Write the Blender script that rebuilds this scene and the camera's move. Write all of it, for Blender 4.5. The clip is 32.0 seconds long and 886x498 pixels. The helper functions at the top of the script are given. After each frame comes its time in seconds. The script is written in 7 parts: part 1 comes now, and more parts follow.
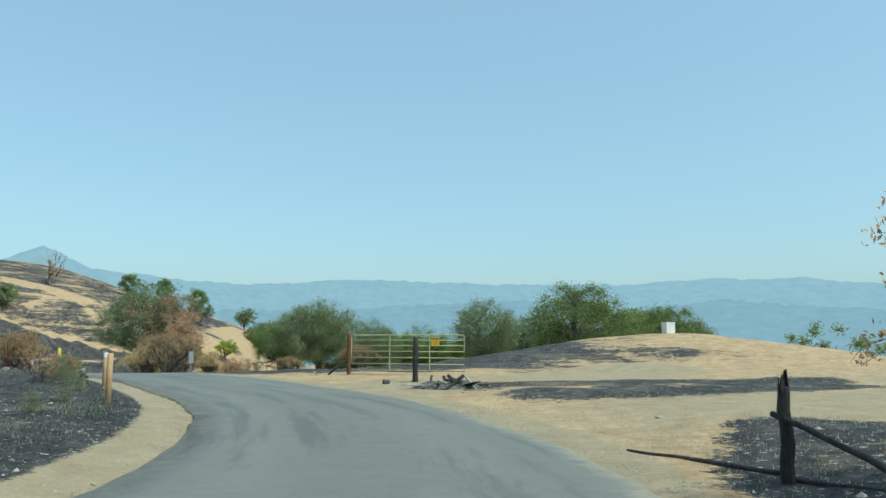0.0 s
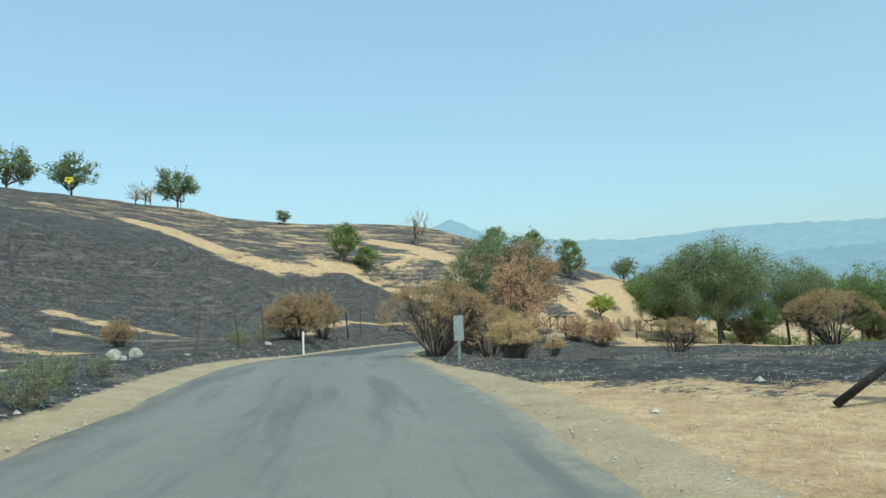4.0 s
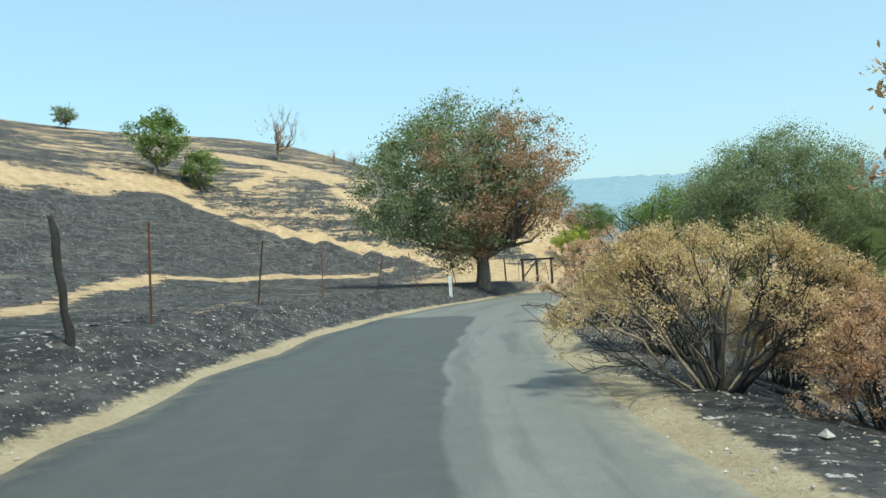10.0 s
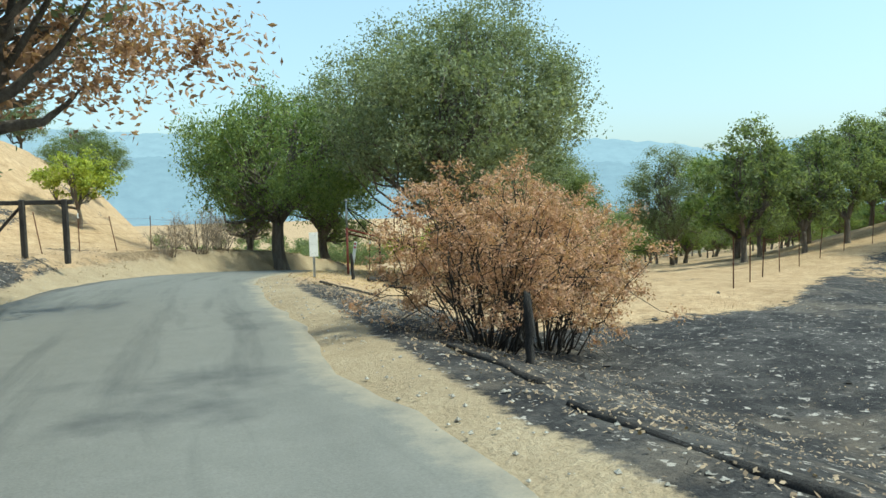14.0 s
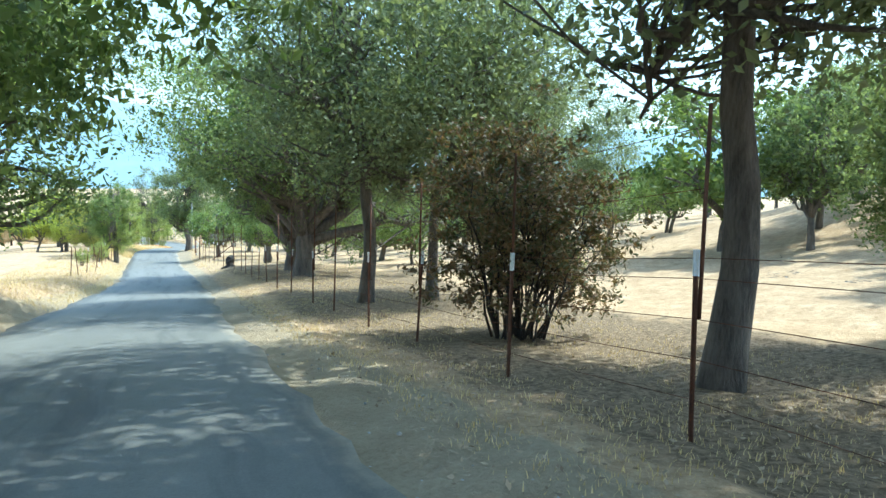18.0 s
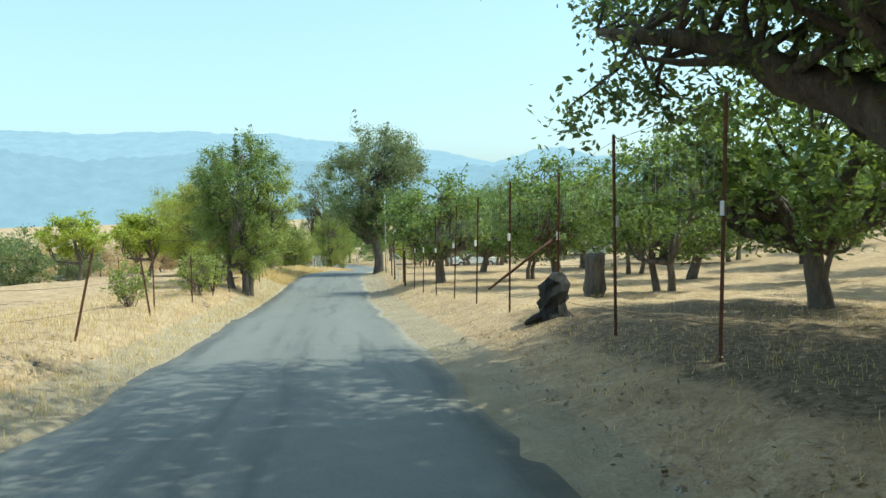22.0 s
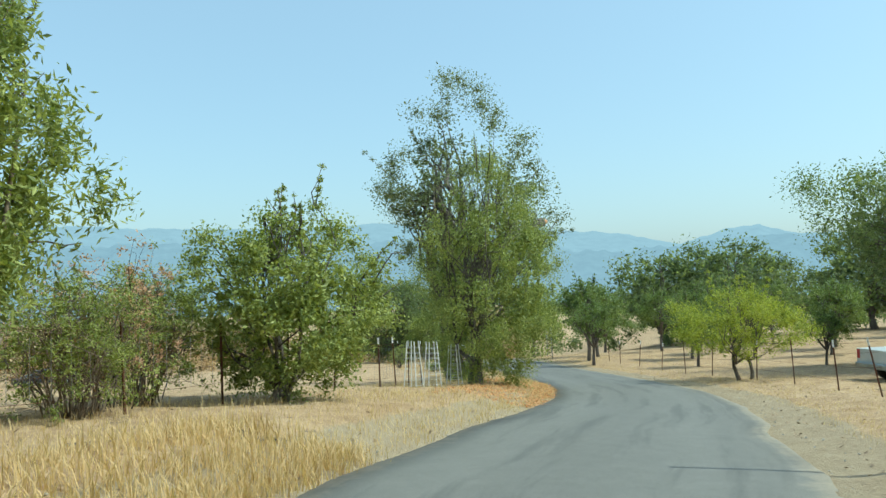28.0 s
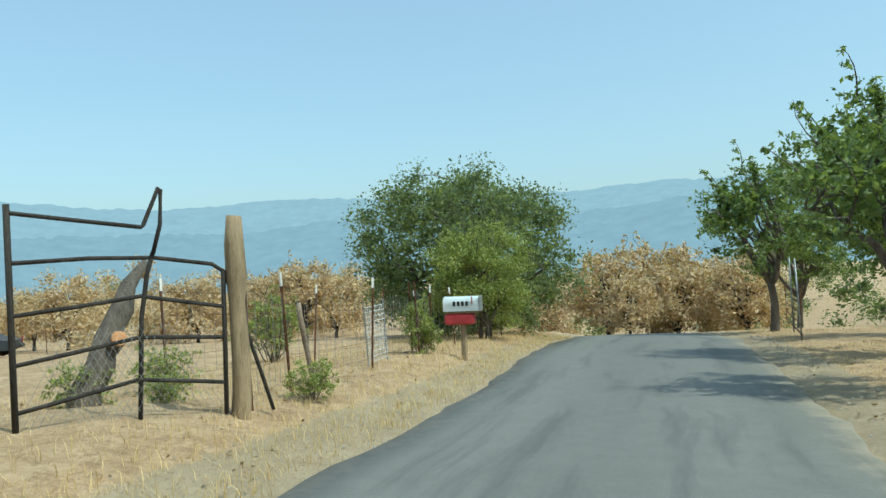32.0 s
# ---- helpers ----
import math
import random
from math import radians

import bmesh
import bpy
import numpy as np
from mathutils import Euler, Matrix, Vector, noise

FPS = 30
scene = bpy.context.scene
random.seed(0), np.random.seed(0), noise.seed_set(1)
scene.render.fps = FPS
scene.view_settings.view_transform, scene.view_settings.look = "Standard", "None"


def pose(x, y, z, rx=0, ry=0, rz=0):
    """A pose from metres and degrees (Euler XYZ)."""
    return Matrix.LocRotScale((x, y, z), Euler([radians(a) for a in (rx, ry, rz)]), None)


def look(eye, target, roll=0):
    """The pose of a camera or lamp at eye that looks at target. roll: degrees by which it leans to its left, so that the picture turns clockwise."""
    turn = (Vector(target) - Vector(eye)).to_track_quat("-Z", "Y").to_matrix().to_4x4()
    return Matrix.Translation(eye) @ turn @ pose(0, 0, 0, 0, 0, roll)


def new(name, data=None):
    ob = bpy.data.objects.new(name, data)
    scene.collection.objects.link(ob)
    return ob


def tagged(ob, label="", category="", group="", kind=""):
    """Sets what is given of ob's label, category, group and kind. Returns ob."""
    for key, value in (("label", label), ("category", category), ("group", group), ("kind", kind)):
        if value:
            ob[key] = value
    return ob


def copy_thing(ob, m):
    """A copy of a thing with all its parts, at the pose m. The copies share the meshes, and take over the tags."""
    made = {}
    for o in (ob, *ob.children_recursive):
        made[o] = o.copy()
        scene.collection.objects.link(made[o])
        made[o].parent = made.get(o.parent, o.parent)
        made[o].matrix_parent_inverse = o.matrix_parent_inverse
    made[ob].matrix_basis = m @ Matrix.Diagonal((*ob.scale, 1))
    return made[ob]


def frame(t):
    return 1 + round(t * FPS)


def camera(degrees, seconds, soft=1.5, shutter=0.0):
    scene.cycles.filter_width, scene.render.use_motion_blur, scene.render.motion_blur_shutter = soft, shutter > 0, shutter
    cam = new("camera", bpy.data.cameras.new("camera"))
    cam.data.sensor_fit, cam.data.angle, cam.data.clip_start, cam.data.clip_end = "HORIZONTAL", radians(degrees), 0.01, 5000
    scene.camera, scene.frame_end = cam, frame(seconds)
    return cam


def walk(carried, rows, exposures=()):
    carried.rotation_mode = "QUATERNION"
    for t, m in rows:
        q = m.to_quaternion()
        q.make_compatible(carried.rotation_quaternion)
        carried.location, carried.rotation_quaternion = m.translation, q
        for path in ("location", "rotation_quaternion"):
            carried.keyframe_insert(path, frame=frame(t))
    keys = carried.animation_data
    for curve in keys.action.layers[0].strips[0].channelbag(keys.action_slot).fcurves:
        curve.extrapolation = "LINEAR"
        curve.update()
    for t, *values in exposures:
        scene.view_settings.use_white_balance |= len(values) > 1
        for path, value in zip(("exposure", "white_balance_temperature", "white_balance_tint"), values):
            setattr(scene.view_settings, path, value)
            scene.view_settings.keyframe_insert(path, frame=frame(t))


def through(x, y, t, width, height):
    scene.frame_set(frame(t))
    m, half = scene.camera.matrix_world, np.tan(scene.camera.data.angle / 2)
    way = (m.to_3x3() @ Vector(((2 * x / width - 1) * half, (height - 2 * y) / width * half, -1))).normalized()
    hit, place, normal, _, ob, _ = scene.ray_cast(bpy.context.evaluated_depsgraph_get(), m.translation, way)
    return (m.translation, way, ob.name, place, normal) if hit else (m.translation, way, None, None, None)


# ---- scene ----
cam = camera(63.4, 32.0)
PATH = [
    (0, (0.106, 0.002, 1.331), (0.097, 1.986, 1.582), 0.1),
    (0.5, (0.385, 2.867, 1.17), (0.223, 4.846, 1.407), 0.3),
    (1, (0.393, 5.777, 1.066), (0.121, 7.744, 1.297), 0.3),
    (1.5, (0.173, 8.712, 1.07), (-0.18, 10.664, 1.323), -1.0),
    (2, (-0.206, 11.471, 1.012), (-0.605, 13.418, 1.234), -1.3),
    (2.5, (-0.936, 14.357, 1.054), (-1.509, 16.265, 1.235), -0.2),
    (3, (-1.92, 17.107, 1.061), (-2.737, 18.924, 1.242), -0.1),
    (3.5, (-3.101, 19.835, 1.05), (-4.08, 21.57, 1.221), -1.1),
    (5.5, (-9.875, 29.57, 1.14), (-10.902, 31.286, 1.147), -4.1),
    (6, (-11.695, 31.741, 1.089), (-12.732, 33.451, 1.046), -3.5),
    (6.5, (-13.466, 33.838, 1.039), (-14.465, 35.571, 1.02), -0.5),
    (7, (-15.243, 35.975, 0.987), (-16.227, 37.715, 1.058), 1.3),
    (7.5, (-16.874, 38.116, 0.871), (-17.841, 39.864, 0.967), 2.3),
    (8, (-18.57, 40.396, 0.755), (-19.597, 42.107, 0.898), 0.6),
    (8.5, (-20.226, 42.814, 0.601), (-21.245, 44.519, 0.836), -1.5),
    (9, (-21.876, 45.471, 0.388), (-22.763, 47.255, 0.566), -3.6),
    (9.5, (-23.382, 47.959, 0.236), (-24.208, 49.779, 0.31), -3.6),
    (10, (-24.944, 50.813, 0.028), (-25.583, 52.708, 0.026), -3.2),
    (10.5, (-26.153, 53.68, 0.012), (-26.647, 55.617, -0.015), -4.9),
    (11, (-27.157, 56.71, -0.133), (-27.384, 58.695, -0.22), -8.2),
    (11.5, (-28.138, 59.924, -0.249), (-28.116, 61.92, -0.366), -4.9),
    (12, (-29.098, 63.041, -0.358), (-28.934, 65.033, -0.423), 0.1),
    (12.5, (-29.778, 66.325, -0.459), (-29.275, 68.257, -0.57), 0.7),
    (13, (-30.416, 69.406, -0.556), (-29.625, 71.238, -0.697), 0.1),
    (13.5, (-30.872, 72.76, -0.756), (-30.023, 74.564, -0.909), -0.3),
    (14, (-31.208, 76.094, -0.945), (-30.454, 77.939, -1.104), -1.1),
    (14.5, (-31.428, 79.464, -1.078), (-30.741, 81.334, -1.253), -2.1),
    (16.5, (-30.62, 93.909, -1.603), (-29.389, 95.474, -1.795), -1.3),
    (17, (-29.545, 97.383, -1.932), (-28.123, 98.77, -2.163), 0.5),
    (17.5, (-28.383, 100.588, -2.172), (-26.829, 101.825, -2.403), 1.2),
    (18, (-26.805, 103.843, -2.539), (-25.186, 104.996, -2.759), 1.4),
    (18.5, (-24.916, 107.028, -2.91), (-23.267, 108.138, -3.128), 1.0),
    (19, (-22.778, 110.233, -3.409), (-21.101, 111.304, -3.603), 2.2),
    (19.5, (-20.509, 113.632, -3.859), (-18.835, 114.711, -4.042), 4.7),
    (20, (-18.287, 116.993, -4.498), (-16.646, 118.121, -4.686), 4.8),
    (20.5, (-15.676, 120.675, -5.003), (-14.102, 121.898, -5.17), 3.6),
    (21, (-13.113, 124.36, -5.566), (-11.581, 125.633, -5.736), 2.7),
    (21.5, (-10.505, 128.152, -6.103), (-9.052, 129.515, -6.281), 1.8),
    (22, (-8.046, 131.858, -6.719), (-6.744, 133.368, -6.871), -0.7),
    (22.5, (-5.557, 135.623, -7.282), (-4.332, 137.203, -7.344), -0.9),
    (23, (-3.124, 139.303, -7.632), (-1.932, 140.909, -7.635), -0.2),
    (23.5, (-0.699, 143.153, -8.054), (0.411, 144.817, -8.029), -0.3),
    (24, (1.556, 147.018, -8.473), (2.577, 148.736, -8.39), 0.7),
    (24.5, (4.022, 150.865, -8.977), (4.936, 152.638, -8.843), 2.8),
    (25, (6.276, 154.503, -9.384), (7.165, 156.29, -9.267), 4.9),
    (25.5, (8.472, 157.931, -9.703), (9.247, 159.769, -9.552), 3.9),
    (27.5, (18.041, 172.797, -10.818), (18.893, 174.604, -10.734), -1.8),
    (28, (20.725, 176.293, -11.165), (21.624, 178.077, -11.063), -1.8),
    (28.5, (23.544, 179.594, -11.444), (24.496, 181.352, -11.377), -0.8),
    (29, (26.508, 182.669, -11.857), (27.56, 184.37, -11.823), 2.6),
    (29.5, (29.567, 185.582, -12.28), (30.537, 187.33, -12.227), 5.1),
    (30, (32.494, 188.448, -12.751), (33.422, 190.22, -12.717), 5.8),
    (30.5, (35.19, 191.605, -13.081), (36.077, 193.398, -13.092), 5.6),
    (31, (37.501, 194.902, -13.46), (38.187, 196.78, -13.483), 4.0),
    (31.5, (39.611, 198.375, -13.947), (39.95, 200.346, -13.932), -0.0),
    (32, (41.469, 202.219, -14.219), (41.596, 204.214, -14.189), -3.0),
]
walk(cam, [(t, look(eye, target, roll)) for t, eye, target, roll in PATH], [(0, 0.3, 5950, -13), (6, 0.48, 6100, -12), (11, 0.65, 6150, -11), (14.5, 0.78, 6250, -10), (16.5, 1.4, 5700, -9), (17.1, 1.65, 5000, -10), (18.5, 1.62, 5450, -5), (20.0, 1.38, 5700, -7), (21, 1.22, 5800, -11), (22.3, 0.72, 6050, -11), (23.2, 0.52, 6000, -12), (25, 0.56, 6050, -12), (32, 0.4, 5950, -12)])

# ---- light, sky and exposure ----
world = bpy.data.worlds.new("sky")
scene.world = world
world.use_nodes = True
wn = world.node_tree.nodes
sky = wn.new("ShaderNodeTexSky")
sky.sky_type, sky.sun_disc = "NISHITA", False
SUN_AZ, SUN_EL = radians(-33), radians(55)  # azimuth from +x towards +y
sky.sun_elevation, sky.sun_rotation = SUN_EL, radians(90) - SUN_AZ
sky.air_density, sky.dust_density, sky.ozone_density = 1.2, 2.4, 3.0
wn["Background"].inputs["Strength"].default_value = 0.15
# thin smoke lies over the whole sky and evens it out
smoke = wn.new("ShaderNodeMix")
smoke.data_type = "RGBA"
smoke.inputs["Factor"].default_value = 0.45
smoke.inputs["B"].default_value = (2.75, 3.5, 4.35, 1)
world.node_tree.links.new(sky.outputs[0], smoke.inputs["A"])
world.node_tree.links.new(smoke.outputs["Result"], wn["Background"].inputs[0])
sun = new("sun", bpy.data.lights.new("sun", "SUN"))
sun.data.energy, sun.data.angle, sun.data.color = 2.7, radians(0.7), (1.0, 0.93, 0.82)
sun.matrix_world = look((math.cos(SUN_AZ) * math.cos(SUN_EL) * 100, math.sin(SUN_AZ) * math.cos(SUN_EL) * 100, math.sin(SUN_EL) * 100), (0, 0, 0))

# ---- the plan: the road's line and the lie of the land ----
EYE = 1.33
AX = np.array([[p[1][0], p[1][1], p[1][2]] for p in PATH])
HEAD0 = (AX[1] - AX[0]) / np.linalg.norm(AX[1] - AX[0])
BEFORE = [AX[0] - HEAD0 * d * np.array([1, 1, 0]) for d in (40, 25, 12, 6)]
AFTER = [AX[-1] + np.array([math.sin(radians(a)), math.cos(radians(a)), 0]) * d + np.array([0, 0, z])
         for d, a, z in ((6, 25, -0.45), (14, 24, -0.95), (24, 22, -1.6), (36, 20, -2.7), (48, 19, -4.4), (70, 21, -8.0), (110, 24, -12.0))]
LINE = np.array(BEFORE + list(AX) + AFTER)


def smooth(values, n):
    k = np.ones(n) / n
    padded = np.concatenate([np.repeat(values[:1], n // 2, 0), values, np.repeat(values[-1:], n // 2, 0)])
    return np.stack([np.convolve(padded[:, i], k, "valid") for i in range(values.shape[1])], 1)


def dense(points, step):
    seg = np.linalg.norm(np.diff(points[:, :2], axis=0), axis=1)
    s = np.concatenate([[0], np.cumsum(seg)])
    at = np.arange(0, s[-1], step)
    return np.stack([np.interp(at, s, points[:, i]) for i in range(3)], 1)


ROAD = smooth(dense(LINE, 0.5), 13)
ROAD[:, 2] = smooth(ROAD[:, 2:3], 25)[:, 0] - EYE
ROAD_S = np.concatenate([[0], np.cumsum(np.linalg.norm(np.diff(ROAD[:, :2], axis=0), axis=1))])
TAN = np.gradient(ROAD[:, :2], axis=0)
TAN /= np.linalg.norm(TAN, axis=1)[:, None]
SIDE = np.stack([TAN[:, 1], -TAN[:, 0]], 1)  # to the right of the way
# the pavement's edges, to the left and right of the line that the car keeps, by y
EDGE_Y = [-60, 0, 20, 30, 45, 75, 95, 110, 150, 180, 203, 212, 218, 225, 240, 400]
LEFT = np.interp(ROAD[:, 1], EDGE_Y, [3.9, 3.9, 3.6, 3.2, 3.1, 3.1, 2.9, 2.7, 2.7, 2.9, 2.9, 3.5, 4.2, 4.2, 3.2, 2.9])
RIGHT = np.interp(ROAD[:, 1], EDGE_Y, [2.2, 2.1, 1.9, 1.8, 1.7, 1.7, 1.5, 1.2, 1.2, 1.6, 1.4, 1.05, 1.2, 1.6, 1.6, 1.6])


def step01(v, a, b):
    t = np.clip((v - a) / (b - a), 0, 1)
    return t * t * (3 - 2 * t)


def road_at(x, y):
    """Nearest place on the road's line: how far to its right, its index."""
    x, y = np.atleast_1d(np.asarray(x, float)), np.atleast_1d(np.asarray(y, float))
    best = np.empty(x.shape, int)
    for i in range(0, x.size, 20000):
        sl = slice(i, i + 20000)
        d2 = (x[sl, None] - ROAD[None, ::2, 0]) ** 2 + (y[sl, None] - ROAD[None, ::2, 1]) ** 2
        best[sl] = d2.argmin(1) * 2
    off = np.stack([x, y], 1) - ROAD[best, :2]
    side = (off * SIDE[best]).sum(1)
    far = np.linalg.norm(off, axis=1)
    return np.where(side < 0, -far, far), best


def land(x, y):
    """Height of the open land away from the road."""
    y_hill = np.minimum(y, 88) * step01(-x, 24, 42) + y * (1 - step01(-x, 24, 42))
    away = step01(y, 150, 215)
    y_low = y_hill * (1 - away) + y * away
    base = np.interp(y_low, [-3000, -60, 0, 40, 80, 100, 120, 140, 173, 202, 230, 260, 400, 3000], [-4, 0.5, 0, -0.4, -2.2, -3.2, -5.9, -8.7, -12.0, -15.3, -17.4, -19.5, -26, -60])
    toe = np.interp(y, [-200, 0, 20, 60, 100, 118, 140, 160, 200], [-30, -30, -32, -35, -38, -29.5, -23, -25, -45])
    up = np.clip(toe - x, 0, 75)
    hill = (np.interp(up, [0, 4, 25, 52, 80], [0, 1.0, 10.5, 19.5, 23]) + 0.9 * np.sin(y * 0.09 + x * 0.05) * step01(up, 5, 30)) * step01(-y, -215, -150) * step01(y, -120, -20) * np.interp(y, [40, 70, 95, 105, 117], [0.8, 0.86, 1.0, 0.95, 0.88])
    mound = 3.0 * np.exp(-(((x - 10) / 13) ** 2 + ((y - 44) / 12) ** 2))
    dip = -1.5 * step01(x, -30, -10) * step01(y, 40, 62) * step01(-y, -104, -88)
    knoll = 2.4 * np.exp(-(((x + 37) / 6) ** 2 + ((y - 114) / 8) ** 2))
    drop = -0.05 * np.clip(x - 45, 0, 200) * step01(-y, -70, -20)
    far = -0.02 * np.clip(np.hypot(x, y - 100) - 150, 0, 700)
    spur = 1.6 * step01(x, 0, 18) * step01(-x, -80, -50) * step01(y, 72, 88) * step01(-y, -118, -104)
    return base + hill + mound + knoll + dip + drop + far + spur


def height(x, y):
    """Height of the ground, with the road cut into it."""
    x, y = np.atleast_1d(np.asarray(x, float)), np.atleast_1d(np.asarray(y, float))
    d, i = road_at(x, y)
    zr, ry = ROAD[i, 2], ROAD[i, 1]
    out_l, out_r = -d - LEFT[i], d - RIGHT[i]
    out = np.where(d < 0, out_l, out_r)
    bank_l = np.interp(ry, [-60, 0, 30, 40, 48, 54, 60, 80, 100, 112, 125, 148, 156, 165, 175, 203, 400], [0.3, 0.2, 0.2, 0.3, 0.5, 0.8, 0.75, 0.75, 0.75, 1.1, 0.5, 0.45, 0.65, 0.6, 0.35, 0.25, 0.2])
    bank_r = np.interp(ry, [-60, 0, 22, 32, 44, 60, 88, 97, 106, 113, 122, 128, 137, 151, 160, 172, 182, 203, 400], [0.3, 0.3, 0.12, 0.08, -0.5, -1.0, -0.9, -0.6, -0.4, -0.2, 0.15, 0.3, 0.42, 0.4, 0.45, 0.55, 0.2, 0.05, 0.05])
    reach = np.where(d < 0, np.interp(ry, [99, 105, 116, 122], [1.9, 1.0, 1.0, 1.9]), np.interp(ry, [108, 124], [4.5, 2.3]))
    bank = np.where(d < 0, bank_l, bank_r) * step01(out, np.where(d < 0, 0.15, np.interp(ry, [108, 124], [0.8, 0.4])), reach)
    near = zr + bank - 0.17 * step01(-out, -0.2, 0.5)
    steep = np.where(d < 0, step01(ry, 92, 100) * step01(-ry, -125, -114), 0)
    w = step01(out, 7 - 5 * steep, 32 - 16 * steep)
    return near * (1 - w) + land(x, y) * w


def on(x, y):
    return float(height(x, y)[0])

# ---- materials ----
def material(name, build):
    m = bpy.data.materials.new(name)
    m.use_nodes = True
    nt = m.node_tree
    bsdf = nt.nodes["Principled BSDF"]

    def node(kind, **inputs):
        n = nt.nodes.new("ShaderNode" + kind)
        for k, v in inputs.items():
            k = k.replace("_", " ")
            if hasattr(v, "is_output"):
                nt.links.new(v, n.inputs[k])
            else:
                n.inputs[k].default_value = v
        return n

    build(nt, bsdf, node)
    return m


def link(nt, a, b):
    nt.links.new(a, b)


def ramp(nt, fac, stops):
    r = nt.nodes.new("ShaderNodeValToRGB")
    e = r.color_ramp.elements
    while len(e) < len(stops):
        e.new(0.5)
    for el, (p, c) in zip(e, stops):
        el.position, el.color = p, (*c, 1)
    nt.links.new(fac, r.inputs[0])
    return r.outputs[0]


def mix(nt, fac, a, b, blend="MIX"):
    n = nt.nodes.new("ShaderNodeMix")
    n.data_type, n.blend_type = "RGBA", blend
    for sock, v in ((n.inputs["Factor"], fac), (n.inputs["A"], a), (n.inputs["B"], b)):
        if hasattr(v, "is_output"):
            nt.links.new(v, sock)
        else:
            sock.default_value = v if isinstance(v, (int, float)) else (*v, 1)
    return n.outputs["Result"]


def maths(nt, op, a, b=0.0, clamp=False):
    n = nt.nodes.new("ShaderNodeMath")
    n.operation, n.use_clamp = op, clamp
    for i, v in enumerate((a, b)):
        if hasattr(v, "is_output"):
            nt.links.new(v, n.inputs[i])
        else:
            n.inputs[i].default_value = v
    return n.outputs[0]


def noise_at(nt, scale, detail=4.0, rough=0.55, coords="Object", stretch=None):
    tc = nt.nodes.new("ShaderNodeTexCoord")
    vec = tc.outputs[coords]
    if stretch:
        mp = nt.nodes.new("ShaderNodeMapping")
        mp.inputs["Scale"].default_value = stretch
        nt.links.new(vec, mp.inputs[0])
        vec = mp.outputs[0]
    n = nt.nodes.new("ShaderNodeTexNoise")
    n.inputs["Scale"].default_value, n.inputs["Detail"].default_value, n.inputs["Roughness"].default_value = scale, detail, rough
    nt.links.new(vec, n.inputs["Vector"])
    return n.outputs["Fac"]


def bump(nt, bsdf, h, strength=0.4, distance=0.02):
    b = nt.nodes.new("ShaderNodeBump")
    b.inputs["Strength"].default_value, b.inputs["Distance"].default_value = strength, distance
    nt.links.new(h, b.inputs["Height"])
    nt.links.new(b.outputs[0], bsdf.inputs["Normal"])


def attribute(nt, name):
    a = nt.nodes.new("ShaderNodeAttribute")
    a.attribute_name = name
    return a.outputs["Fac"]


def two_tone(name, dark, light, scale=3.0, rough=0.8, metal=0.0, fine=40.0, relief=0.3, depth=0.01, stretch=None, vary=0.0):
    """A surface that goes between two colours at two scales, with fine relief."""
    def build(nt, b, node):
        big, small = noise_at(nt, scale, 5, 0.6, stretch=stretch), noise_at(nt, fine, 4, 0.7, stretch=stretch)
        f = maths(nt, "ADD", maths(nt, "MULTIPLY", big, 0.6), maths(nt, "MULTIPLY", small, 0.4))
        c = ramp(nt, f, [(0.36, dark), (0.64, light)])
        if vary:
            info = nt.nodes.new("ShaderNodeObjectInfo")
            k = maths(nt, "ADD", maths(nt, "MULTIPLY", info.outputs["Random"], 2 * vary), 1 - vary)
            c = mix(nt, 1.0, c, k, "MULTIPLY")
        link(nt, c, b.inputs["Base Color"])
        b.inputs["Roughness"].default_value, b.inputs["Metallic"].default_value = rough, metal
        bump(nt, b, small, relief, depth)
    return material(name, build)


def leaf(name, dark, light, rough=0.5, through=0.25):
    """Leaves that differ one from the other, with some light through them."""
    def build(nt, b, node):
        geo = nt.nodes.new("ShaderNodeNewGeometry")
        f = maths(nt, "ADD", maths(nt, "MULTIPLY", geo.outputs["Random Per Island"], 0.65), maths(nt, "MULTIPLY", noise_at(nt, 0.9, 2), 0.5))
        c = ramp(nt, f, [(0.15, dark), (0.95, light)])
        link(nt, c, b.inputs["Base Color"])
        b.inputs["Roughness"].default_value = rough
        tr = node("BsdfTranslucent")
        link(nt, mix(nt, 1.0, c, (1.15, 1.1, 0.55), "MULTIPLY"), tr.inputs["Color"])
        sh = nt.nodes.new("ShaderNodeMixShader")
        sh.inputs[0].default_value = through
        link(nt, b.outputs[0], sh.inputs[1]), link(nt, tr.outputs[0], sh.inputs[2])
        link(nt, sh.outputs[0], nt.nodes["Material Output"].inputs[0])
    return material(name, build)


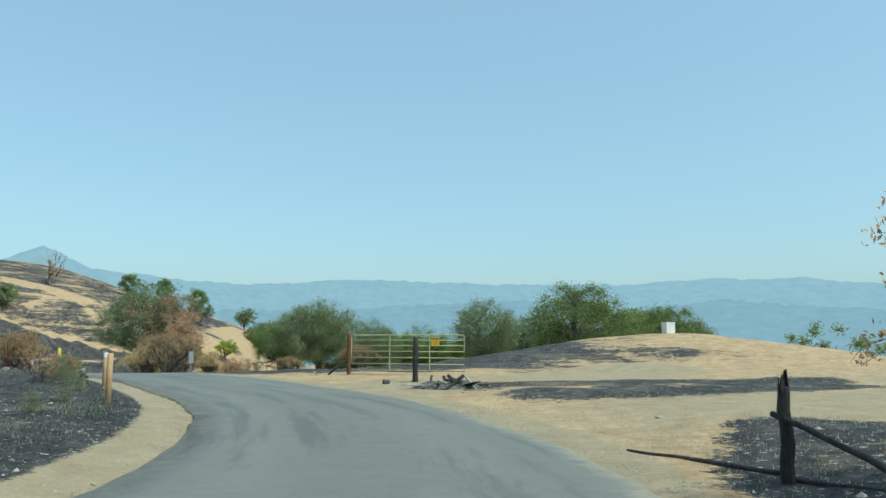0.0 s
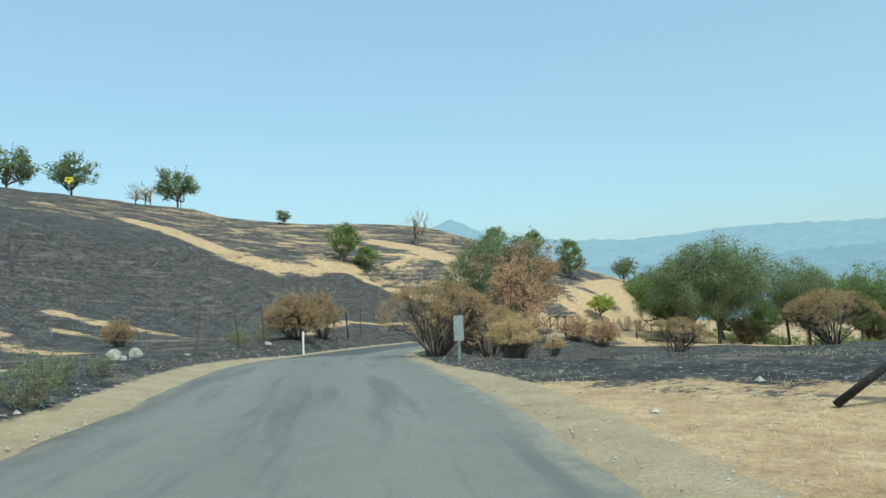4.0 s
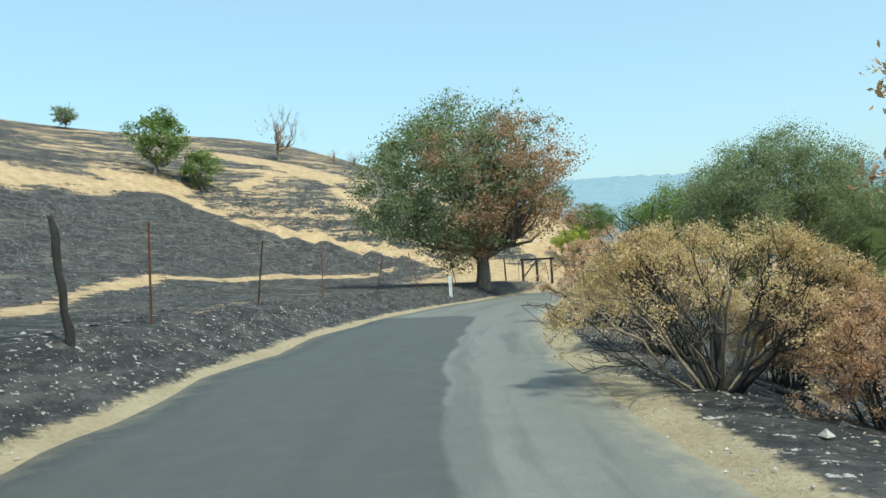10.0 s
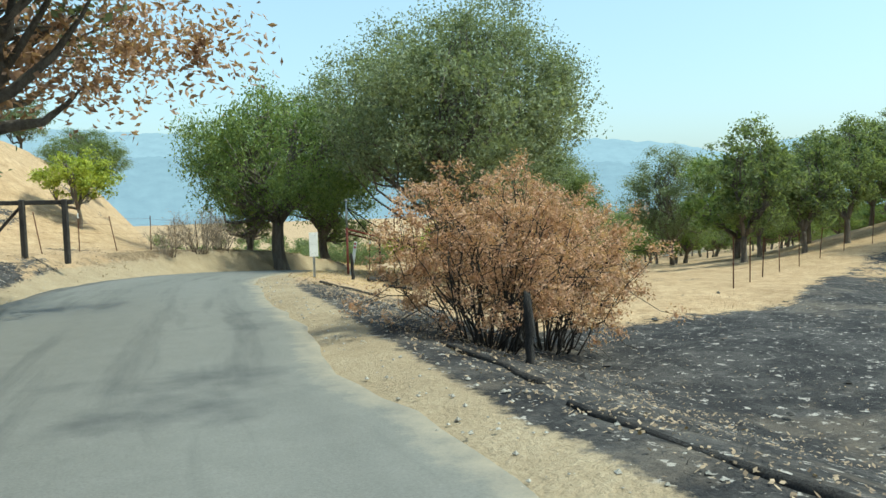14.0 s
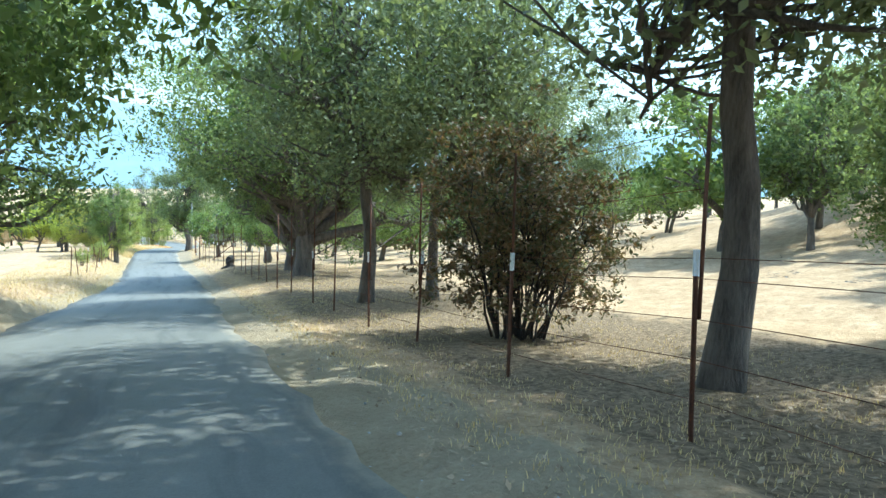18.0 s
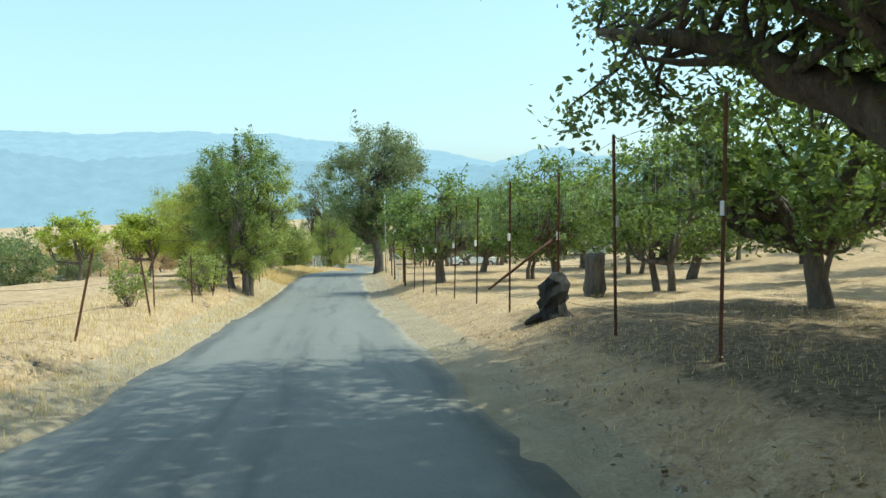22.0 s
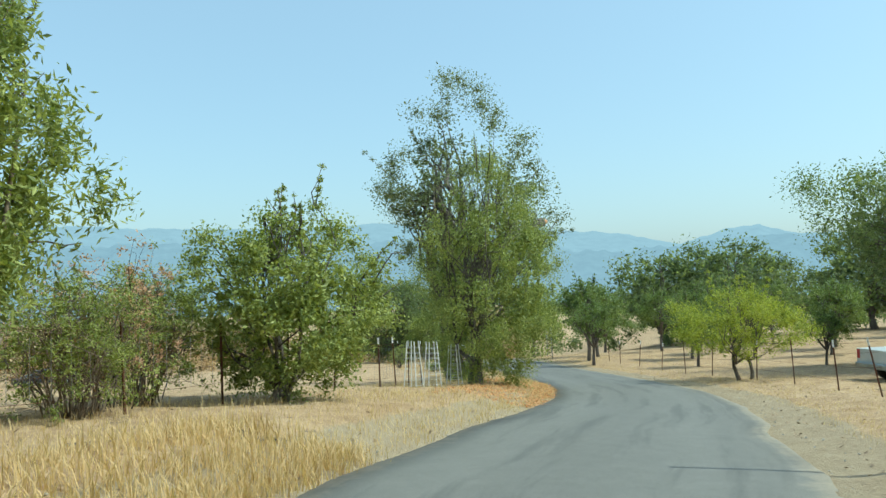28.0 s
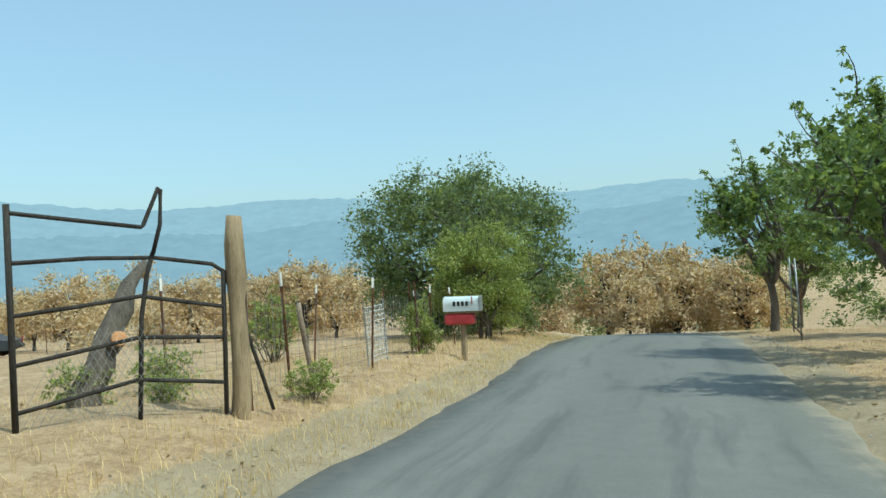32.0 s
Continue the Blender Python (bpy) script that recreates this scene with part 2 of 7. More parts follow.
def build_ground(nt, b, node):
    burn, dirt, straw = attribute(nt, "burn"), attribute(nt, "dirt"), attribute(nt, "straw")
    big, mid, small = noise_at(nt, 0.22, 6, 0.62), noise_at(nt, 1.5, 6, 0.65), noise_at(nt, 18, 5, 0.7)
    streak = noise_at(nt, 1.0, 6, 0.7, stretch=(0.28, 0.28, 2.0))
    speck = noise_at(nt, 5.0, 5, 0.85)
    # dry grass
    dry = ramp(nt, maths(nt, "ADD", maths(nt, "MULTIPLY", mid, 0.55), maths(nt, "MULTIPLY", small, 0.45)), [(0.33, (0.29, 0.19, 0.105)), (0.5, (0.46, 0.325, 0.195)), (0.68, (0.60, 0.455, 0.295))])
    tuft = ramp(nt, noise_at(nt, 5.0, 6, 0.85), [(0.50, (0, 0, 0)), (0.58, (1, 1, 1))])
    dry = mix(nt, maths(nt, "MULTIPLY", tuft, 0.5), dry, (0.235, 0.16, 0.09))
    # bare earth
    bare = ramp(nt, maths(nt, "ADD", maths(nt, "MULTIPLY", mid, 0.5), maths(nt, "MULTIPLY", small, 0.5)), [(0.3, (0.25, 0.19, 0.12)), (0.55, (0.38, 0.305, 0.205)), (0.75, (0.48, 0.40, 0.285))])
    # burnt ground: char, grey ash and pale specks
    char = ramp(nt, maths(nt, "ADD", maths(nt, "MULTIPLY", mid, 0.5), maths(nt, "MULTIPLY", small, 0.5)), [(0.3, (0.018, 0.018, 0.020)), (0.52, (0.040, 0.039, 0.041)), (0.7, (0.10, 0.092, 0.084))])
    ash = ramp(nt, speck, [(0.60, (0, 0, 0)), (0.66, (1, 1, 1))])
    char = mix(nt, maths(nt, "MULTIPLY", ash, 0.6), char, (0.36, 0.33, 0.30))
    grey = ramp(nt, noise_at(nt, 2.0, 6, 0.75, stretch=(0.5, 0.5, 2.4)), [(0.46, (0, 0, 0)), (0.62, (1, 1, 1))])
    char = mix(nt, maths(nt, "MULTIPLY", grey, 0.35), char, mix(nt, small, (0.10, 0.095, 0.09), (0.25, 0.235, 0.22)))
    fleck = ramp(nt, noise_at(nt, 9.0, 3, 0.75, stretch=(0.7, 0.7, 1.6)), [(0.615, (0, 0, 0)), (0.655, (1, 1, 1))])
    char = mix(nt, maths(nt, "MULTIPLY", fleck, 0.85), char, (0.52, 0.48, 0.44))
    # trodden lines along the slope show pale through the char
    lines = ramp(nt, noise_at(nt, 1.0, 7, 0.72, stretch=(0.22, 0.22, 2.6)), [(0.56, (0, 0, 0)), (0.64, (1, 1, 1))])
    char = mix(nt, maths(nt, "MULTIPLY", lines, 0.36), char, (0.27, 0.225, 0.175))
    contour = noise_at(nt, 1.0, 6, 0.7, stretch=(0.16, 0.16, 2.2))
    edge = maths(nt, "ADD", burn, maths(nt, "MULTIPLY", maths(nt, "SUBTRACT", maths(nt, "ADD", maths(nt, "MULTIPLY", big, 0.3), maths(nt, "MULTIPLY", streak, 0.7)), 0.5), 1.2))
    edge = maths(nt, "ADD", edge, maths(nt, "MULTIPLY", maths(nt, "SUBTRACT", contour, 0.5), 2.1))
    edge = maths(nt, "ADD", edge, maths(nt, "MULTIPLY", maths(nt, "SUBTRACT", noise_at(nt, 2.4, 7, 0.75, stretch=(0.5, 0.5, 2.4)), 0.5), 1.5))
    edge = maths(nt, "ADD", edge, maths(nt, "MULTIPLY", maths(nt, "SUBTRACT", noise_at(nt, 8.0, 4, 0.8), 0.5), 1.4))
    is_burnt = ramp(nt, edge, [(0.42, (0, 0, 0)), (0.56, (1, 1, 1))])
    c = mix(nt, is_burnt, dry, char)
    # bare strip along the pavement
    strip_ = maths(nt, "SUBTRACT", maths(nt, "MULTIPLY", attribute(nt, "verge"), 1.07), attribute(nt, "off"))
    strip_ = maths(nt, "ADD", maths(nt, "MULTIPLY", strip_, 1.6), 0.5, True)
    dirt = maths(nt, "MAXIMUM", dirt, strip_)
    edge2 = maths(nt, "ADD", dirt, maths(nt, "MULTIPLY", maths(nt, "SUBTRACT", noise_at(nt, 5.0, 5, 0.75), 0.5), 0.8))
    is_dirt = ramp(nt, edge2, [(0.45, (0, 0, 0)), (0.62, (1, 1, 1))])
    c = mix(nt, is_dirt, c, bare)
    # dead leaves under the trees
    fallen = ramp(nt, noise_at(nt, 11, 4, 0.75), [(0.4, (0.12, 0.085, 0.05)), (0.6, (0.30, 0.22, 0.14))])
    edge3 = maths(nt, "ADD", straw, maths(nt, "MULTIPLY", maths(nt, "SUBTRACT", mid, 0.5), 1.2))
    c = mix(nt, ramp(nt, edge3, [(0.45, (0, 0, 0)), (0.65, (1, 1, 1))]), c, fallen)
    link(nt, c, b.inputs["Base Color"])
    b.inputs["Roughness"].default_value = 0.95
    b.inputs["Specular IOR Level"].default_value = 0.15
    bump(nt, b, maths(nt, "ADD", small, maths(nt, "MULTIPLY", mid, 1.5)), 0.7, 0.06)


def build_asphalt(nt, b, node):
    patch = attribute(nt, "patch")
    big, mid, small = noise_at(nt, 0.35, 5, 0.6), noise_at(nt, 3.0, 6, 0.75), noise_at(nt, 60, 4, 0.8)
    c = ramp(nt, maths(nt, "ADD", maths(nt, "ADD", maths(nt, "MULTIPLY", mid, 0.3), maths(nt, "MULTIPLY", small, 0.7)), maths(nt, "MULTIPLY", maths(nt, "MULTIPLY", attribute(nt, "wear"), big), 0.16)), [(0.33, (0.115, 0.114, 0.103)), (0.7, (0.205, 0.202, 0.184))])
    dark = ramp(nt, maths(nt, "ADD", maths(nt, "MULTIPLY", mid, 0.5), maths(nt, "MULTIPLY", small, 0.5)), [(0.33, (0.055, 0.057, 0.056)), (0.7, (0.098, 0.100, 0.098))])
    e = maths(nt, "ADD", patch, maths(nt, "MULTIPLY", maths(nt, "SUBTRACT", big, 0.5), 0.7))
    c = mix(nt, ramp(nt, e, [(0.46, (0, 0, 0)), (0.54, (1, 1, 1))]), c, dark)
    dust = ramp(nt, maths(nt, "ADD", attribute(nt, "edge"), maths(nt, "MULTIPLY", maths(nt, "SUBTRACT", mid, 0.5), 0.7)), [(0.55, (0, 0, 0)), (0.95, (0.8, 0.8, 0.8))])
    c = mix(nt, dust, c, (0.38, 0.32, 0.23))
    # dark tyre tracks and oil streaks along the lanes
    lane = nt.nodes.new("ShaderNodeCombineXYZ")
    link(nt, attribute(nt, "run"), lane.inputs[0])
    link(nt, attribute(nt, "across"), lane.inputs[1])
    track = nt.nodes.new("ShaderNodeTexNoise")
    track.inputs["Scale"].default_value, track.inputs["Detail"].default_value, track.inputs["Roughness"].default_value = 1.0, 5.0, 0.6
    link(nt, lane.outputs[0], track.inputs["Vector"])
    c = mix(nt, maths(nt, "MULTIPLY", ramp(nt, track.outputs[0], [(0.52, (0, 0, 0)), (0.64, (1, 1, 1))]), 0.45), c, (0.062, 0.064, 0.062))
    link(nt, c, b.inputs["Base Color"])
    b.inputs["Roughness"].default_value = 0.8
    bump(nt, b, small, 0.35, 0.01)


GROUND, ASPHALT = material("burnt_and_dry_ground", build_ground), material("worn_asphalt", build_asphalt)
BARK = two_tone("grey_bark", (0.060, 0.052, 0.043), (0.23, 0.195, 0.16), 2.0, 0.9, fine=14, relief=0.9, depth=0.05, stretch=(3, 3, 0.6))
BURNT_BARK = two_tone("charred_bark", (0.012, 0.011, 0.010), (0.07, 0.06, 0.052), 2.0, 0.9, fine=20, relief=0.8, depth=0.03, stretch=(3, 3, 0.6))
TWIG = two_tone("pale_dead_twig", (0.10, 0.075, 0.055), (0.34, 0.27, 0.20), 2.0, 0.85, fine=20, relief=0.4)
OAK_LEAF = leaf("oak_green", (0.085, 0.128, 0.070), (0.285, 0.345, 0.180), through=0.64)
GREY_LEAF = leaf("grey_green", (0.098, 0.130, 0.078), (0.315, 0.365, 0.220), through=0.45)
LIME_LEAF = leaf("lime_green", (0.16, 0.23, 0.045), (0.56, 0.60, 0.12), through=0.50)
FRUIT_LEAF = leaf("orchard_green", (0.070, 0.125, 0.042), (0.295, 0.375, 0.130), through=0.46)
RUST_LEAF = leaf("scorched_brown", (0.30, 0.17, 0.105), (0.76, 0.50, 0.36), through=0.42)
SCORCH_LEAF = leaf("scorched_oak_brown", (0.21, 0.125, 0.085), (0.55, 0.36, 0.26), through=0.42)
GOLD_LEAF = leaf("scorched_gold", (0.40, 0.275, 0.15), (0.82, 0.64, 0.41), through=0.42)
TAWNY_LEAF = leaf("scorched_tawny", (0.24, 0.15, 0.085), (0.62, 0.45, 0.28), through=0.4)

# ---- mesh helpers ----
def raw_mesh(name, verts, faces, mats, smooth_shade=False):
    """A mesh from arrays: faces all of one size."""
    verts, faces = np.asarray(verts, np.float32), np.asarray(faces, np.int32)
    me = bpy.data.meshes.new(name)
    k = faces.shape[1]
    me.vertices.add(len(verts)), me.loops.add(faces.size), me.polygons.add(len(faces))
    me.vertices.foreach_set("co", verts.ravel())
    me.loops.foreach_set("vertex_index", faces.ravel())
    me.polygons.foreach_set("loop_start", np.arange(0, faces.size, k, dtype=np.int32))
    me.polygons.foreach_set("use_smooth", np.full(len(faces), smooth_shade))
    for m in mats if isinstance(mats, (list, tuple)) else [mats]:
        me.materials.append(m)
    me.update(calc_edges=True)
    return me


def child(name, me, parent, label="", at=None):
    ob = new(name, me)
    ob.parent = parent
    if at is not None:
        ob.matrix_basis = at
    if label:
        ob["label"] = label
    return ob


def thing(name, x, y, turn=0.0, z=None, label="", category="", group="", kind="", scale=1.0):
    ob = new(name)
    ob.matrix_world = Matrix.Translation((x, y, on(x, y) if z is None else z)) @ Matrix.Rotation(radians(turn), 4, "Z") @ Matrix.Scale(scale, 4)
    return tagged(ob, label, category, group, kind)


def tube(points, radii, sides=6, cap=True):
    """A round bar along points: vertices and quads."""
    pts, rad = np.asarray(points, float), np.asarray(radii, float)
    t = np.gradient(pts, axis=0)
    t /= np.linalg.norm(t, axis=1)[:, None] + 1e-9
    ref = np.array([0.0, 0, 1]) if abs(t[:, 2]).mean() < 0.85 else np.array([1.0, 0, 0])
    u = np.cross(t, ref)
    u /= np.linalg.norm(u, axis=1)[:, None] + 1e-9
    v = np.cross(t, u)
    a = np.arange(sides) * 2 * np.pi / sides
    ring = pts[:, None] + rad[:, None, None] * (np.cos(a)[None, :, None] * u[:, None] + np.sin(a)[None, :, None] * v[:, None])
    n = len(pts)
    i, j = np.meshgrid(np.arange(n - 1), np.arange(sides), indexing="ij")
    q = np.stack([i * sides + j, i * sides + (j + 1) % sides, (i + 1) * sides + (j + 1) % sides, (i + 1) * sides + j], -1).reshape(-1, 4)
    verts = ring.reshape(-1, 3)
    if cap:
        verts = np.vstack([verts, pts[:1], pts[-1:]])
        c0, c1 = len(verts) - 2, len(verts) - 1
        js = np.arange(sides)
        q = np.vstack([q, np.stack([np.full(sides, c0), (js + 1) % sides, js, js], 1)[:0]])
        ends = [[c0, (j + 1) % sides, j, c0] for j in range(sides)] + [[c1, (n - 1) * sides + j, (n - 1) * sides + (j + 1) % sides, c1] for j in range(sides)]
        half = [[e[0], e[1], e[2]] for e in ends]
        return verts, q, half
    return verts, q, []


class Shape:
    """Collects bars, blocks and leaves into one mesh."""

    def __init__(self):
        self.v, self.q, self.n = [], [], 0

    def add(self, v, q):
        self.v.append(np.asarray(v, float)), self.q.append(np.asarray(q, int).reshape(-1, 4) + self.n)
        self.n += len(v)
        return self

    def bar(self, points, radii, sides=6):
        if np.isscalar(radii):
            radii = [radii] * len(points)
        v, q, _ = tube(points, radii, sides, cap=False)
        # close the ends with quads fanned over the ring
        n = len(points)
        ends = []
        for base, flip in ((0, True), ((n - 1) * sides, False)):
            for k in range(1, sides - 2, 2):
                e = [base, base + k, base + k + 1, base + (k + 2) % sides]
                ends.append(e[::-1] if flip else e)
        return self.add(v, np.vstack([q, np.array(ends)]) if ends else q)

    def box(self, cx, cy, cz, sx, sy, sz, turn=None, chamfer=0.0):
        c = min(chamfer, 0.45 * min(sx, sy, sz))
        s = np.array([sx, sy, sz]) / 2
        if c <= 0:
            v = np.array([[x, y, z] for z in (-1, 1) for y in (-1, 1) for x in (-1, 1)]) * s
            q = [[0, 2, 3, 1], [4, 5, 7, 6], [0, 1, 5, 4], [2, 6, 7, 3], [0, 4, 6, 2], [1, 3, 7, 5]]
        else:
            # eight-sided section, drawn in at top and bottom
            prof = [(s[0] - c, -s[1]), (s[0], -s[1] + c), (s[0], s[1] - c), (s[0] - c, s[1]), (-s[0] + c, s[1]), (-s[0], s[1] - c), (-s[0], -s[1] + c), (-s[0] + c, -s[1])]
            v, q = [], []
            for z, k in ((-s[2], 0), (-s[2] + c, 1), (s[2] - c, 1), (s[2], 0)):
                for x, y in prof:
                    v.append((x - (0 if k else c) * np.sign(x), y - (0 if k else c) * np.sign(y), z))
            for r in range(3):
                for j in range(8):
                    q.append([r * 8 + j, r * 8 + (j + 1) % 8, r * 8 + 8 + (j + 1) % 8, r * 8 + 8 + j])
            q += [[0, 7, 6, 1], [1, 6, 5, 2], [2, 5, 4, 3], [25, 30, 31, 24], [26, 29, 30, 25], [27, 28, 29, 26]]
            v = np.array(v)
        if turn is not None:
            v = v @ np.array(Euler([radians(a) for a in turn]).to_matrix()).T
        return self.add(v + np.array([cx, cy, cz]), q)

    def mesh(self, name, mat, smooth_shade=False):
        return raw_mesh(name, np.vstack(self.v), np.vstack(self.q), mat, smooth_shade)


# ---- the ground, one sheet out to the horizon ----
def spread(a, b, step, reach, ratio=1.28):
    inner = np.arange(a, b + step / 2, step)
    out, d, p = [], step, 0.0
    while p < reach:
        d *= ratio
        p += d
        out.append(p)
    out = np.array(out)
    return np.concatenate([(a - out)[::-1], inner, b + out])


def line_distance(x, y, pts):
    best = np.full(x.shape, 1e9)
    for (ax, ay), (bx, by) in zip(pts[:-1], pts[1:]):
        dx, dy = bx - ax, by - ay
        t = np.clip(((x - ax) * dx + (y - ay) * dy) / (dx * dx + dy * dy), 0, 1)
        best = np.minimum(best, np.hypot(x - ax - t * dx, y - ay - t * dy))
    return best


GX, GY = spread(-88, 72, 0.55, 3600), spread(-10, 250, 0.55, 3600)
gx, gy = [a.ravel() for a in np.meshgrid(GX, GY)]
gd, gi = road_at(gx, gy)
gz = height(gx, gy)
g_out = np.where(gd < 0, -gd - LEFT[gi], gd - RIGHT[gi])
rough_xy = np.array([noise.noise(Vector((a * 0.35, b * 0.35, 0))) for a, b in zip(gx, gy)])
gz = gz + rough_xy * 0.10 * step01(g_out, 0.8, 3.0)
nx, ny = len(GX), len(GY)
ii, jj = np.meshgrid(np.arange(ny - 1), np.arange(nx - 1), indexing="ij")
gq = np.stack([ii * nx + jj, ii * nx + jj + 1, (ii + 1) * nx + jj + 1, (ii + 1) * nx + jj], -1).reshape(-1, 4)
# where the fire went: the whole hillside and both verges as far as the bend, not the mound, the orchard or the fields
burn = np.where(gd < 0, np.maximum(step01(-gy, -102, -90), step01(-gx, 40, 46) * step01(-gy, -160, -140)), step01(-gy, -98, -84)) * np.where(gd < 0, 1.0, step01(gy, 30, 38) * step01(-gx, -3, 6) + 0.47 * np.exp(-(((gx - 6) / 8) ** 2 + ((gy - 37) / 6) ** 2)))
burn = np.maximum(burn, 0.75 * step01(-line_distance(gx, gy, [(6, 2), (8, 14), (6, 22)]), -3.2, -1.2))
# the burnt hollow beside the bend ends along a field fence; its rising side is burnt in streaks
hollow_edge = np.interp(gx, [-24, -17.7, -10, -0.5, 8, 25], [88.0, 88.4, 93.8, 99.0, 100.5, 101.5])
hollow = step01(hollow_edge - gy, -0.6, 0.9) * step01(-gx, -26, -12) * (1 - 0.58 * step01(gx, -15, -4) * step01(-(hollow_edge - gy), -15, -5))
burn = np.where((gd > 0) & (gx > -25) & (gy > 68), hollow * step01(gy, 66, 74) + burn * (1 - step01(gy, 66, 74)), burn)
# above the scar the grass burnt in streaks along the slope; below it everything is black
scar_x = np.interp(gy, [40, 60, 72, 76, 80, 88, 93.5, 97.6, 101.3, 104, 120, 160], [-64, -68, -69, -64, -61.5, -60.8, -60.5, -55.1, -48.6, -40, -44, -48])
upper = step01(scar_x - gx, -0.6, 1.2) * step01(gy, 40, 60) * (gd < 0)
burn = burn * (1.1 - (0.38 + 0.10 * step01(gy, 84, 98)) * upper)
burn = np.maximum(burn, 0.95 * step01(-gx, 77, 83) * step01(-gy, -86, -70) * (gd < 0))
burn = np.maximum(burn, 0.62 * step01(-line_distance(gx, gy, [(-48, 110), (-41, 112.5), (-39.5, 120)]), -7.5, -4.0) * (gd < 0))
burn = np.maximum(burn, 0.95 * step01(-line_distance(gx, gy, [(-9, 38), (-3, 38), (3, 42), (2, 52)]), -6.0, -4.2) * (gd > 0) * step01(gy, 31.5, 33.5))
# a broad pale scar that narrows to a cattle path, trodden patches below the hilltop, and thin pale trails along its foot
for pts, wide, deep in (([(-72.5, 73.8), (-70.5, 75), (-66, 75.2)], 2.3, 0.68), ([(-66, 75.2), (-63, 76), (-61.4, 80.5)], 1.9, 0.72), ([(-61.4, 80.5), (-60.8, 88)], 1.0, 0.8),
                        ([(-60.8, 88), (-60.5, 93.5), (-58.1, 95), (-55.1, 97.6), (-51.8, 100.1), (-48.6, 101.3), (-46.8, 102.6), (-40, 104)], 0.42, 0.72), ([(-61.9, 90.5), (-60.6, 95.2)], 1.1, 0.6),
                        ([(-67.5, 111.5), (-62.5, 113.5), (-58, 112.5)], 2.2, 0.55), ([(-59, 101.6), (-59.5, 106.6), (-58.4, 112)], 0.5, 0.5), ([(-64, 104), (-60, 108), (-56, 113)], 0.5, 0.5), ([(-58, 112.5), (-53, 108), (-49, 106)], 0.6, 0.4),
                        ([(-37.5, 55.5), (-40.9, 63.9), (-44.6, 68.6), (-48, 74.2), (-49.8, 80), (-48.7, 84), (-48.5, 90.8), (-47.5, 95), (-45.8, 100)], 0.55, 0.85),
                        ([(-47, 48.5), (-45.5, 51.6), (-43.6, 53.2), (-39.9, 53.6), (-37.5, 55.5)], 0.75, 0.75), ([(-44, 46.5), (-39.6, 48.1), (-36.5, 51.5)], 0.7, 0.75), ([(-50, 44), (-42, 42), (-33, 40.5)], 0.8, 0.7), ([(-33.6, 61.5), (-36, 67)], 0.4, 0.6),
                        ([(-38.5, 119), (-35.4, 115), (-33, 111.5), (-30, 108.6), (-28.4, 110.6)], 2.3, 0.8), ([(-44, 108), (-38, 106), (-33, 106.2)], 0.8, 0.6), ([(-42, 113), (-37.5, 112)], 0.7, 0.6)):
    burn = burn - deep * step01(-line_distance(gx, gy, pts), -wide * 1.6, -wide * 0.6)
burn = np.maximum(burn, 0.6 * step01(-line_distance(gx, gy, [(0.0, 23.4), (5, 24.4), (11, 25.4)]), -2.8, -0.8))
burn = np.maximum(burn, 0.66 * step01(-line_distance(gx, gy, [(2, 43), (5, 39.5), (8, 37.5), (10.5, 36)]), -3.4, -1.4))
burn = np.clip(burn, 0, 1.1)
verge = np.interp(gy, [-60, 0, 20, 30, 34, 50, 90, 105, 130, 160, 170, 200, 400], [1.0, 0.9, 1.0, 0.9, 0.9, 0.75, 0.8, 1.2, 0.7, 1.0, 1.3, 1.0, 0.9])
verge = np.where(gd < 0, verge * np.interp(gy, [36, 46, 90, 98], [1, 0.5, 0.5, 1]), verge * np.interp(gy, [33, 37, 46, 54, 74, 88, 98], [1, 0.45, 0.45, 0.7, 0.75, 1.0, 1]))
dirt = np.zeros(gx.shape)
dirt = np.maximum(dirt, 0.95 * step01(-line_distance(gx, gy, [(-1.5, 24), (3, 27), (8, 31)]), -4.5, -2.0))
dirt = np.maximum(dirt, 0.95 * np.exp(-(((gx - 18) / 20) ** 2 + ((gy - 16) / 16) ** 2)) * (gd > 0))
dirt = np.maximum(dirt, 0.8 * step01(-line_distance(gx, gy, [(-13.5, 16), (-18.5, 26), (-23, 32)]), -1.8, -0.5))
scar = step01(-line_distance(gx, gy, [(0.5, 24.2), (6, 25.0), (13, 26.0)]), -2.4, -0.8)
scar = np.maximum(scar, 0.85 * step01(-line_distance(gx, gy, [(3.5, 20.5), (7, 22), (13, 23)]), -3.0, -0.6))
scar = np.maximum(scar, 0.95 * step01(-line_distance(gx, gy, [(4.6, 3), (4.6, 8), (6.5, 12)]), -2.3, -1.0))
dirt = dirt * (1 - 0.9 * scar)
verge = verge * (1 - 0.8 * scar)
burn = np.maximum(burn, 1.0 * scar)
straw = 0.85 * step01(-line_distance(gx, gy, [(-21, 101), (-12, 116), (-3, 128), (3, 138)]), -5.5, -2.0) * step01(g_out, 0.8, 2.0) * (gd > 0)
# leaf litter on the left bank, strengthened to paint in the bank's shade
straw = np.maximum(straw, 0.95 * step01(-line_distance(gx, gy, [(-31, 96), (-28.5, 105), (-25, 112), (-20, 120)]), -4.5, -2) * step01(g_out, 0.4, 1.5) * (gd < 0))
ground_me = raw_mesh("ground", np.stack([gx, gy, gz], 1), gq, GROUND, True)
for key, values in (("burn", burn), ("dirt", dirt), ("straw", straw), ("off", np.clip(g_out, -6, 12)), ("verge", verge)):
    ground_me.attributes.new(key, "FLOAT", "POINT").data.foreach_set("value", values.astype(np.float32))
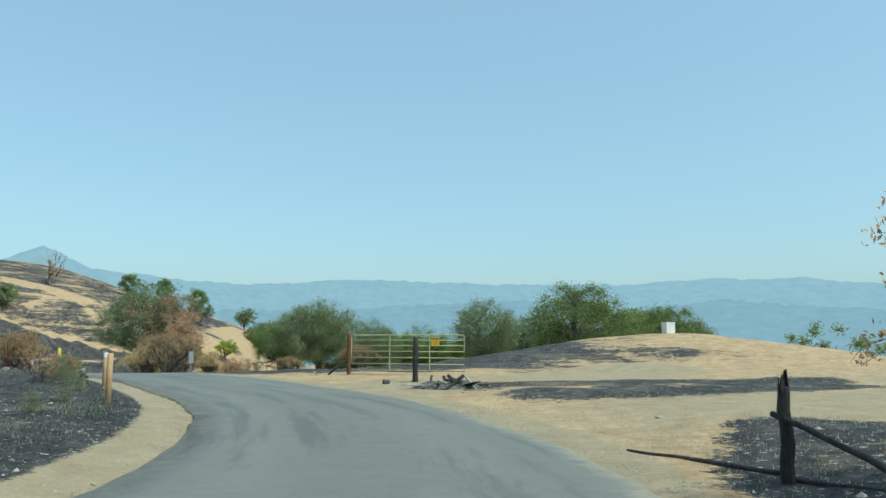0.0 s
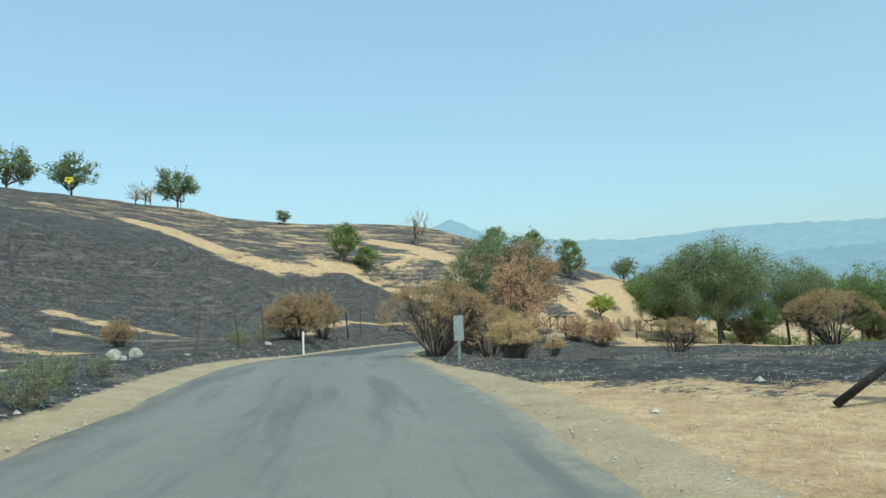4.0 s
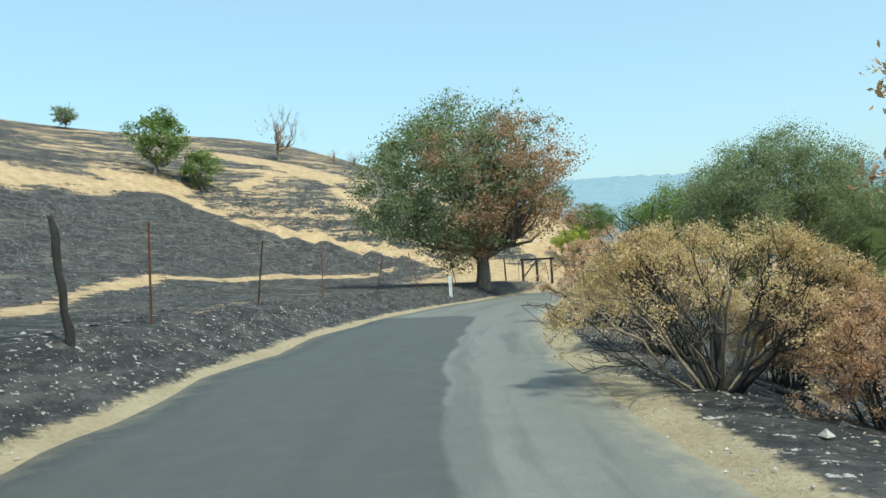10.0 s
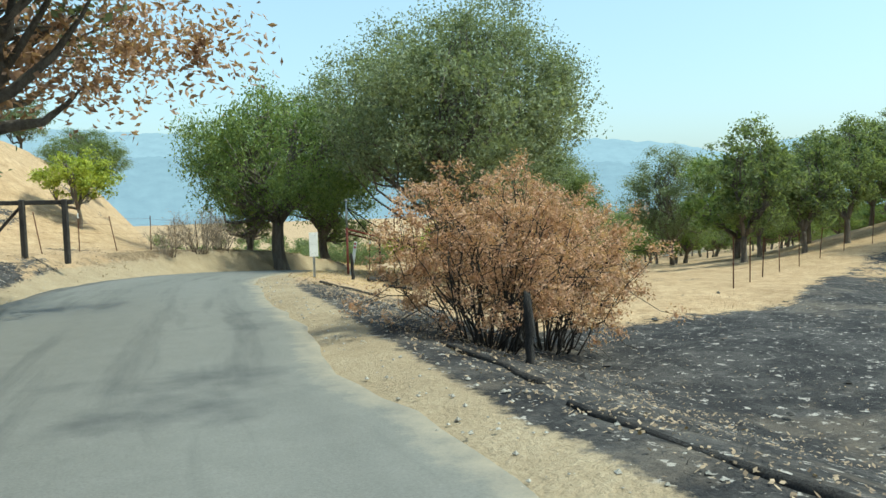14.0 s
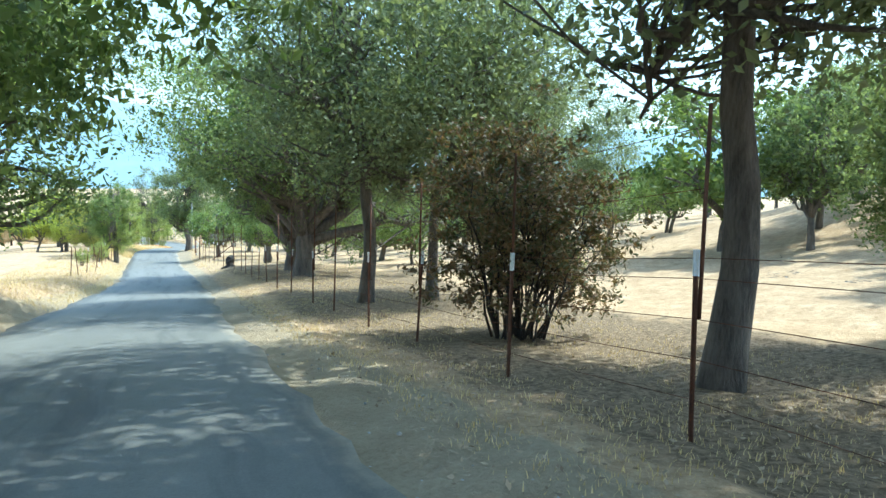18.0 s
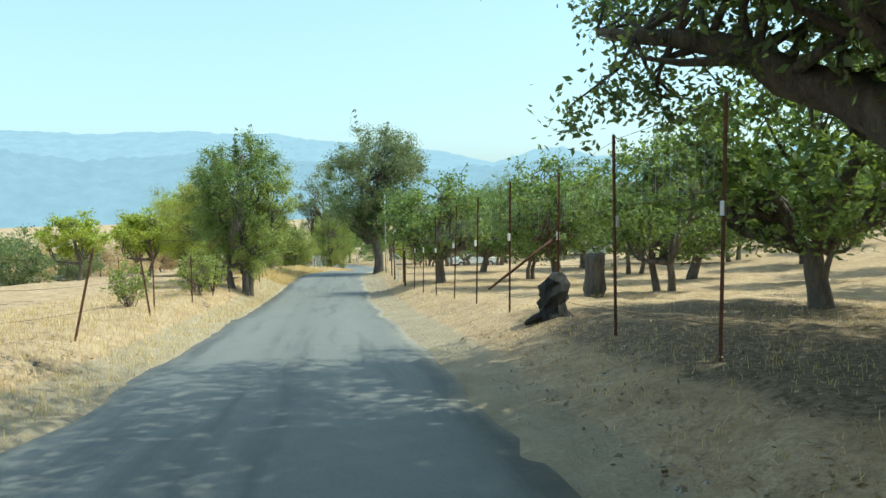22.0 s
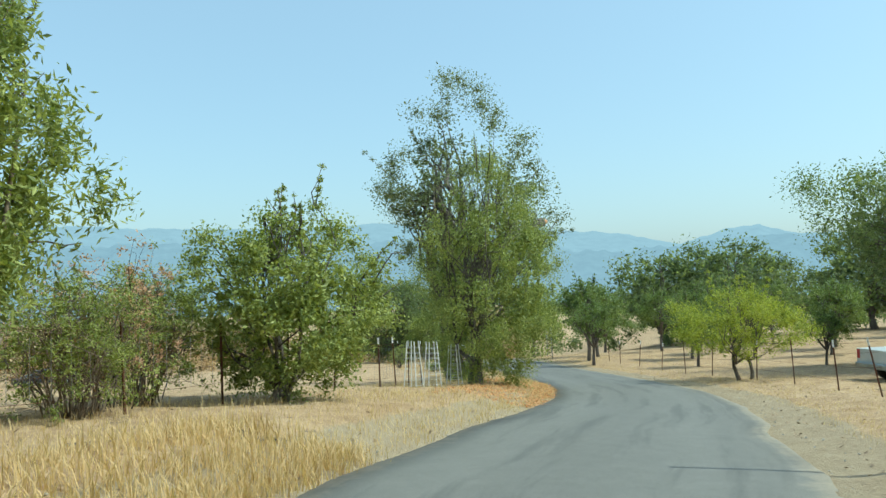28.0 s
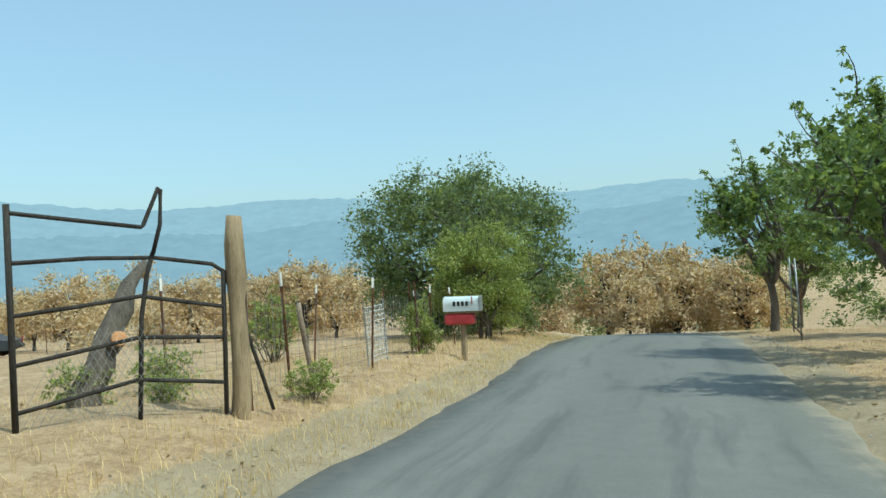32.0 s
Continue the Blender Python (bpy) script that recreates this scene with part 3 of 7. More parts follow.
tagged(new("ground", ground_me), "rolling ground of black burnt slope, dry straw grass and pale earth", "ground", kind="structure")

# ---- the road ----
CROSS = np.linspace(0, 1, 9)
keep = ROAD_S < ROAD_S[-1] - 1
wob_l = np.array([0.22 * noise.noise(Vector((s * 0.35, 3.0, 0))) + 0.1 * noise.noise(Vector((s * 1.3, 9.0, 0))) for s in ROAD_S])
wob_r = np.array([0.22 * noise.noise(Vector((s * 0.35, 30.0, 0))) + 0.1 * noise.noise(Vector((s * 1.3, 90.0, 0))) for s in ROAD_S])
lat = -(LEFT + wob_l)[:, None] * (1 - CROSS) + (RIGHT + wob_r)[:, None] * CROSS
rv = np.concatenate([ROAD[:, None, :2] + SIDE[:, None, :] * lat[..., None], (ROAD[:, 2:3] + 0.012 + 0.035 * (1 - (2 * CROSS - 1) ** 2)[None])[..., None]], 2)
rv = rv[keep]
n_r = len(rv)
skirt = rv[:, [0, -1]].copy()
skirt[..., 2] -= 0.16
rv_all = np.concatenate([skirt[:, :1], rv, skirt[:, 1:]], 1)
m_r = rv_all.shape[1]
ii, jj = np.meshgrid(np.arange(n_r - 1), np.arange(m_r - 1), indexing="ij")
rq = np.stack([ii * m_r + jj, ii * m_r + jj + 1, (ii + 1) * m_r + jj + 1, (ii + 1) * m_r + jj], -1).reshape(-1, 4)
road_me = raw_mesh("road", rv_all.reshape(-1, 3), rq, ASPHALT, True)
cr = np.concatenate([[0], CROSS, [1]])
ry_ = np.repeat(ROAD[keep, 1:2], m_r, 1)
# dark resurfaced strips, laid over the older grey, and one painted tree shadow
strip = step01(ry_, 40, 47) * step01(-ry_, -76, -66) * step01(-(cr[None] + 0 * ry_), -0.78, -0.55)
# this darkening stands in for the oak's shadow across the bend
strip = np.maximum(strip, step01(ry_, 76, 79) * step01(-ry_, -100, -90) * 0.4)
strip = np.maximum(strip, 0.2 * step01(ry_, 118, 124) * step01(-ry_, -200, -170))
strip = np.maximum(strip, 0.2 * step01(-ry_, -40, -30))
strip = np.maximum(strip, 0.75 * np.exp(-((ry_ - 16.2) / 1.3) ** 2) * step01(-(cr[None] + 0 * ry_), -0.2, -0.03))
edge_a = np.repeat(np.abs(cr * 2 - 1)[None] ** 4, n_r, 0) * 0.8
wear = np.exp(-((cr[None] - 0.22) / 0.1) ** 2) + np.exp(-((cr[None] - 0.72) / 0.1) ** 2)
for key, values in (("patch", strip), ("edge", edge_a), ("wear", np.repeat(wear, n_r, 0)), ("run", np.repeat(ROAD_S[keep][:, None] * 0.16, m_r, 1)), ("across", np.repeat(cr[None] * 9.0, n_r, 0))):
    road_me.attributes.new(key, "FLOAT", "POINT").data.foreach_set("value", values.astype(np.float32).ravel())
tagged(new("road", road_me), "narrow worn grey asphalt country road without markings", "road", kind="structure")


# ---- far hills in the smoke, its haze put into their glowing colour ----
def painted_haze_hill(name, tint):
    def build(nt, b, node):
        # flat blue emission paints the smoke haze onto the slopes
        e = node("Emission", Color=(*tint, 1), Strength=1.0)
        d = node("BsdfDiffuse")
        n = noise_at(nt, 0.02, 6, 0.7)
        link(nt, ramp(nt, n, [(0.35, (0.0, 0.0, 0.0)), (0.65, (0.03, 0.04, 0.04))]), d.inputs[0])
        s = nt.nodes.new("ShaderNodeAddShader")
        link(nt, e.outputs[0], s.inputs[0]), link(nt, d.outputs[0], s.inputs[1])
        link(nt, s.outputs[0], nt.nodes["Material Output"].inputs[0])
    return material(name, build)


def ridge(name, radius, bottom, elev, mat, seed, rough):
    """A ring of wooded hills far off; elev: degrees above level by compass bearing."""
    az = np.radians(np.arange(0, 360, 0.25))
    bear, deg = zip(*elev)
    top = np.interp(np.degrees(az), bear, deg, period=360)
    top = top + np.array([0.14 * noise.noise(Vector((math.cos(a) * 22, math.sin(a) * 22, seed))) + rough * noise.noise(Vector((math.cos(a) * 90, math.sin(a) * 90, seed))) for a in az])
    hz = radius * np.tan(np.radians(top)) - 5
    rows = [(radius * 0.72, np.full(az.shape, bottom)), (radius * 0.86, bottom + (hz - bottom) * 0.62), (radius * 0.97, bottom + (hz - bottom) * 0.95), (radius, hz), (radius * 1.1, np.full(az.shape, bottom))]
    v = np.stack([np.stack([np.sin(az) * r, 100 + np.cos(az) * r, z], 1) for r, z in rows], 1)
    n, k = len(az), len(rows)
    q = [[i * k + j, i * k + j + 1, ((i + 1) % n) * k + j + 1, ((i + 1) % n) * k + j] for i in range(n) for j in range(k - 1)]
    tagged(new(name, raw_mesh(name, v.reshape(-1, 3), q, mat, True)), "wooded hills painted and glowing blue for thick wildfire haze", "hills", kind="structure")


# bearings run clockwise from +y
ridge("backdrop_hills_far", 3000, -120, [(0, 4.8), (3, 4.7), (7, 4.6), (12, 4.6), (15, 4.5), (18, 4.7), (20.5, 4.8), (24, 4.7), (27, 4.7), (30, 4.3), (34.5, 3.9), (38.8, 3.6), (42, 3.0), (44.3, 2.4), (47.3, 3.3), (49.7, 3.5), (52.5, 2.8), (58, 2.6), (70, 3.6), (100, 4.2), (150, 3), (250, 3), (300, 3), (318, 4.0), (325, 5.0), (327, 5.7), (329.5, 6.8), (332.7, 5.2), (337, 4.9), (344, 4.4), (348.8, 4.7), (352.7, 5.0)], painted_haze_hill("far_painted_haze", (0.262, 0.372, 0.468)), 1.0, 0.14)
ridge("backdrop_hills_near", 1900, -100, [(0, 3.2), (6, 3.5), (14, 2.6), (22, 3.3), (30, 2.6), (40, 1.9), (46, 2.4), (50, 2.8), (54, 2.0), (60, 2.0), (90, 2.4), (150, 2), (250, 1.5), (300, 1.5), (328, 2.5), (340, 2.6), (350, 2.4), (355, 2.9)], painted_haze_hill("near_painted_haze", (0.222, 0.322, 0.412)), 5.0, 0.26)

# ---- trees and bushes ----
def unit(v):
    return v / (np.linalg.norm(v, axis=-1, keepdims=True) + 1e-9)


def leaves(centres, sizes, count, size, rng, long=1.5, droop=0.0, scale=None):
    """Clumps of small folded leaves round centres: one quad a leaf."""
    weight = np.asarray(sizes) ** 1.5 if scale is None else np.asarray(sizes) ** 1.5 / scale ** 1.3
    idx = rng.choice(len(centres), count, p=weight / weight.sum())
    p = unit(rng.normal(size=(count, 3))) * (rng.random((count, 1)) ** 0.95)
    p[:, 2] *= 0.8
    p = centres[idx] + p * np.asarray(sizes)[idx][:, None]
    p[:, 2] -= droop * rng.random(count)
    nrm = unit(rng.normal(size=(count, 3)) + np.array([0, 0, 0.7]))
    a = unit(np.cross(nrm, rng.normal(size=(count, 3))))
    b = np.cross(nrm, a)
    s = size * (0.6 + 0.8 * rng.random((count, 1)))
    if scale is not None:
        s = s * scale[idx][:, None]
    v = np.stack([p - a * s * long * 0.5, p + b * s * 0.36 - nrm * s * 0.1, p + a * s * long * 0.5, p - b * s * 0.36 - nrm * s * 0.1], 1)
    return v.reshape(-1, 3), np.arange(count * 4).reshape(-1, 4)


def limb(a, b, rng, bend=0.15, n=6, sag=0.0, shake=0.025):
    t = np.linspace(0, 1, n)[:, None]
    d = np.linalg.norm(b - a)
    off = rng.normal(size=3) * bend * d
    return a + (b - a) * t + off * (np.sin(np.pi * t)) * 0.7 + np.array([0, 0, 1]) * sag * d * np.sin(np.pi * t) + rng.normal(size=(n, 3)) * shake * d * np.sin(np.pi * t)


def tree(name, seed, h, wide, bole, girth, leaf_mat, bark=None, clumps=70, count=5200, size=0.15, limbs=6, forks=1, spread_low=0.0, clump_r=0.2, hollow=0.35, second=None, gaps=0.0, long=1.5, crooked=0.15, droop=0.0, bare=0, fork=None):
    """A tapered trunk with limbs, and a crown of many small leaves in uneven clumps. h: height, wide: crown's width, bole: clear trunk, girth: trunk's width."""
    rng = np.random.default_rng(seed)
    bark = bark or BARK
    if size < 0.19:
        count, size, clumps, clump_r = int(count * 1.7), size * 0.72, int(clumps * 1.5), clump_r * 0.86
    root = new(name)
    ch = h - bole
    mid = np.array([rng.normal() * 0.05 * wide, rng.normal() * 0.05 * wide, bole + ch * (0.48 - 0.1 * spread_low)])
    u = unit(rng.normal(size=(clumps, 3)))
    r = (hollow + (1 - hollow) * rng.random((clumps, 1)) ** 0.5)
    lobe = np.array([1 + 0.34 * noise.noise(Vector(tuple(w * 1.4 + seed))) for w in u])[:, None]
    c = mid + u * r * lobe * np.array([wide / 2, wide / 2, ch * 0.52]) * (1 - clump_r * 0.7)
    c[:, 2] = np.maximum(c[:, 2], bole * (0.75 - 0.3 * spread_low) + 0.12 * h * rng.random(clumps))
    if gaps:
        keepers = np.array([noise.noise(Vector(tuple(p * 1.1 / (0.3 * wide) + 7 * seed))) > gaps - 0.45 for p in c])
        c = c[keepers] if keepers.sum() > 6 else c
    sizes = wide * clump_r * (0.55 + 0.6 * rng.random(len(c)))
    tips, sprig = [], []
    fork_at = np.array([rng.normal() * 0.04 * h * crooked * 3, rng.normal() * 0.04 * h * crooked * 3, fork or bole * 0.85])
    for f in range(forks):
        wood = Shape()
        foot = np.array([0, 0, -0.35]) if forks == 1 else np.array([math.cos(f * 2.4) * girth * 0.7, math.sin(f * 2.4) * girth * 0.7, -0.3])
        top = fork_at if forks == 1 else fork_at + np.array([math.cos(f * 2.4), math.sin(f * 2.4), 0]) * bole * 0.35
        g = girth / (1 if forks == 1 else 1.5)
        pts = limb(foot, top, rng, crooked * 0.4, 7, 0.0, 0.008)
        flare = 1 + 0.55 * np.exp(-np.linspace(0, 1, 7) * 6)
        wood.bar(pts, g / 2 * flare * np.linspace(1.0, 0.78, 7), 9)
        child("trunk", wood.mesh("trunk", bark, True), root)
        for k in range(max(2, limbs // forks)):
            wood = Shape()
            goal = c[rng.integers(len(c))] * np.array([0.8, 0.8, 1]) + np.array([0, 0, -0.05 * h])
            if k == 0:
                goal = np.array([top[0] * 1.3, top[1] * 1.3, bole + ch * 0.75])
            lp = limb(top + (pts[-2] - top) * 0.3, goal, rng, crooked, 9, 0.08)
            lp[2:-1] += rng.normal(size=(6, 3)) * 0.03 * np.linalg.norm(goal - top)
            lr = np.linspace(g * 0.36, g * 0.05, 9)
            wood.bar(lp, lr, 7)
            near = np.argsort(np.linalg.norm(c - goal, axis=1))[: max(3, len(c) // (limbs * 2))]
            for q in near:
                s0 = rng.integers(2, 8)
                bend = limb(lp[s0], c[q], rng, 0.2, 6)
                wood.bar(bend, np.linspace(lr[s0] * 0.6, 0.010, 6), 4)
                tips.append(c[q])
            for _ in range(bare // limbs + (1 if k < bare % limbs else 0)):
                q = tips[-1 - rng.integers(len(near))]
                end = q + unit(q - mid + np.array([0, 0, 0.25 * wide])) * wide * (0.12 + 0.12 * rng.random())
                sprig.append((q, end))
                wood.bar(limb(q, end, rng, 0.2, 5), np.linspace(0.02, 0.005, 5), 3)
            child("limb", wood.mesh("limb", bark, True), root)
    if sprig:
        along_twig = np.array([a + (b - a) * k for a, b in sprig for k in (0.4, 0.65, 0.9)])
        c, sizes = np.vstack([c, along_twig]), np.concatenate([sizes, np.full(len(along_twig), 0.022 * wide)])
    rn = np.linalg.norm((c - mid) / np.array([wide / 2, wide / 2, ch * 0.52]), axis=1)
    inner = np.interp(rn, [0.35, 0.85], [1.9, 0.85])
    if second is None:
        v, q = leaves(c, sizes, count, size, rng, long, droop, inner)
        child("crown", raw_mesh("crown", v, q, leaf_mat), root)
    else:
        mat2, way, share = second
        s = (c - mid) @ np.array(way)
        in_second = s + 0.12 * wide * rng.normal(size=len(s)) > np.quantile(s, 1 - share)
        # the second leaf tone serves scorch, other greens and painted sunlight alike
        for nm, sel, m in (("crown", ~in_second, leaf_mat), ("scorched_crown", in_second, mat2)):
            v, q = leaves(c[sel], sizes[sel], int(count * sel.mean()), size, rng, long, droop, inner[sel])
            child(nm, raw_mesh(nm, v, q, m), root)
    return root


def burnt_bush(name, seed, h, wide, leaf_mat, stems=26, twigs=5, count=2600, size=0.09, top=0.55, bark=None, shell=0.75, low=0.0, thick=1.0):
    """A scorched shrub: many bare stems fanning from the foot, dead leaves left on the outer twigs."""
    rng = np.random.default_rng(seed)
    root = new(name)
    wood, tips = Shape(), []
    for i in range(stems):
        a, out = rng.random() * 2 * np.pi, rng.random() ** 0.6
        foot = np.array([math.cos(a), math.sin(a), 0]) * wide * 0.13 * rng.random() + np.array([0, 0, -0.1])
        reach = np.array([math.cos(a) * out * wide * 0.46, math.sin(a) * out * wide * 0.46, h * (1.0 - 0.5 * out ** 2) * (0.75 + 0.25 * rng.random())])
        p = limb(foot, reach, rng, 0.08, 8, 0.10)
        wood.bar(p, np.linspace((0.0045 * h + 0.011 * rng.random() ** 2) * thick, 0.004, 8), 5)
        for k in range(twigs):
            j = rng.integers(2, 7)
            tip = p[j] + unit(p[j + 1] - p[j] + rng.normal(size=3) * 0.55) * h * (0.12 + 0.2 * rng.random())
            wood.bar(limb(p[j], tip, rng, 0.1, 4), np.linspace(0.006, 0.0025, 4), 3)
            if tip[2] > h * low and np.linalg.norm(tip / np.array([wide / 2, wide / 2, h])) > shell * (0.55 + 0.5 * rng.random()):
                tips.append(tip)
        tips.append(p[-1])
    child("branchwork", wood.mesh("branchwork", bark or BURNT_BARK, True), root)
    c = np.array(tips)
    v, q = leaves(c, np.full(len(c), 0.10 * h * (1 - top) + 0.07), int(count * 2.0), size * 0.58, rng, 1.8)
    child("dead_leaves", raw_mesh("dead_leaves", v, q, leaf_mat), root)
    return root


KINDS = {}


def plant(kind, make, x, y, scale=1.0, turn=None, label="", category="tree", group="", tall=1.0, z=None, sink=0.0):
    """Puts a tree of a kind in its place; the first is built, the others share its meshes."""
    turn = (x * 37.7 + y * 17.3) % 360 if turn is None else turn
    m = Matrix.Translation((x, y, (on(x, y) if z is None else z) - sink)) @ Matrix.Rotation(radians(turn), 4, "Z") @ Matrix.Diagonal((scale, scale, scale * tall, 1))
    if kind not in KINDS:
        ob = KINDS[kind] = make()
        ob.matrix_basis = m
    else:
        ob = copy_thing(KINDS[kind], Matrix.Identity(4))
        ob.matrix_basis = m
    return tagged(ob, label, category, group)

# ---- paints, metals and timber ----
RUST = two_tone("rusty_steel", (0.055, 0.028, 0.018), (0.20, 0.085, 0.045), 6, 0.75, 0.3, fine=60, relief=0.4)
RED_STEEL = two_tone("red_oxide_paint", (0.16, 0.035, 0.022), (0.36, 0.085, 0.05), 5, 0.6, 0.0, fine=40)
GALV = two_tone("galvanised_steel", (0.22, 0.24, 0.24), (0.46, 0.48, 0.48), 4, 0.45, 0.6, fine=50, relief=0.15)
GATE_GREEN = two_tone("faded_green_gate_paint", (0.28, 0.31, 0.15), (0.56, 0.56, 0.30), 4, 0.6, 0.1, fine=40)
WHITE = two_tone("white_paint", (0.60, 0.60, 0.57), (0.84, 0.84, 0.82), 3, 0.55, fine=30, relief=0.1)
YELLOW = two_tone("yellow_paint", (0.58, 0.44, 0.02), (0.78, 0.62, 0.05), 3, 0.5, fine=30, relief=0.1)
ORANGE = two_tone("orange_yellow_board", (0.75, 0.42, 0.02), (0.86, 0.52, 0.04), 3, 0.5, fine=30, relief=0.05)
TAN_PAINT = two_tone("heat_faded_tan_paint", (0.44, 0.26, 0.13), (0.66, 0.44, 0.25), 3, 0.6, fine=30, relief=0.2)
RED_PAINT = two_tone("red_paint", (0.28, 0.02, 0.03), (0.50, 0.05, 0.06), 4, 0.45, fine=30, relief=0.2)
BLACK = two_tone("black_paint", (0.01, 0.01, 0.01), (0.03, 0.03, 0.03), 4, 0.5, fine=30, relief=0.1)
CHAR = two_tone("charred_timber", (0.007, 0.006, 0.006), (0.055, 0.048, 0.044), 5, 0.85, fine=30, relief=1.0, depth=0.03, stretch=(2, 2, 0.5))
TIMBER = two_tone("weathered_timber", (0.17, 0.12, 0.07), (0.40, 0.31, 0.19), 4, 0.85, fine=22, relief=0.6, stretch=(4, 4, 0.5))
STONE = two_tone("pale_stone", (0.22, 0.20, 0.17), (0.50, 0.47, 0.42), 5, 0.9, fine=20, relief=0.6, depth=0.03)
DARK_STONE = two_tone("sooty_stone", (0.03, 0.03, 0.028), (0.11, 0.10, 0.095), 5, 0.9, fine=20, relief=0.6, depth=0.03)
CUT_WOOD = two_tone("fresh_cut_wood", (0.38, 0.17, 0.07), (0.62, 0.34, 0.16), 8, 0.8, fine=30)
PLASTIC_MESH = two_tone("pale_plastic_net", (0.45, 0.47, 0.46), (0.68, 0.70, 0.70), 8, 0.6, fine=40)
DRY_GRASS = leaf("dry_grass", (0.48, 0.33, 0.15), (0.80, 0.64, 0.38), 0.7, 0.35)
DEAD_LEAF = leaf("fallen_leaf", (0.16, 0.11, 0.07), (0.50, 0.38, 0.25), 0.7, 0.1)
PALE_LEAF = leaf("scorched_pale", (0.338, 0.250, 0.150), (0.750, 0.587, 0.388), through=0.35)
OLIVE_LEAF = leaf("olive_green", (0.125, 0.181, 0.044), (0.463, 0.512, 0.163), through=0.4)
YELLOW_LEAF = leaf("yellow_green", (0.15, 0.19, 0.05), (0.50, 0.50, 0.15), through=0.5)
WINE_LEAF = leaf("dark_wine_green", (0.05, 0.09, 0.035), (0.26, 0.155, 0.09), through=0.35)
GLASS_DARK = two_tone("dark_glass", (0.01, 0.012, 0.014), (0.03, 0.034, 0.038), 2, 0.08, fine=20, relief=0.0)
TYRE = two_tone("tyre_rubber", (0.012, 0.012, 0.012), (0.035, 0.034, 0.033), 5, 0.85, fine=50)
ROOF_TILE = two_tone("brown_roof", (0.11, 0.075, 0.055), (0.23, 0.17, 0.13), 3, 0.85, fine=20)
STUCCO = two_tone("cream_wall", (0.50, 0.44, 0.34), (0.66, 0.60, 0.49), 1.5, 0.85, fine=25)

# ---- trees in their places ----
def aside(y0, y1, lateral, spacing, jitter=0.0, seed=0):
    """Places along the road, so far to its right, from y0 to y1."""
    rng = np.random.default_rng(seed)
    i0, i1 = np.searchsorted(ROAD[:, 1], [y0, y1])
    s, out = ROAD_S[i0], []
    while s < ROAD_S[min(i1, len(ROAD_S) - 1)]:
        k = np.searchsorted(ROAD_S, s)
        p = ROAD[k, :2] + SIDE[k] * (lateral + rng.normal() * jitter)
        out.append((float(p[0]), float(p[1])))
        s += spacing * (1 + rng.normal() * (0.12 if jitter else 0.03))
    return out


def mk_oak_a():
    return tree("oak_tree", 11, 9.0, 9.5, 1.3, 0.6, OAK_LEAF, count=24000, clumps=190, size=0.15, spread_low=0.7, clump_r=0.14)


def mk_oak_b():
    return tree("oak_tree", 23, 9.5, 6.5, 1.6, 0.5, OAK_LEAF, count=26000, clumps=130, size=0.12, clump_r=0.17, spread_low=0.5)


def mk_round():
    return tree("round_tree", 31, 7.0, 9.6, 2.3, 0.62, FRUIT_LEAF, count=24000, clumps=170, size=0.115, spread_low=0.7, clump_r=0.13, hollow=0.5)


def mk_giant(low=3.6):
    # the upper crown's lighter leaf colour stands in for sunlight on it
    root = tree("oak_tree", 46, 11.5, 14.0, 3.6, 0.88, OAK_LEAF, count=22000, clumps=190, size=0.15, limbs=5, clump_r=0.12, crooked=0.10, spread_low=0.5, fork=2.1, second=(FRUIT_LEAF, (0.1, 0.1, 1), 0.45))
    rng = np.random.default_rng(461)
    ends = []
    for a, reach, rise, r0, sag in ((-55, 6.4, 0.2, 0.24, 0.06), (-40, 5.0, 4.0, 0.27, -0.05), (-75, 3.6, 5.0, 0.24, 0.0), (110, 3.4, 5.2, 0.34, 0.0), (140, 5.0, low, 0.44 if low < 2 else 0.26, 0.0), (180, 2.0, 6.0, 0.30, 0.0), (215, 4.6, 4.2, 0.25, 0.0), (265, 3.2, 5.4, 0.26, 0.0), (20, 5.4, 2.4, 0.24, 0.05), (70, 4.6, 4.0, 0.26, 0.0)):
        tip = np.array([math.cos(radians(a)) * reach, math.sin(radians(a)) * reach, 2.4 + rise])
        p = limb(np.array([math.cos(radians(a)) * 0.12, math.sin(radians(a)) * 0.12, 1.6 + 0.06 * rise]), tip, rng, 0.05, 11, sag, 0.018)
        wood = Shape()
        r = np.linspace(r0, 0.06, 11)
        wood.bar(p, r, 8)
        for j in (4, 5, 6, 7, 7, 8, 8, 9, 9, 10, 10):
            for k in range(3):
                e = p[j] + np.array([rng.normal() * 1.0, rng.normal() * 1.0, (0.1 + rng.random() * 1.4) if k < 2 or j < 7 else -0.2 - 0.9 * rng.random()])
                wood.bar(limb(p[j], e, rng, 0.2, 5), np.linspace(r[j] * 0.45, 0.01, 5), 4)
                ends.append(e)
        child("low_limb", wood.mesh("low_limb", BARK, True), root)
    v, q = leaves(np.array(ends), np.full(len(ends), 0.66), 40000, 0.085, rng, 1.5, 0.4)
    child("low_crown", raw_mesh("low_crown", v, q, OAK_LEAF), root)
    return root


def mk_row_tree():
    return tree("orchard_tree", 79, 6.6, 4.9, 1.5, 0.3, OAK_LEAF, count=7000, clumps=90, size=0.14, limbs=6, clump_r=0.14, spread_low=0.0, crooked=0.1)


def mk_forked():
    return tree("oak_tree", 52, 9.5, 10.0, 2.3, 0.38, GREY_LEAF, count=33000, clumps=150, size=0.11, limbs=7, clump_r=0.13, crooked=0.2, gaps=0.03)


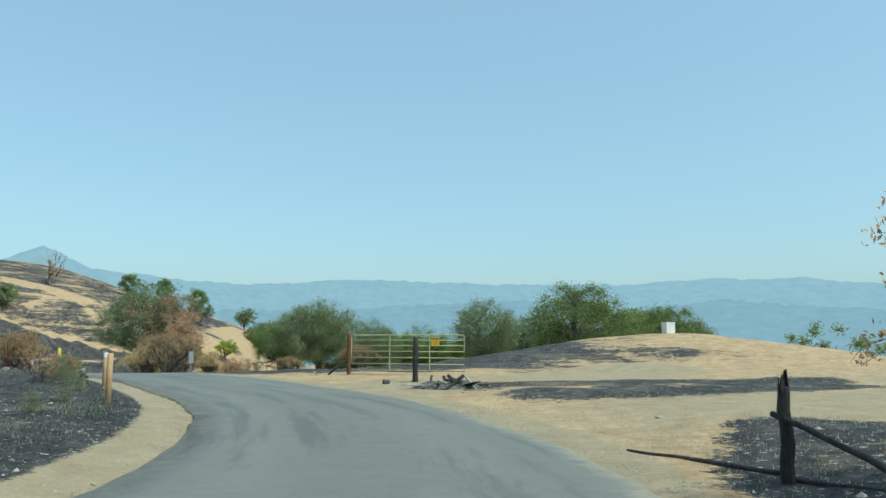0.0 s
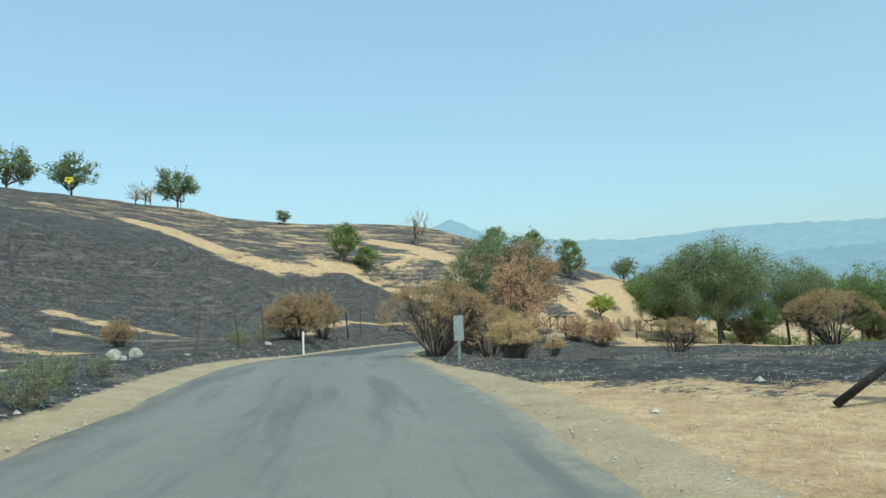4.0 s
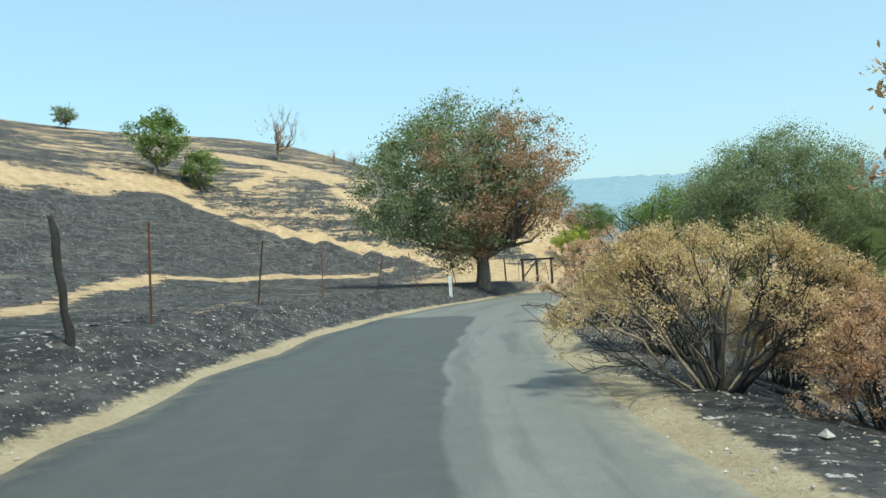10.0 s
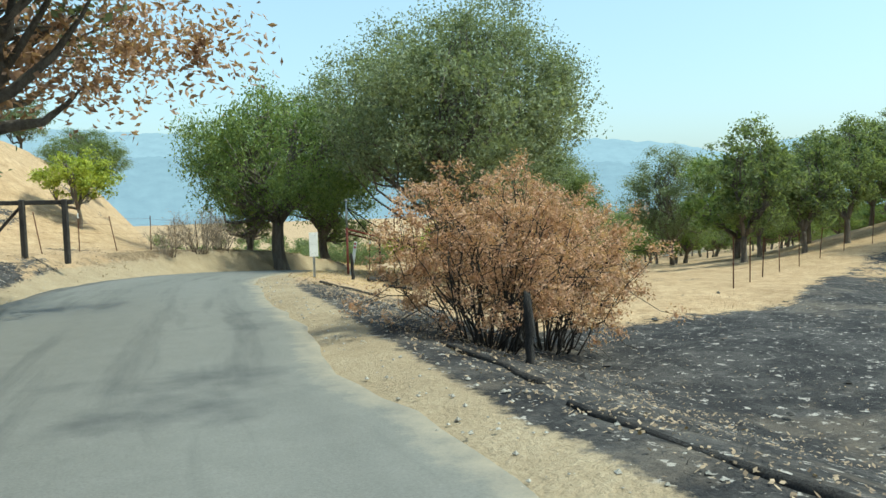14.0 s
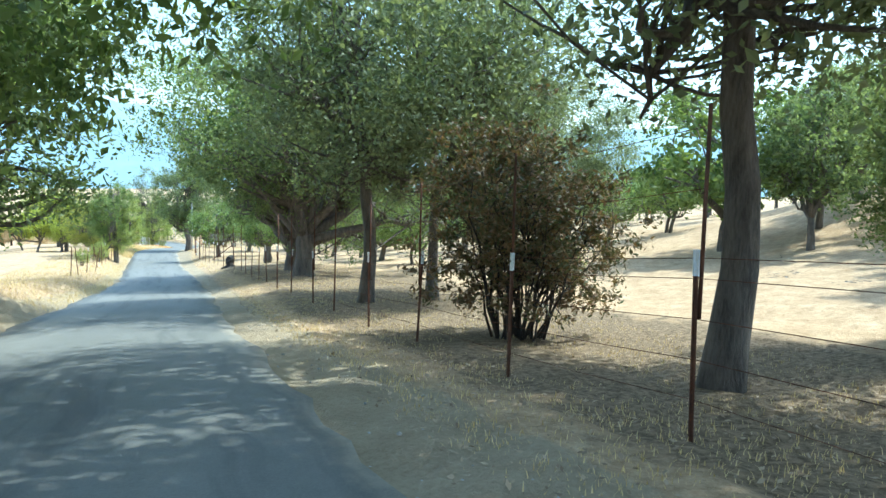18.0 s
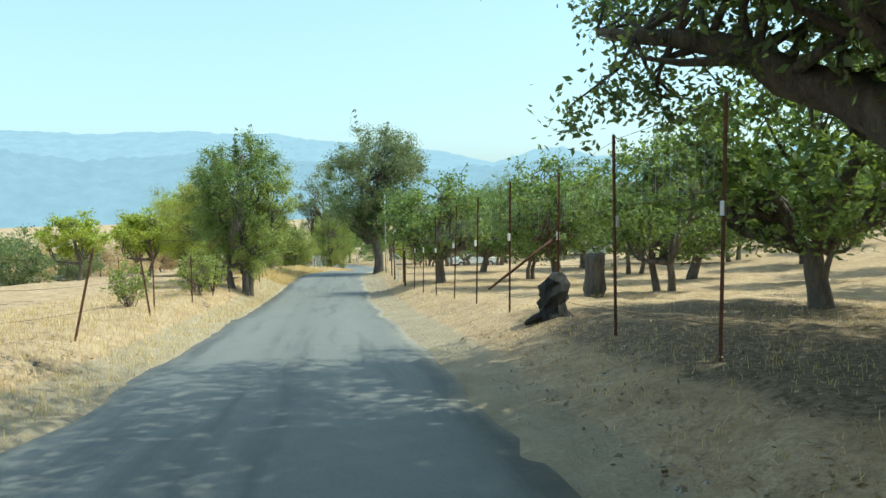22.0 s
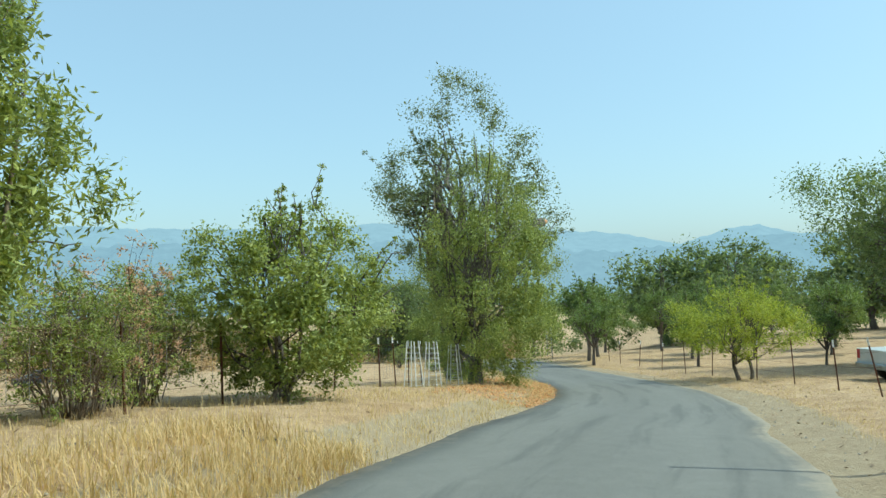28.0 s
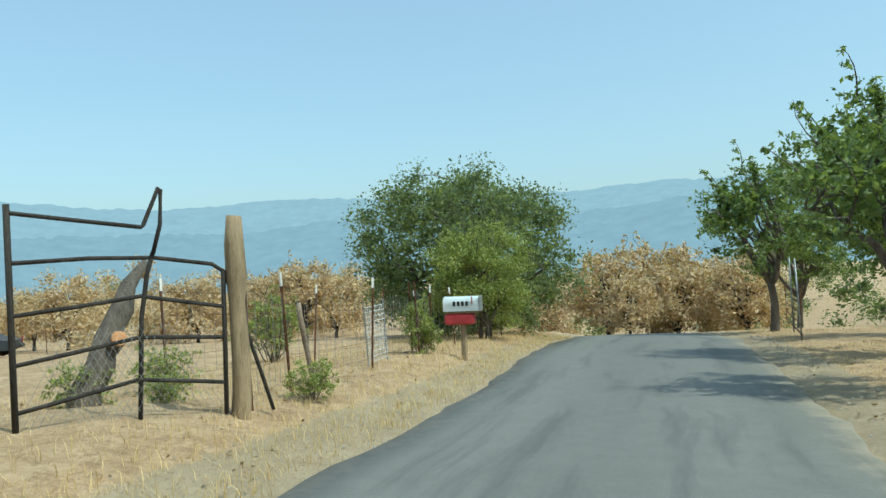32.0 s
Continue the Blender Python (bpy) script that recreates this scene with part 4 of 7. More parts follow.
def mk_slim():
    return tree("slim_oak", 61, 10.8, 11.0, 3.1, 0.36, GREY_LEAF, count=30000, clumps=170, size=0.125, limbs=6, clump_r=0.15, crooked=0.07, fork=4.3, spread_low=0.2)


def mk_fruit_a():
    return tree("orchard_tree", 71, 4.2, 5.2, 1.15, 0.38, FRUIT_LEAF, count=5600, clumps=90, size=0.125, limbs=6, clump_r=0.13, spread_low=0.25, crooked=0.22, bare=10)


def mk_fruit_b():
    return tree("orchard_tree", 73, 4.5, 4.6, 1.1, 0.34, FRUIT_LEAF, count=5200, clumps=80, size=0.125, limbs=6, forks=2, clump_r=0.13, spread_low=0.2, crooked=0.22, bare=14)


def mk_fruit_far():
    return tree("orchard_tree", 75, 4.6, 5.0, 1.0, 0.30, FRUIT_LEAF, count=3800, clumps=50, size=0.16, limbs=4, clump_r=0.17, spread_low=0.4)


def mk_fruit_open():
    return tree("orchard_tree", 77, 5.2, 4.8, 1.75, 0.26, FRUIT_LEAF, count=4200, clumps=70, size=0.14, limbs=6, clump_r=0.13, spread_low=0.0, crooked=0.2, bare=40, gaps=0.1)


def mk_tangle():
    return tree("orchard_tree", 78, 4.2, 5.0, 0.7, 0.28, GREY_LEAF, bark=TWIG, count=1900, clumps=80, size=0.12, limbs=9, forks=3, clump_r=0.12, spread_low=0.6, crooked=0.3, bare=50)


def mk_lime():
    return tree("lime_green_tree", 81, 3.6, 3.4, 1.1, 0.2, LIME_LEAF, count=4200, clumps=50, size=0.13, clump_r=0.16, crooked=0.3)


def mk_canopy():
    return tree("canopy_tree", 83, 3.3, 5.6, 0.9, 0.22, LIME_LEAF, count=15000, clumps=80, size=0.062, limbs=7, forks=2, clump_r=0.11, crooked=0.28, long=2.4, hollow=0.5, bare=24)


def mk_olive():
    return tree("olive_green_tree", 85, 7.6, 8.0, 1.4, 0.7, LIME_LEAF, count=30000, clumps=130, size=0.085, limbs=9, forks=3, clump_r=0.13, long=2.4, crooked=0.18, droop=0.35, bare=16)


def mk_tall_green():
    return tree("roadside_tree", 87, 8.4, 5.4, 1.5, 0.5, FRUIT_LEAF, count=36000, clumps=140, size=0.085, limbs=9, forks=3, second=(OLIVE_LEAF, (0.8, -0.5, -0.3), 0.35), clump_r=0.13, bare=26, spread_low=0.6)


def mk_yellow():
    return tree("yellow_green_tree", 86, 5.5, 5.6, 1.35, 0.62, YELLOW_LEAF, count=20000, clumps=90, size=0.062, limbs=10, fork=1.1, clump_r=0.13, crooked=0.14, bare=24, gaps=0.08, long=2.0, droop=0.15, spread_low=0.2)


def mk_bushy():
    return tree("bushy_tree", 89, 4.6, 4.0, 0.5, 0.25, OLIVE_LEAF, count=20000, clumps=110, size=0.08, limbs=6, forks=3, clump_r=0.15, spread_low=1.0, bare=14)


def mk_thicket():
    return tree("roadside_bush", 90, 4.1, 3.8, 0.35, 0.16, OLIVE_LEAF, count=20000, clumps=120, size=0.075, limbs=8, forks=4, clump_r=0.14, spread_low=1.0, bare=24)


def mk_willow():
    return tree("slender_tree", 92, 5.9, 3.8, 1.2, 0.14, OLIVE_LEAF, bark=TWIG, count=20000, clumps=80, size=0.07, limbs=10, forks=5, clump_r=0.15, spread_low=0.5, long=2.4, droop=0.5, bare=20)


def mk_hill():
    return tree("hill_tree", 91, 4.3, 5.4, 0.9, 0.26, GREY_LEAF, count=3600, clumps=60, size=0.17, limbs=6, clump_r=0.15, gaps=0.15, crooked=0.3, bare=18)


def mk_hill_green():
    return tree("hill_tree", 94, 4.4, 4.4, 0.9, 0.3, FRUIT_LEAF, count=4200, clumps=60, size=0.15, limbs=6, clump_r=0.17, crooked=0.3, bare=10)


def mk_bare():
    return tree("leafless_tree", 93, 4.4, 5.2, 1.0, 0.3, PALE_LEAF, bark=TWIG, count=500, clumps=60, size=0.10, limbs=8, clump_r=0.14, bare=60, crooked=0.25)


def mk_scorched():
    return tree("scorched_tree", 95, 6.5, 6.0, 1.2, 0.35, PALE_LEAF, bark=BURNT_BARK, count=4200, clumps=90, size=0.19, limbs=7, clump_r=0.15, bare=20, spread_low=0.6)


def mk_dark_far():
    return tree("oak_tree", 97, 8.5, 10.0, 1.2, 0.5, OAK_LEAF, count=7500, clumps=80, size=0.21, limbs=5, clump_r=0.15, spread_low=0.9)


def mk_grey():
    # the lower part of the crown takes the darker oak leaf
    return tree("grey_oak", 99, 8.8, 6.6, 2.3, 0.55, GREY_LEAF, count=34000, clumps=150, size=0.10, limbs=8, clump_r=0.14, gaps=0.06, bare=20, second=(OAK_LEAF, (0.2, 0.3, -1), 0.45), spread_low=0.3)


plant("big_oak", lambda: tree("oak_tree", 5, 10.2, 11.2, 1.8, 0.75, GREY_LEAF, count=38000, clumps=260, size=0.13, second=(SCORCH_LEAF, (0.95, -0.1, -0.25), 0.24), spread_low=0.75, clump_r=0.115, bare=18, limbs=9), -35.4, 88.0, 1.1, 0, label="large half-scorched oak, grey-green crown browned on one side", category="oak tree", tall=0.95)
OAK_LABEL = "dense green evergreen oak on dry ground"
for kind, make, x, y, s, tall in (("oak_b", mk_oak_b, -14.0, 103.6, 0.58, 1.0), ("oak_a", mk_oak_a, 10.5, 58.5, 1.0, 0.95), ("oak_a", mk_oak_a, 20.0, 62, 0.8, 1.05),
                                   ("oak_a", mk_oak_a, 27, 69, 0.5, 0.8), ("oak_a", mk_oak_a, -36, 139.7, 0.75, 0.8)):
    plant(kind, make, x, y, s, label=OAK_LABEL, category="oak tree", tall=tall)
plant("slim", mk_slim, 4.6, 93.4, 0.95, 120, "tall dark oak on the burnt rise beside the field fence", "oak tree")
for k, (x, y, s) in enumerate(((-5.2, 102.0, 1.0), (-1.3, 102.0, 0.9), (2.9, 103.0, 1.0), (7.2, 103.4, 0.95), (11.6, 103.0, 1.05), (16.0, 102.0, 1.0), (2.0, 108.0, 0.95), (6.4, 108.4, 1.0), (10.8, 107.6, 1.0), (15.4, 106.8, 1.0))):
    plant("row_tree", mk_row_tree, x, y, s, 70 * k, "upright dark green tree with straight short trunk on dry slope", "tree", "trees along the field fence")
plant("round", mk_round, -25.2, 111.2, 1.08, label="round dense green tree leaning over the road bend", category="tree", tall=1.25)
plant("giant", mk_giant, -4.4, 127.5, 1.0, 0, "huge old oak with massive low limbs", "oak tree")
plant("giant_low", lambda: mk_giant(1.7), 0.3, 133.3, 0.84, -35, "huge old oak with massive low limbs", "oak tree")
plant("forked", mk_forked, 6.8, 121.1, 0.95, 90, "forked grey oak standing in the dry field", "oak tree")
plant("forked", mk_forked, -20.6, 101.0, 1.08, 200, "forked grey oak beside the field fence", "oak tree")
for x, y, s in ((-18.8, 105.8, 1.1), (-12.9, 116.2, 0.98), (-10.6, 115.7, 0.85)):
    plant("slim", mk_slim, x, y, s, label="slim oak trunk with high grey-green crown", category="oak tree", group="oaks along the fence")
for x, y, s in ((-26.0, 117.5, 0.85), (-20.6, 120.9, 1.25)):
    plant("oak_b", mk_oak_b, x, y, s, label=OAK_LABEL, category="oak tree")
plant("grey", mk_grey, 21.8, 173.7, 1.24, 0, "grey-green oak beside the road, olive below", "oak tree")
plant("tall_green", mk_tall_green, 4.5, 158.8, 0.82, 0, "tall leafy roadside tree with loose upper twigs", "tree")
plant("yellow", mk_yellow, 5.95, 163.9, 1.0, 40, "open yellow-green tree with thick dark trunk by the fence", "tree")
plant("olive", mk_olive, 8.2, 174.0, 0.55, 30, "broad olive-green tree with several trunks", "tree")
plant("bushy", mk_bushy, 10.9, 172.3, 1.0, 0, "bushy yellow-green tree in dry grass", "tree")
plant("bushy", mk_bushy, 14.0, 177.5, 0.75, 90, "bushy yellow-green tree in dry grass", "tree")
plant("olive", mk_olive, 15.4, 188.6, 0.95, 200, "broad olive-green tree with several trunks", "tree")
plant("thicket", mk_thicket, 23.9, 189.2, 1.0, 50, "dense olive-green bush at the roadside", "bush")
plant("willow", mk_willow, 19.4, 185.3, 1.0, 0, "slender yellow-green tree with many thin stems", "tree")
for x, y, s in ((23.6, 168.0, 1.0), (26.5, 166.0, 1.0), (25.0, 171.6, 0.95), (29.0, 172.0, 1.0)):
    plant("tangle", mk_tangle, x, y, s, label="tangled half-bare fruit tree beside the steel pole", category="fruit tree", group="orchard trees")
plant("canopy", mk_canopy, 43.2, 195.7, 1.0, 0, "low spreading tree with bright yellow-green canopy", "tree")
for x, y, s in ((6.4, 175.6, 1.15), (3.6, 180.0, 1.2), (8.6, 183.5, 1.1)):
    plant("lime", mk_lime, x, y, s, label="young yellow-green tree in the dry field", category="tree")
plant("lime", mk_lime, -34.2, 112.5, 1.0, 0, "small bright lime-green tree on burnt slope", "tree")
plant("hill_green", mk_hill_green, -62.3, 95.1, 1.12, 0, "bright green tree on the burnt hillside", "tree")
plant("hill_green", mk_hill_green, -60.0, 97.4, 0.8, 90, "bright green tree on the burnt hillside", "tree")
plant("hill", mk_hill, -92, 94, 1.35, 180, "small green tree on the burnt hillside", "tree")
plant("bare", mk_bare, -65, 117.3, 1.15, 0, "bare scorched tree standing on the hilltop", "tree")
for x, y, s in ((-57.2, 129.4, 1.0), (-57.0, 143.7, 1.1), (-49.8, 144.0, 1.15)):
    plant("hill_green", mk_hill_green, x, y, s, label="bright green tree behind the burnt hillside", category="tree")
for x, y, s in ((-44, 129, 1.0), (-47, 122, 0.7), (-84, 108, 0.55), (-41, 147, 1.0), (-96, 80, 1.3), (-99, 73, 1.4)):
    plant("hill", mk_hill, x, y, s, label="small green tree on the burnt hillside", category="tree")
for x, y, s in ((-88, 84, 0.6), (-90, 87, 0.7), (-93, 90, 0.6), (-62, 124, 0.4), (-61, 127, 0.4)):
    plant("bare", mk_bare, x, y, s, label="bare scorched sapling on the hilltop", category="tree")
FRUIT_LABEL = "pruned green fruit tree with short dark trunk"
rng = np.random.default_rng(4)
for row, (lat, y0, y1, gap) in enumerate(((8.2, 141, 166, 6.6), (13.5, 137, 168, 6.2), (19.5, 134, 172, 6.4), (26, 132, 176, 6.6))):
    for k, (x, y) in enumerate(aside(y0, y1, lat, gap, 0.5, row)):
        kind, make = (("fruit_a", mk_fruit_a), ("fruit_b", mk_fruit_b))[(row + k) % 2]
        plant(kind, make, x, y, 0.85 + 0.25 * rng.random(), label=FRUIT_LABEL, category="fruit tree", group="orchard trees")
plant("fruit_a", mk_fruit_a, 12.1, 155.3, 1.1, 40, "broad old fruit tree with thick dark trunk", "fruit tree", "orchard trees")
for row, lat in enumerate((34, 42, 51)):
    for x, y in aside(128, 185, lat, 7.0, 0.8, 20 + row):
        plant("fruit_far", mk_fruit_far, x, y, 0.85 + 0.3 * rng.random(), label=FRUIT_LABEL, category="fruit tree", group="orchard trees")
for row, lat in enumerate((22, 30, 39, 49)):
    for x, y in aside(97, 126, lat, 7.5, 0.9, 40 + row):
        if x > -4 and (y > 109 or x > 20):
            plant("fruit_far", mk_fruit_far, x, y, 1.35 + 0.45 * rng.random(), label=FRUIT_LABEL, category="fruit tree", group="field trees")
for x, y, s, k in ((48.4, 211.4, 0.82, 0), (49.9, 204.6, 0.62, 1), (53.2, 199.5, 0.6, 0), (52.0, 216.5, 1.1, 1), (56.5, 221, 1.15, 0), (55.9, 229.3, 1.3, 1), (56, 211, 0.95, 0), (62, 214, 1.0, 1), (60, 204, 0.9, 0), (66, 208, 0.9, 1), (64, 222, 1.1, 0), (70, 216, 1.0, 1), (61, 195, 0.9, 0), (68, 200, 0.9, 1), (66, 232, 1.2, 0), (73, 226, 1.1, 1), (70, 190, 0.95, 0), (76, 208, 1.0, 1), (63, 240, 1.2, 1)):
    plant("fruit_open", mk_fruit_open, x, y, s * (1.0 if k else 0.92), label=FRUIT_LABEL, category="fruit tree", group="orchard trees by the lower road")
for x, y, s in ((80, 228, 1.0), (88, 219, 1.05), (95, 208, 1.1), (84, 240, 1.0), (92, 236, 1.0), (101, 196, 1.1), (103, 222, 1.1), (86, 206, 1.0), (78, 236, 1.1), (96, 186, 1.0)):
    plant("dark_far", mk_dark_far, x, y, s * 1.3, label="dark broad oak behind the orchard", category="oak tree", group="oaks behind the orchard")
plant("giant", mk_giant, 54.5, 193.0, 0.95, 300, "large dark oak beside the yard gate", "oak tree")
plant("dark_round", lambda: tree("round_oak", 33, 7.8, 9.8, 0.8, 0.5, OAK_LEAF, count=24000, clumps=210, size=0.16, spread_low=1.3, clump_r=0.13, hollow=0.5), 44.4, 232.4, 1.05, label="dense round oak behind the mailbox", category="oak tree")
plant("bushy", mk_bushy, 44.2, 225.8, 0.95, 10, "yellow-green bushy tree behind the mailbox", "tree")
for x, y, s in ((64, 262, 1.5), (59, 262, 1.35), (69, 258, 1.3), (53, 262, 0.9), (57.5, 252, 0.8), (62.5, 256, 1.1), (66, 252, 1.0), (48, 255, 0.8), (26, 258, 0.8), (20, 250, 0.7), (31, 262, 0.9), (12, 262, 0.8), (37, 252, 0.75), (35.5, 248, 0.85), (33.0, 250, 0.7), (2, 245, 0.7)):
    plant("scorched", mk_scorched, x, y, s, label="tree with pale scorched brown leaves", category="tree", group="scorched trees at the road's end")
for x, y, s in ((-8, 196, 0.6), (-2, 205, 0.7), (-14, 188, 0.6), (6, 212, 0.7), (-20, 178, 0.6), (-26, 170, 0.6), (14, 222, 0.65), (-3, 186, 0.5)):
    plant("dark_far", mk_dark_far, x, y, s, label="green tree beyond the fenced field", category="tree", group="trees beyond the field")


# the old oak with a sawn limb, wrapped in creeper
def broken_oak():
    rng = np.random.default_rng(7)
    root = tree("broken_oak", 107, 11.4, 7.6, 3.2, 0.8, GREY_LEAF, count=17000, clumps=90, size=0.095, limbs=7, clump_r=0.13, gaps=0.12, bare=14, crooked=0.2)
    stub = Shape()
    arm = np.array([[0, 0, 2.3], [1.3, 0.5, 4.2], [2.7, 1.2, 5.4], [4.6, 2.2, 6.2], [6.1, 3.0, 6.6]])
    stub.bar(arm, [0.34, 0.29, 0.26, 0.24, 0.23], 9)
    stub.bar([arm[2], arm[2] + np.array([0.6, 0.1, 0.8]), arm[2] + np.array([1.1, 0.2, 1.0])], [0.14, 0.12, 0.11], 7)
    child("broken_limb", stub.mesh("broken_limb", BARK, True), root)
    raw = Shape()
    raw.bar([arm[4] - (arm[4] - arm[3]) * 0.02, arm[4] + np.array([0.34, 0.10, 0.06])], [0.215, 0.10], 8)
    child("sawn_end", raw.mesh("sawn_end", CUT_WOOD), root, "raw splintered orange wood")
    zc = 0.2 + 6.0 * rng.random(170) ** 0.8
    ac, rc = rng.random(170) * 6.283, np.interp(zc, [0, 1.5, 3.5, 5, 6.2], [0.9, 1.7, 2.1, 1.7, 0.7]) * rng.random(170) ** 0.4
    c = np.stack([np.cos(ac) * rc - 0.2, np.sin(ac) * rc, zc], 1)
    c[:, :2] *= 0.55
    v, q = leaves(c, np.full(170, 0.42), 16000, 0.07, rng, 1.7, 0.35)
    child("creeper", raw_mesh("creeper", v, q, OLIVE_LEAF), root, "dense yellow-green creeper leaves")
    tag = arm[[1, 2, 2, 3, 3]] + rng.normal(size=(5, 3)) * 0.3
    v, q = leaves(tag, np.full(5, 0.55), 1500, 0.06, rng, 1.6, 0.9)
    child("limb_leaves", raw_mesh("limb_leaves", v, q, GREY_LEAF), root)
    hang = np.array([[0.3, 0.2, 3.3], [1.6, 0.9, 3.75], [2.6, 1.2, 3.5], [3.05, 1.25, 2.8], [3.0, 1.3, 1.95]])
    twig = Shape().bar(hang, [0.06, 0.045, 0.03, 0.015, 0.006], 6)
    ends = []
    for k in (1, 2, 2, 3, 3, 4):
        e = hang[k] + rng.normal(size=3) * np.array([0.35, 0.35, 0.2]) - np.array([0, 0, 0.1])
        twig.bar(limb(hang[k] - np.array([0, 0, 0.01]), e, rng, 0.2, 4), np.linspace(0.012, 0.004, 4), 4)
        ends += [e, (e + hang[k]) / 2]
    child("hanging_bough", twig.mesh("hanging_bough", BARK, True), root)
    v, q = leaves(np.array(ends + [hang[4], hang[3]]), np.full(len(ends) + 2, 0.16), 420, 0.045, rng, 1.6, 0.5)
    child("bough_leaves", raw_mesh("bough_leaves", v, q, OAK_LEAF), root)
    return root


plant("broken", broken_oak, 33.9, 201.2, 1.0, 0, "old oak with sawn-off limb hung with creeper", "oak tree")
plant("creeper", lambda: tree("creeper_thicket", 108, 6.6, 5.0, 0.4, 0.3, OLIVE_LEAF, count=38000, clumps=150, size=0.055, limbs=10, forks=3, clump_r=0.125, spread_low=1.0, long=1.8, droop=0.3, bare=30, gaps=0.04), 31.4, 195.7, 1.02, 0, "dense yellow-green thicket wrapped in creeper", "tree", tall=1.18)

# ---- scorched bushes along the verge ----
def fan_bush(seed, h, r, leaf_mat, stems, pale, count):
    """Stems forking outwards from one foot into a dome, dead leaves on its outer skin alone."""
    rng = np.random.default_rng(seed)
    root = new("scorched_bush")
    dome, tips = np.array([r, r, h]), []
    for i in range(stems + pale):
        wood, mat = Shape(), BURNT_BARK if i < stems else TWIG
        a, out = rng.random() * 6.283, (0.12 + 0.78 * rng.random()) ** 0.6
        foot = np.array([math.cos(a), math.sin(a), 0]) * 0.28 * rng.random() + np.array([0, 0, -0.1])
        end = np.array([math.cos(a) * out * r * 0.84, math.sin(a) * out * r * 0.84, h * 0.86 * math.sqrt(max(0.12, 1 - 0.86 * out * out))])
        p = limb(foot, end, rng, 0.09, 9, 0.06, 0.02)
        w = np.linspace(0.021 + 0.013 * rng.random(), 0.007, 9)
        wood.bar(p, w, 5)
        for _ in range(8):
            j = rng.integers(3, 9)
            e = p[j] + unit(unit(p[j]) + rng.normal(size=3) * 0.5) * (0.35 + 0.45 * rng.random())
            q = limb(p[j], e, rng, 0.12, 6)
            wood.bar(q, np.linspace(w[j] * 0.6, 0.004, 6), 4)
            for _ in range(6):
                k = rng.integers(2, 6)
                t = q[k] + unit(unit(q[k]) + rng.normal(size=3) * 0.6) * (0.16 + 0.24 * rng.random())
                t = t / max(1.0, np.linalg.norm(t / dome) / (0.95 + 0.09 * rng.random()))
                t[2] = max(t[2], 0.05)
                wood.bar([q[k], (q[k] + t) / 2 + rng.normal(size=3) * 0.02, t], [0.0045, 0.0035, 0.002], 3)
                if np.linalg.norm(t / dome) > 0.84 + 0.08 * rng.random() and t[2] > 0.12 + 0.3 * rng.random():
                    tips.append(t)
        child("stem", wood.mesh("stem", mat, True), root, "" if i < stems else "bleached grey stem")
    c = np.array(tips)
    v, q = leaves(c, np.full(len(c), 0.15), count, 0.019, rng, 1.7)
    child("dead_leaves", raw_mesh("dead_leaves", v, q, leaf_mat), root)
    return root


def mk_fan():
    return fan_bush(3, 2.3, 2.35, TAWNY_LEAF, 26, 12, 48000)


def mk_gold_fan():
    return fan_bush(5, 2.0, 2.1, GOLD_LEAF, 22, 6, 46000)


def mk_gold():
    return burnt_bush("scorched_bush", 4, 2.3, 2.8, GOLD_LEAF, stems=44, twigs=10, count=24000, size=0.031, shell=0.8, low=0.38)


def mk_rust():
    return burnt_bush("scorched_bush", 6, 2.3, 3.0, RUST_LEAF, stems=42, twigs=10, count=19000, size=0.041, shell=0.6, low=0.15)


def mk_tall_rust():
    return burnt_bush("scorched_sapling", 8, 4.2, 3.0, RUST_LEAF, stems=24, twigs=10, count=5600, size=0.075, shell=0.5, low=0.3)


def mk_bare_bush():
    return burnt_bush("scorched_shrub", 9, 2.9, 3.2, RUST_LEAF, stems=13, twigs=16, count=1900, size=0.068, shell=0.7, low=0.2)


def mk_dead_brush():
    return burnt_bush("dead_brush", 19, 1.9, 3.4, TAWNY_LEAF, stems=34, twigs=16, count=260, size=0.05, shell=0.7, low=0.2, bark=TWIG, thick=1.3)


def mk_brown_low():
    return burnt_bush("scorched_bush", 12, 2.0, 2.6, TAWNY_LEAF, stems=46, twigs=11, count=24000, size=0.034, shell=0.6, low=0.2)


def mk_scrub():
    return burnt_bush("roadside_shrub", 13, 2.3, 2.8, OLIVE_LEAF, stems=44, twigs=10, count=9000, size=0.05, shell=0.5, low=0.08, bark=TWIG)


FAN, GOLD, RUSTY = "golden-brown scorched bush with bare blackened stems", "bush of dead golden leaves on burnt verge", "bush of dead rust-brown leaves on charred verge"
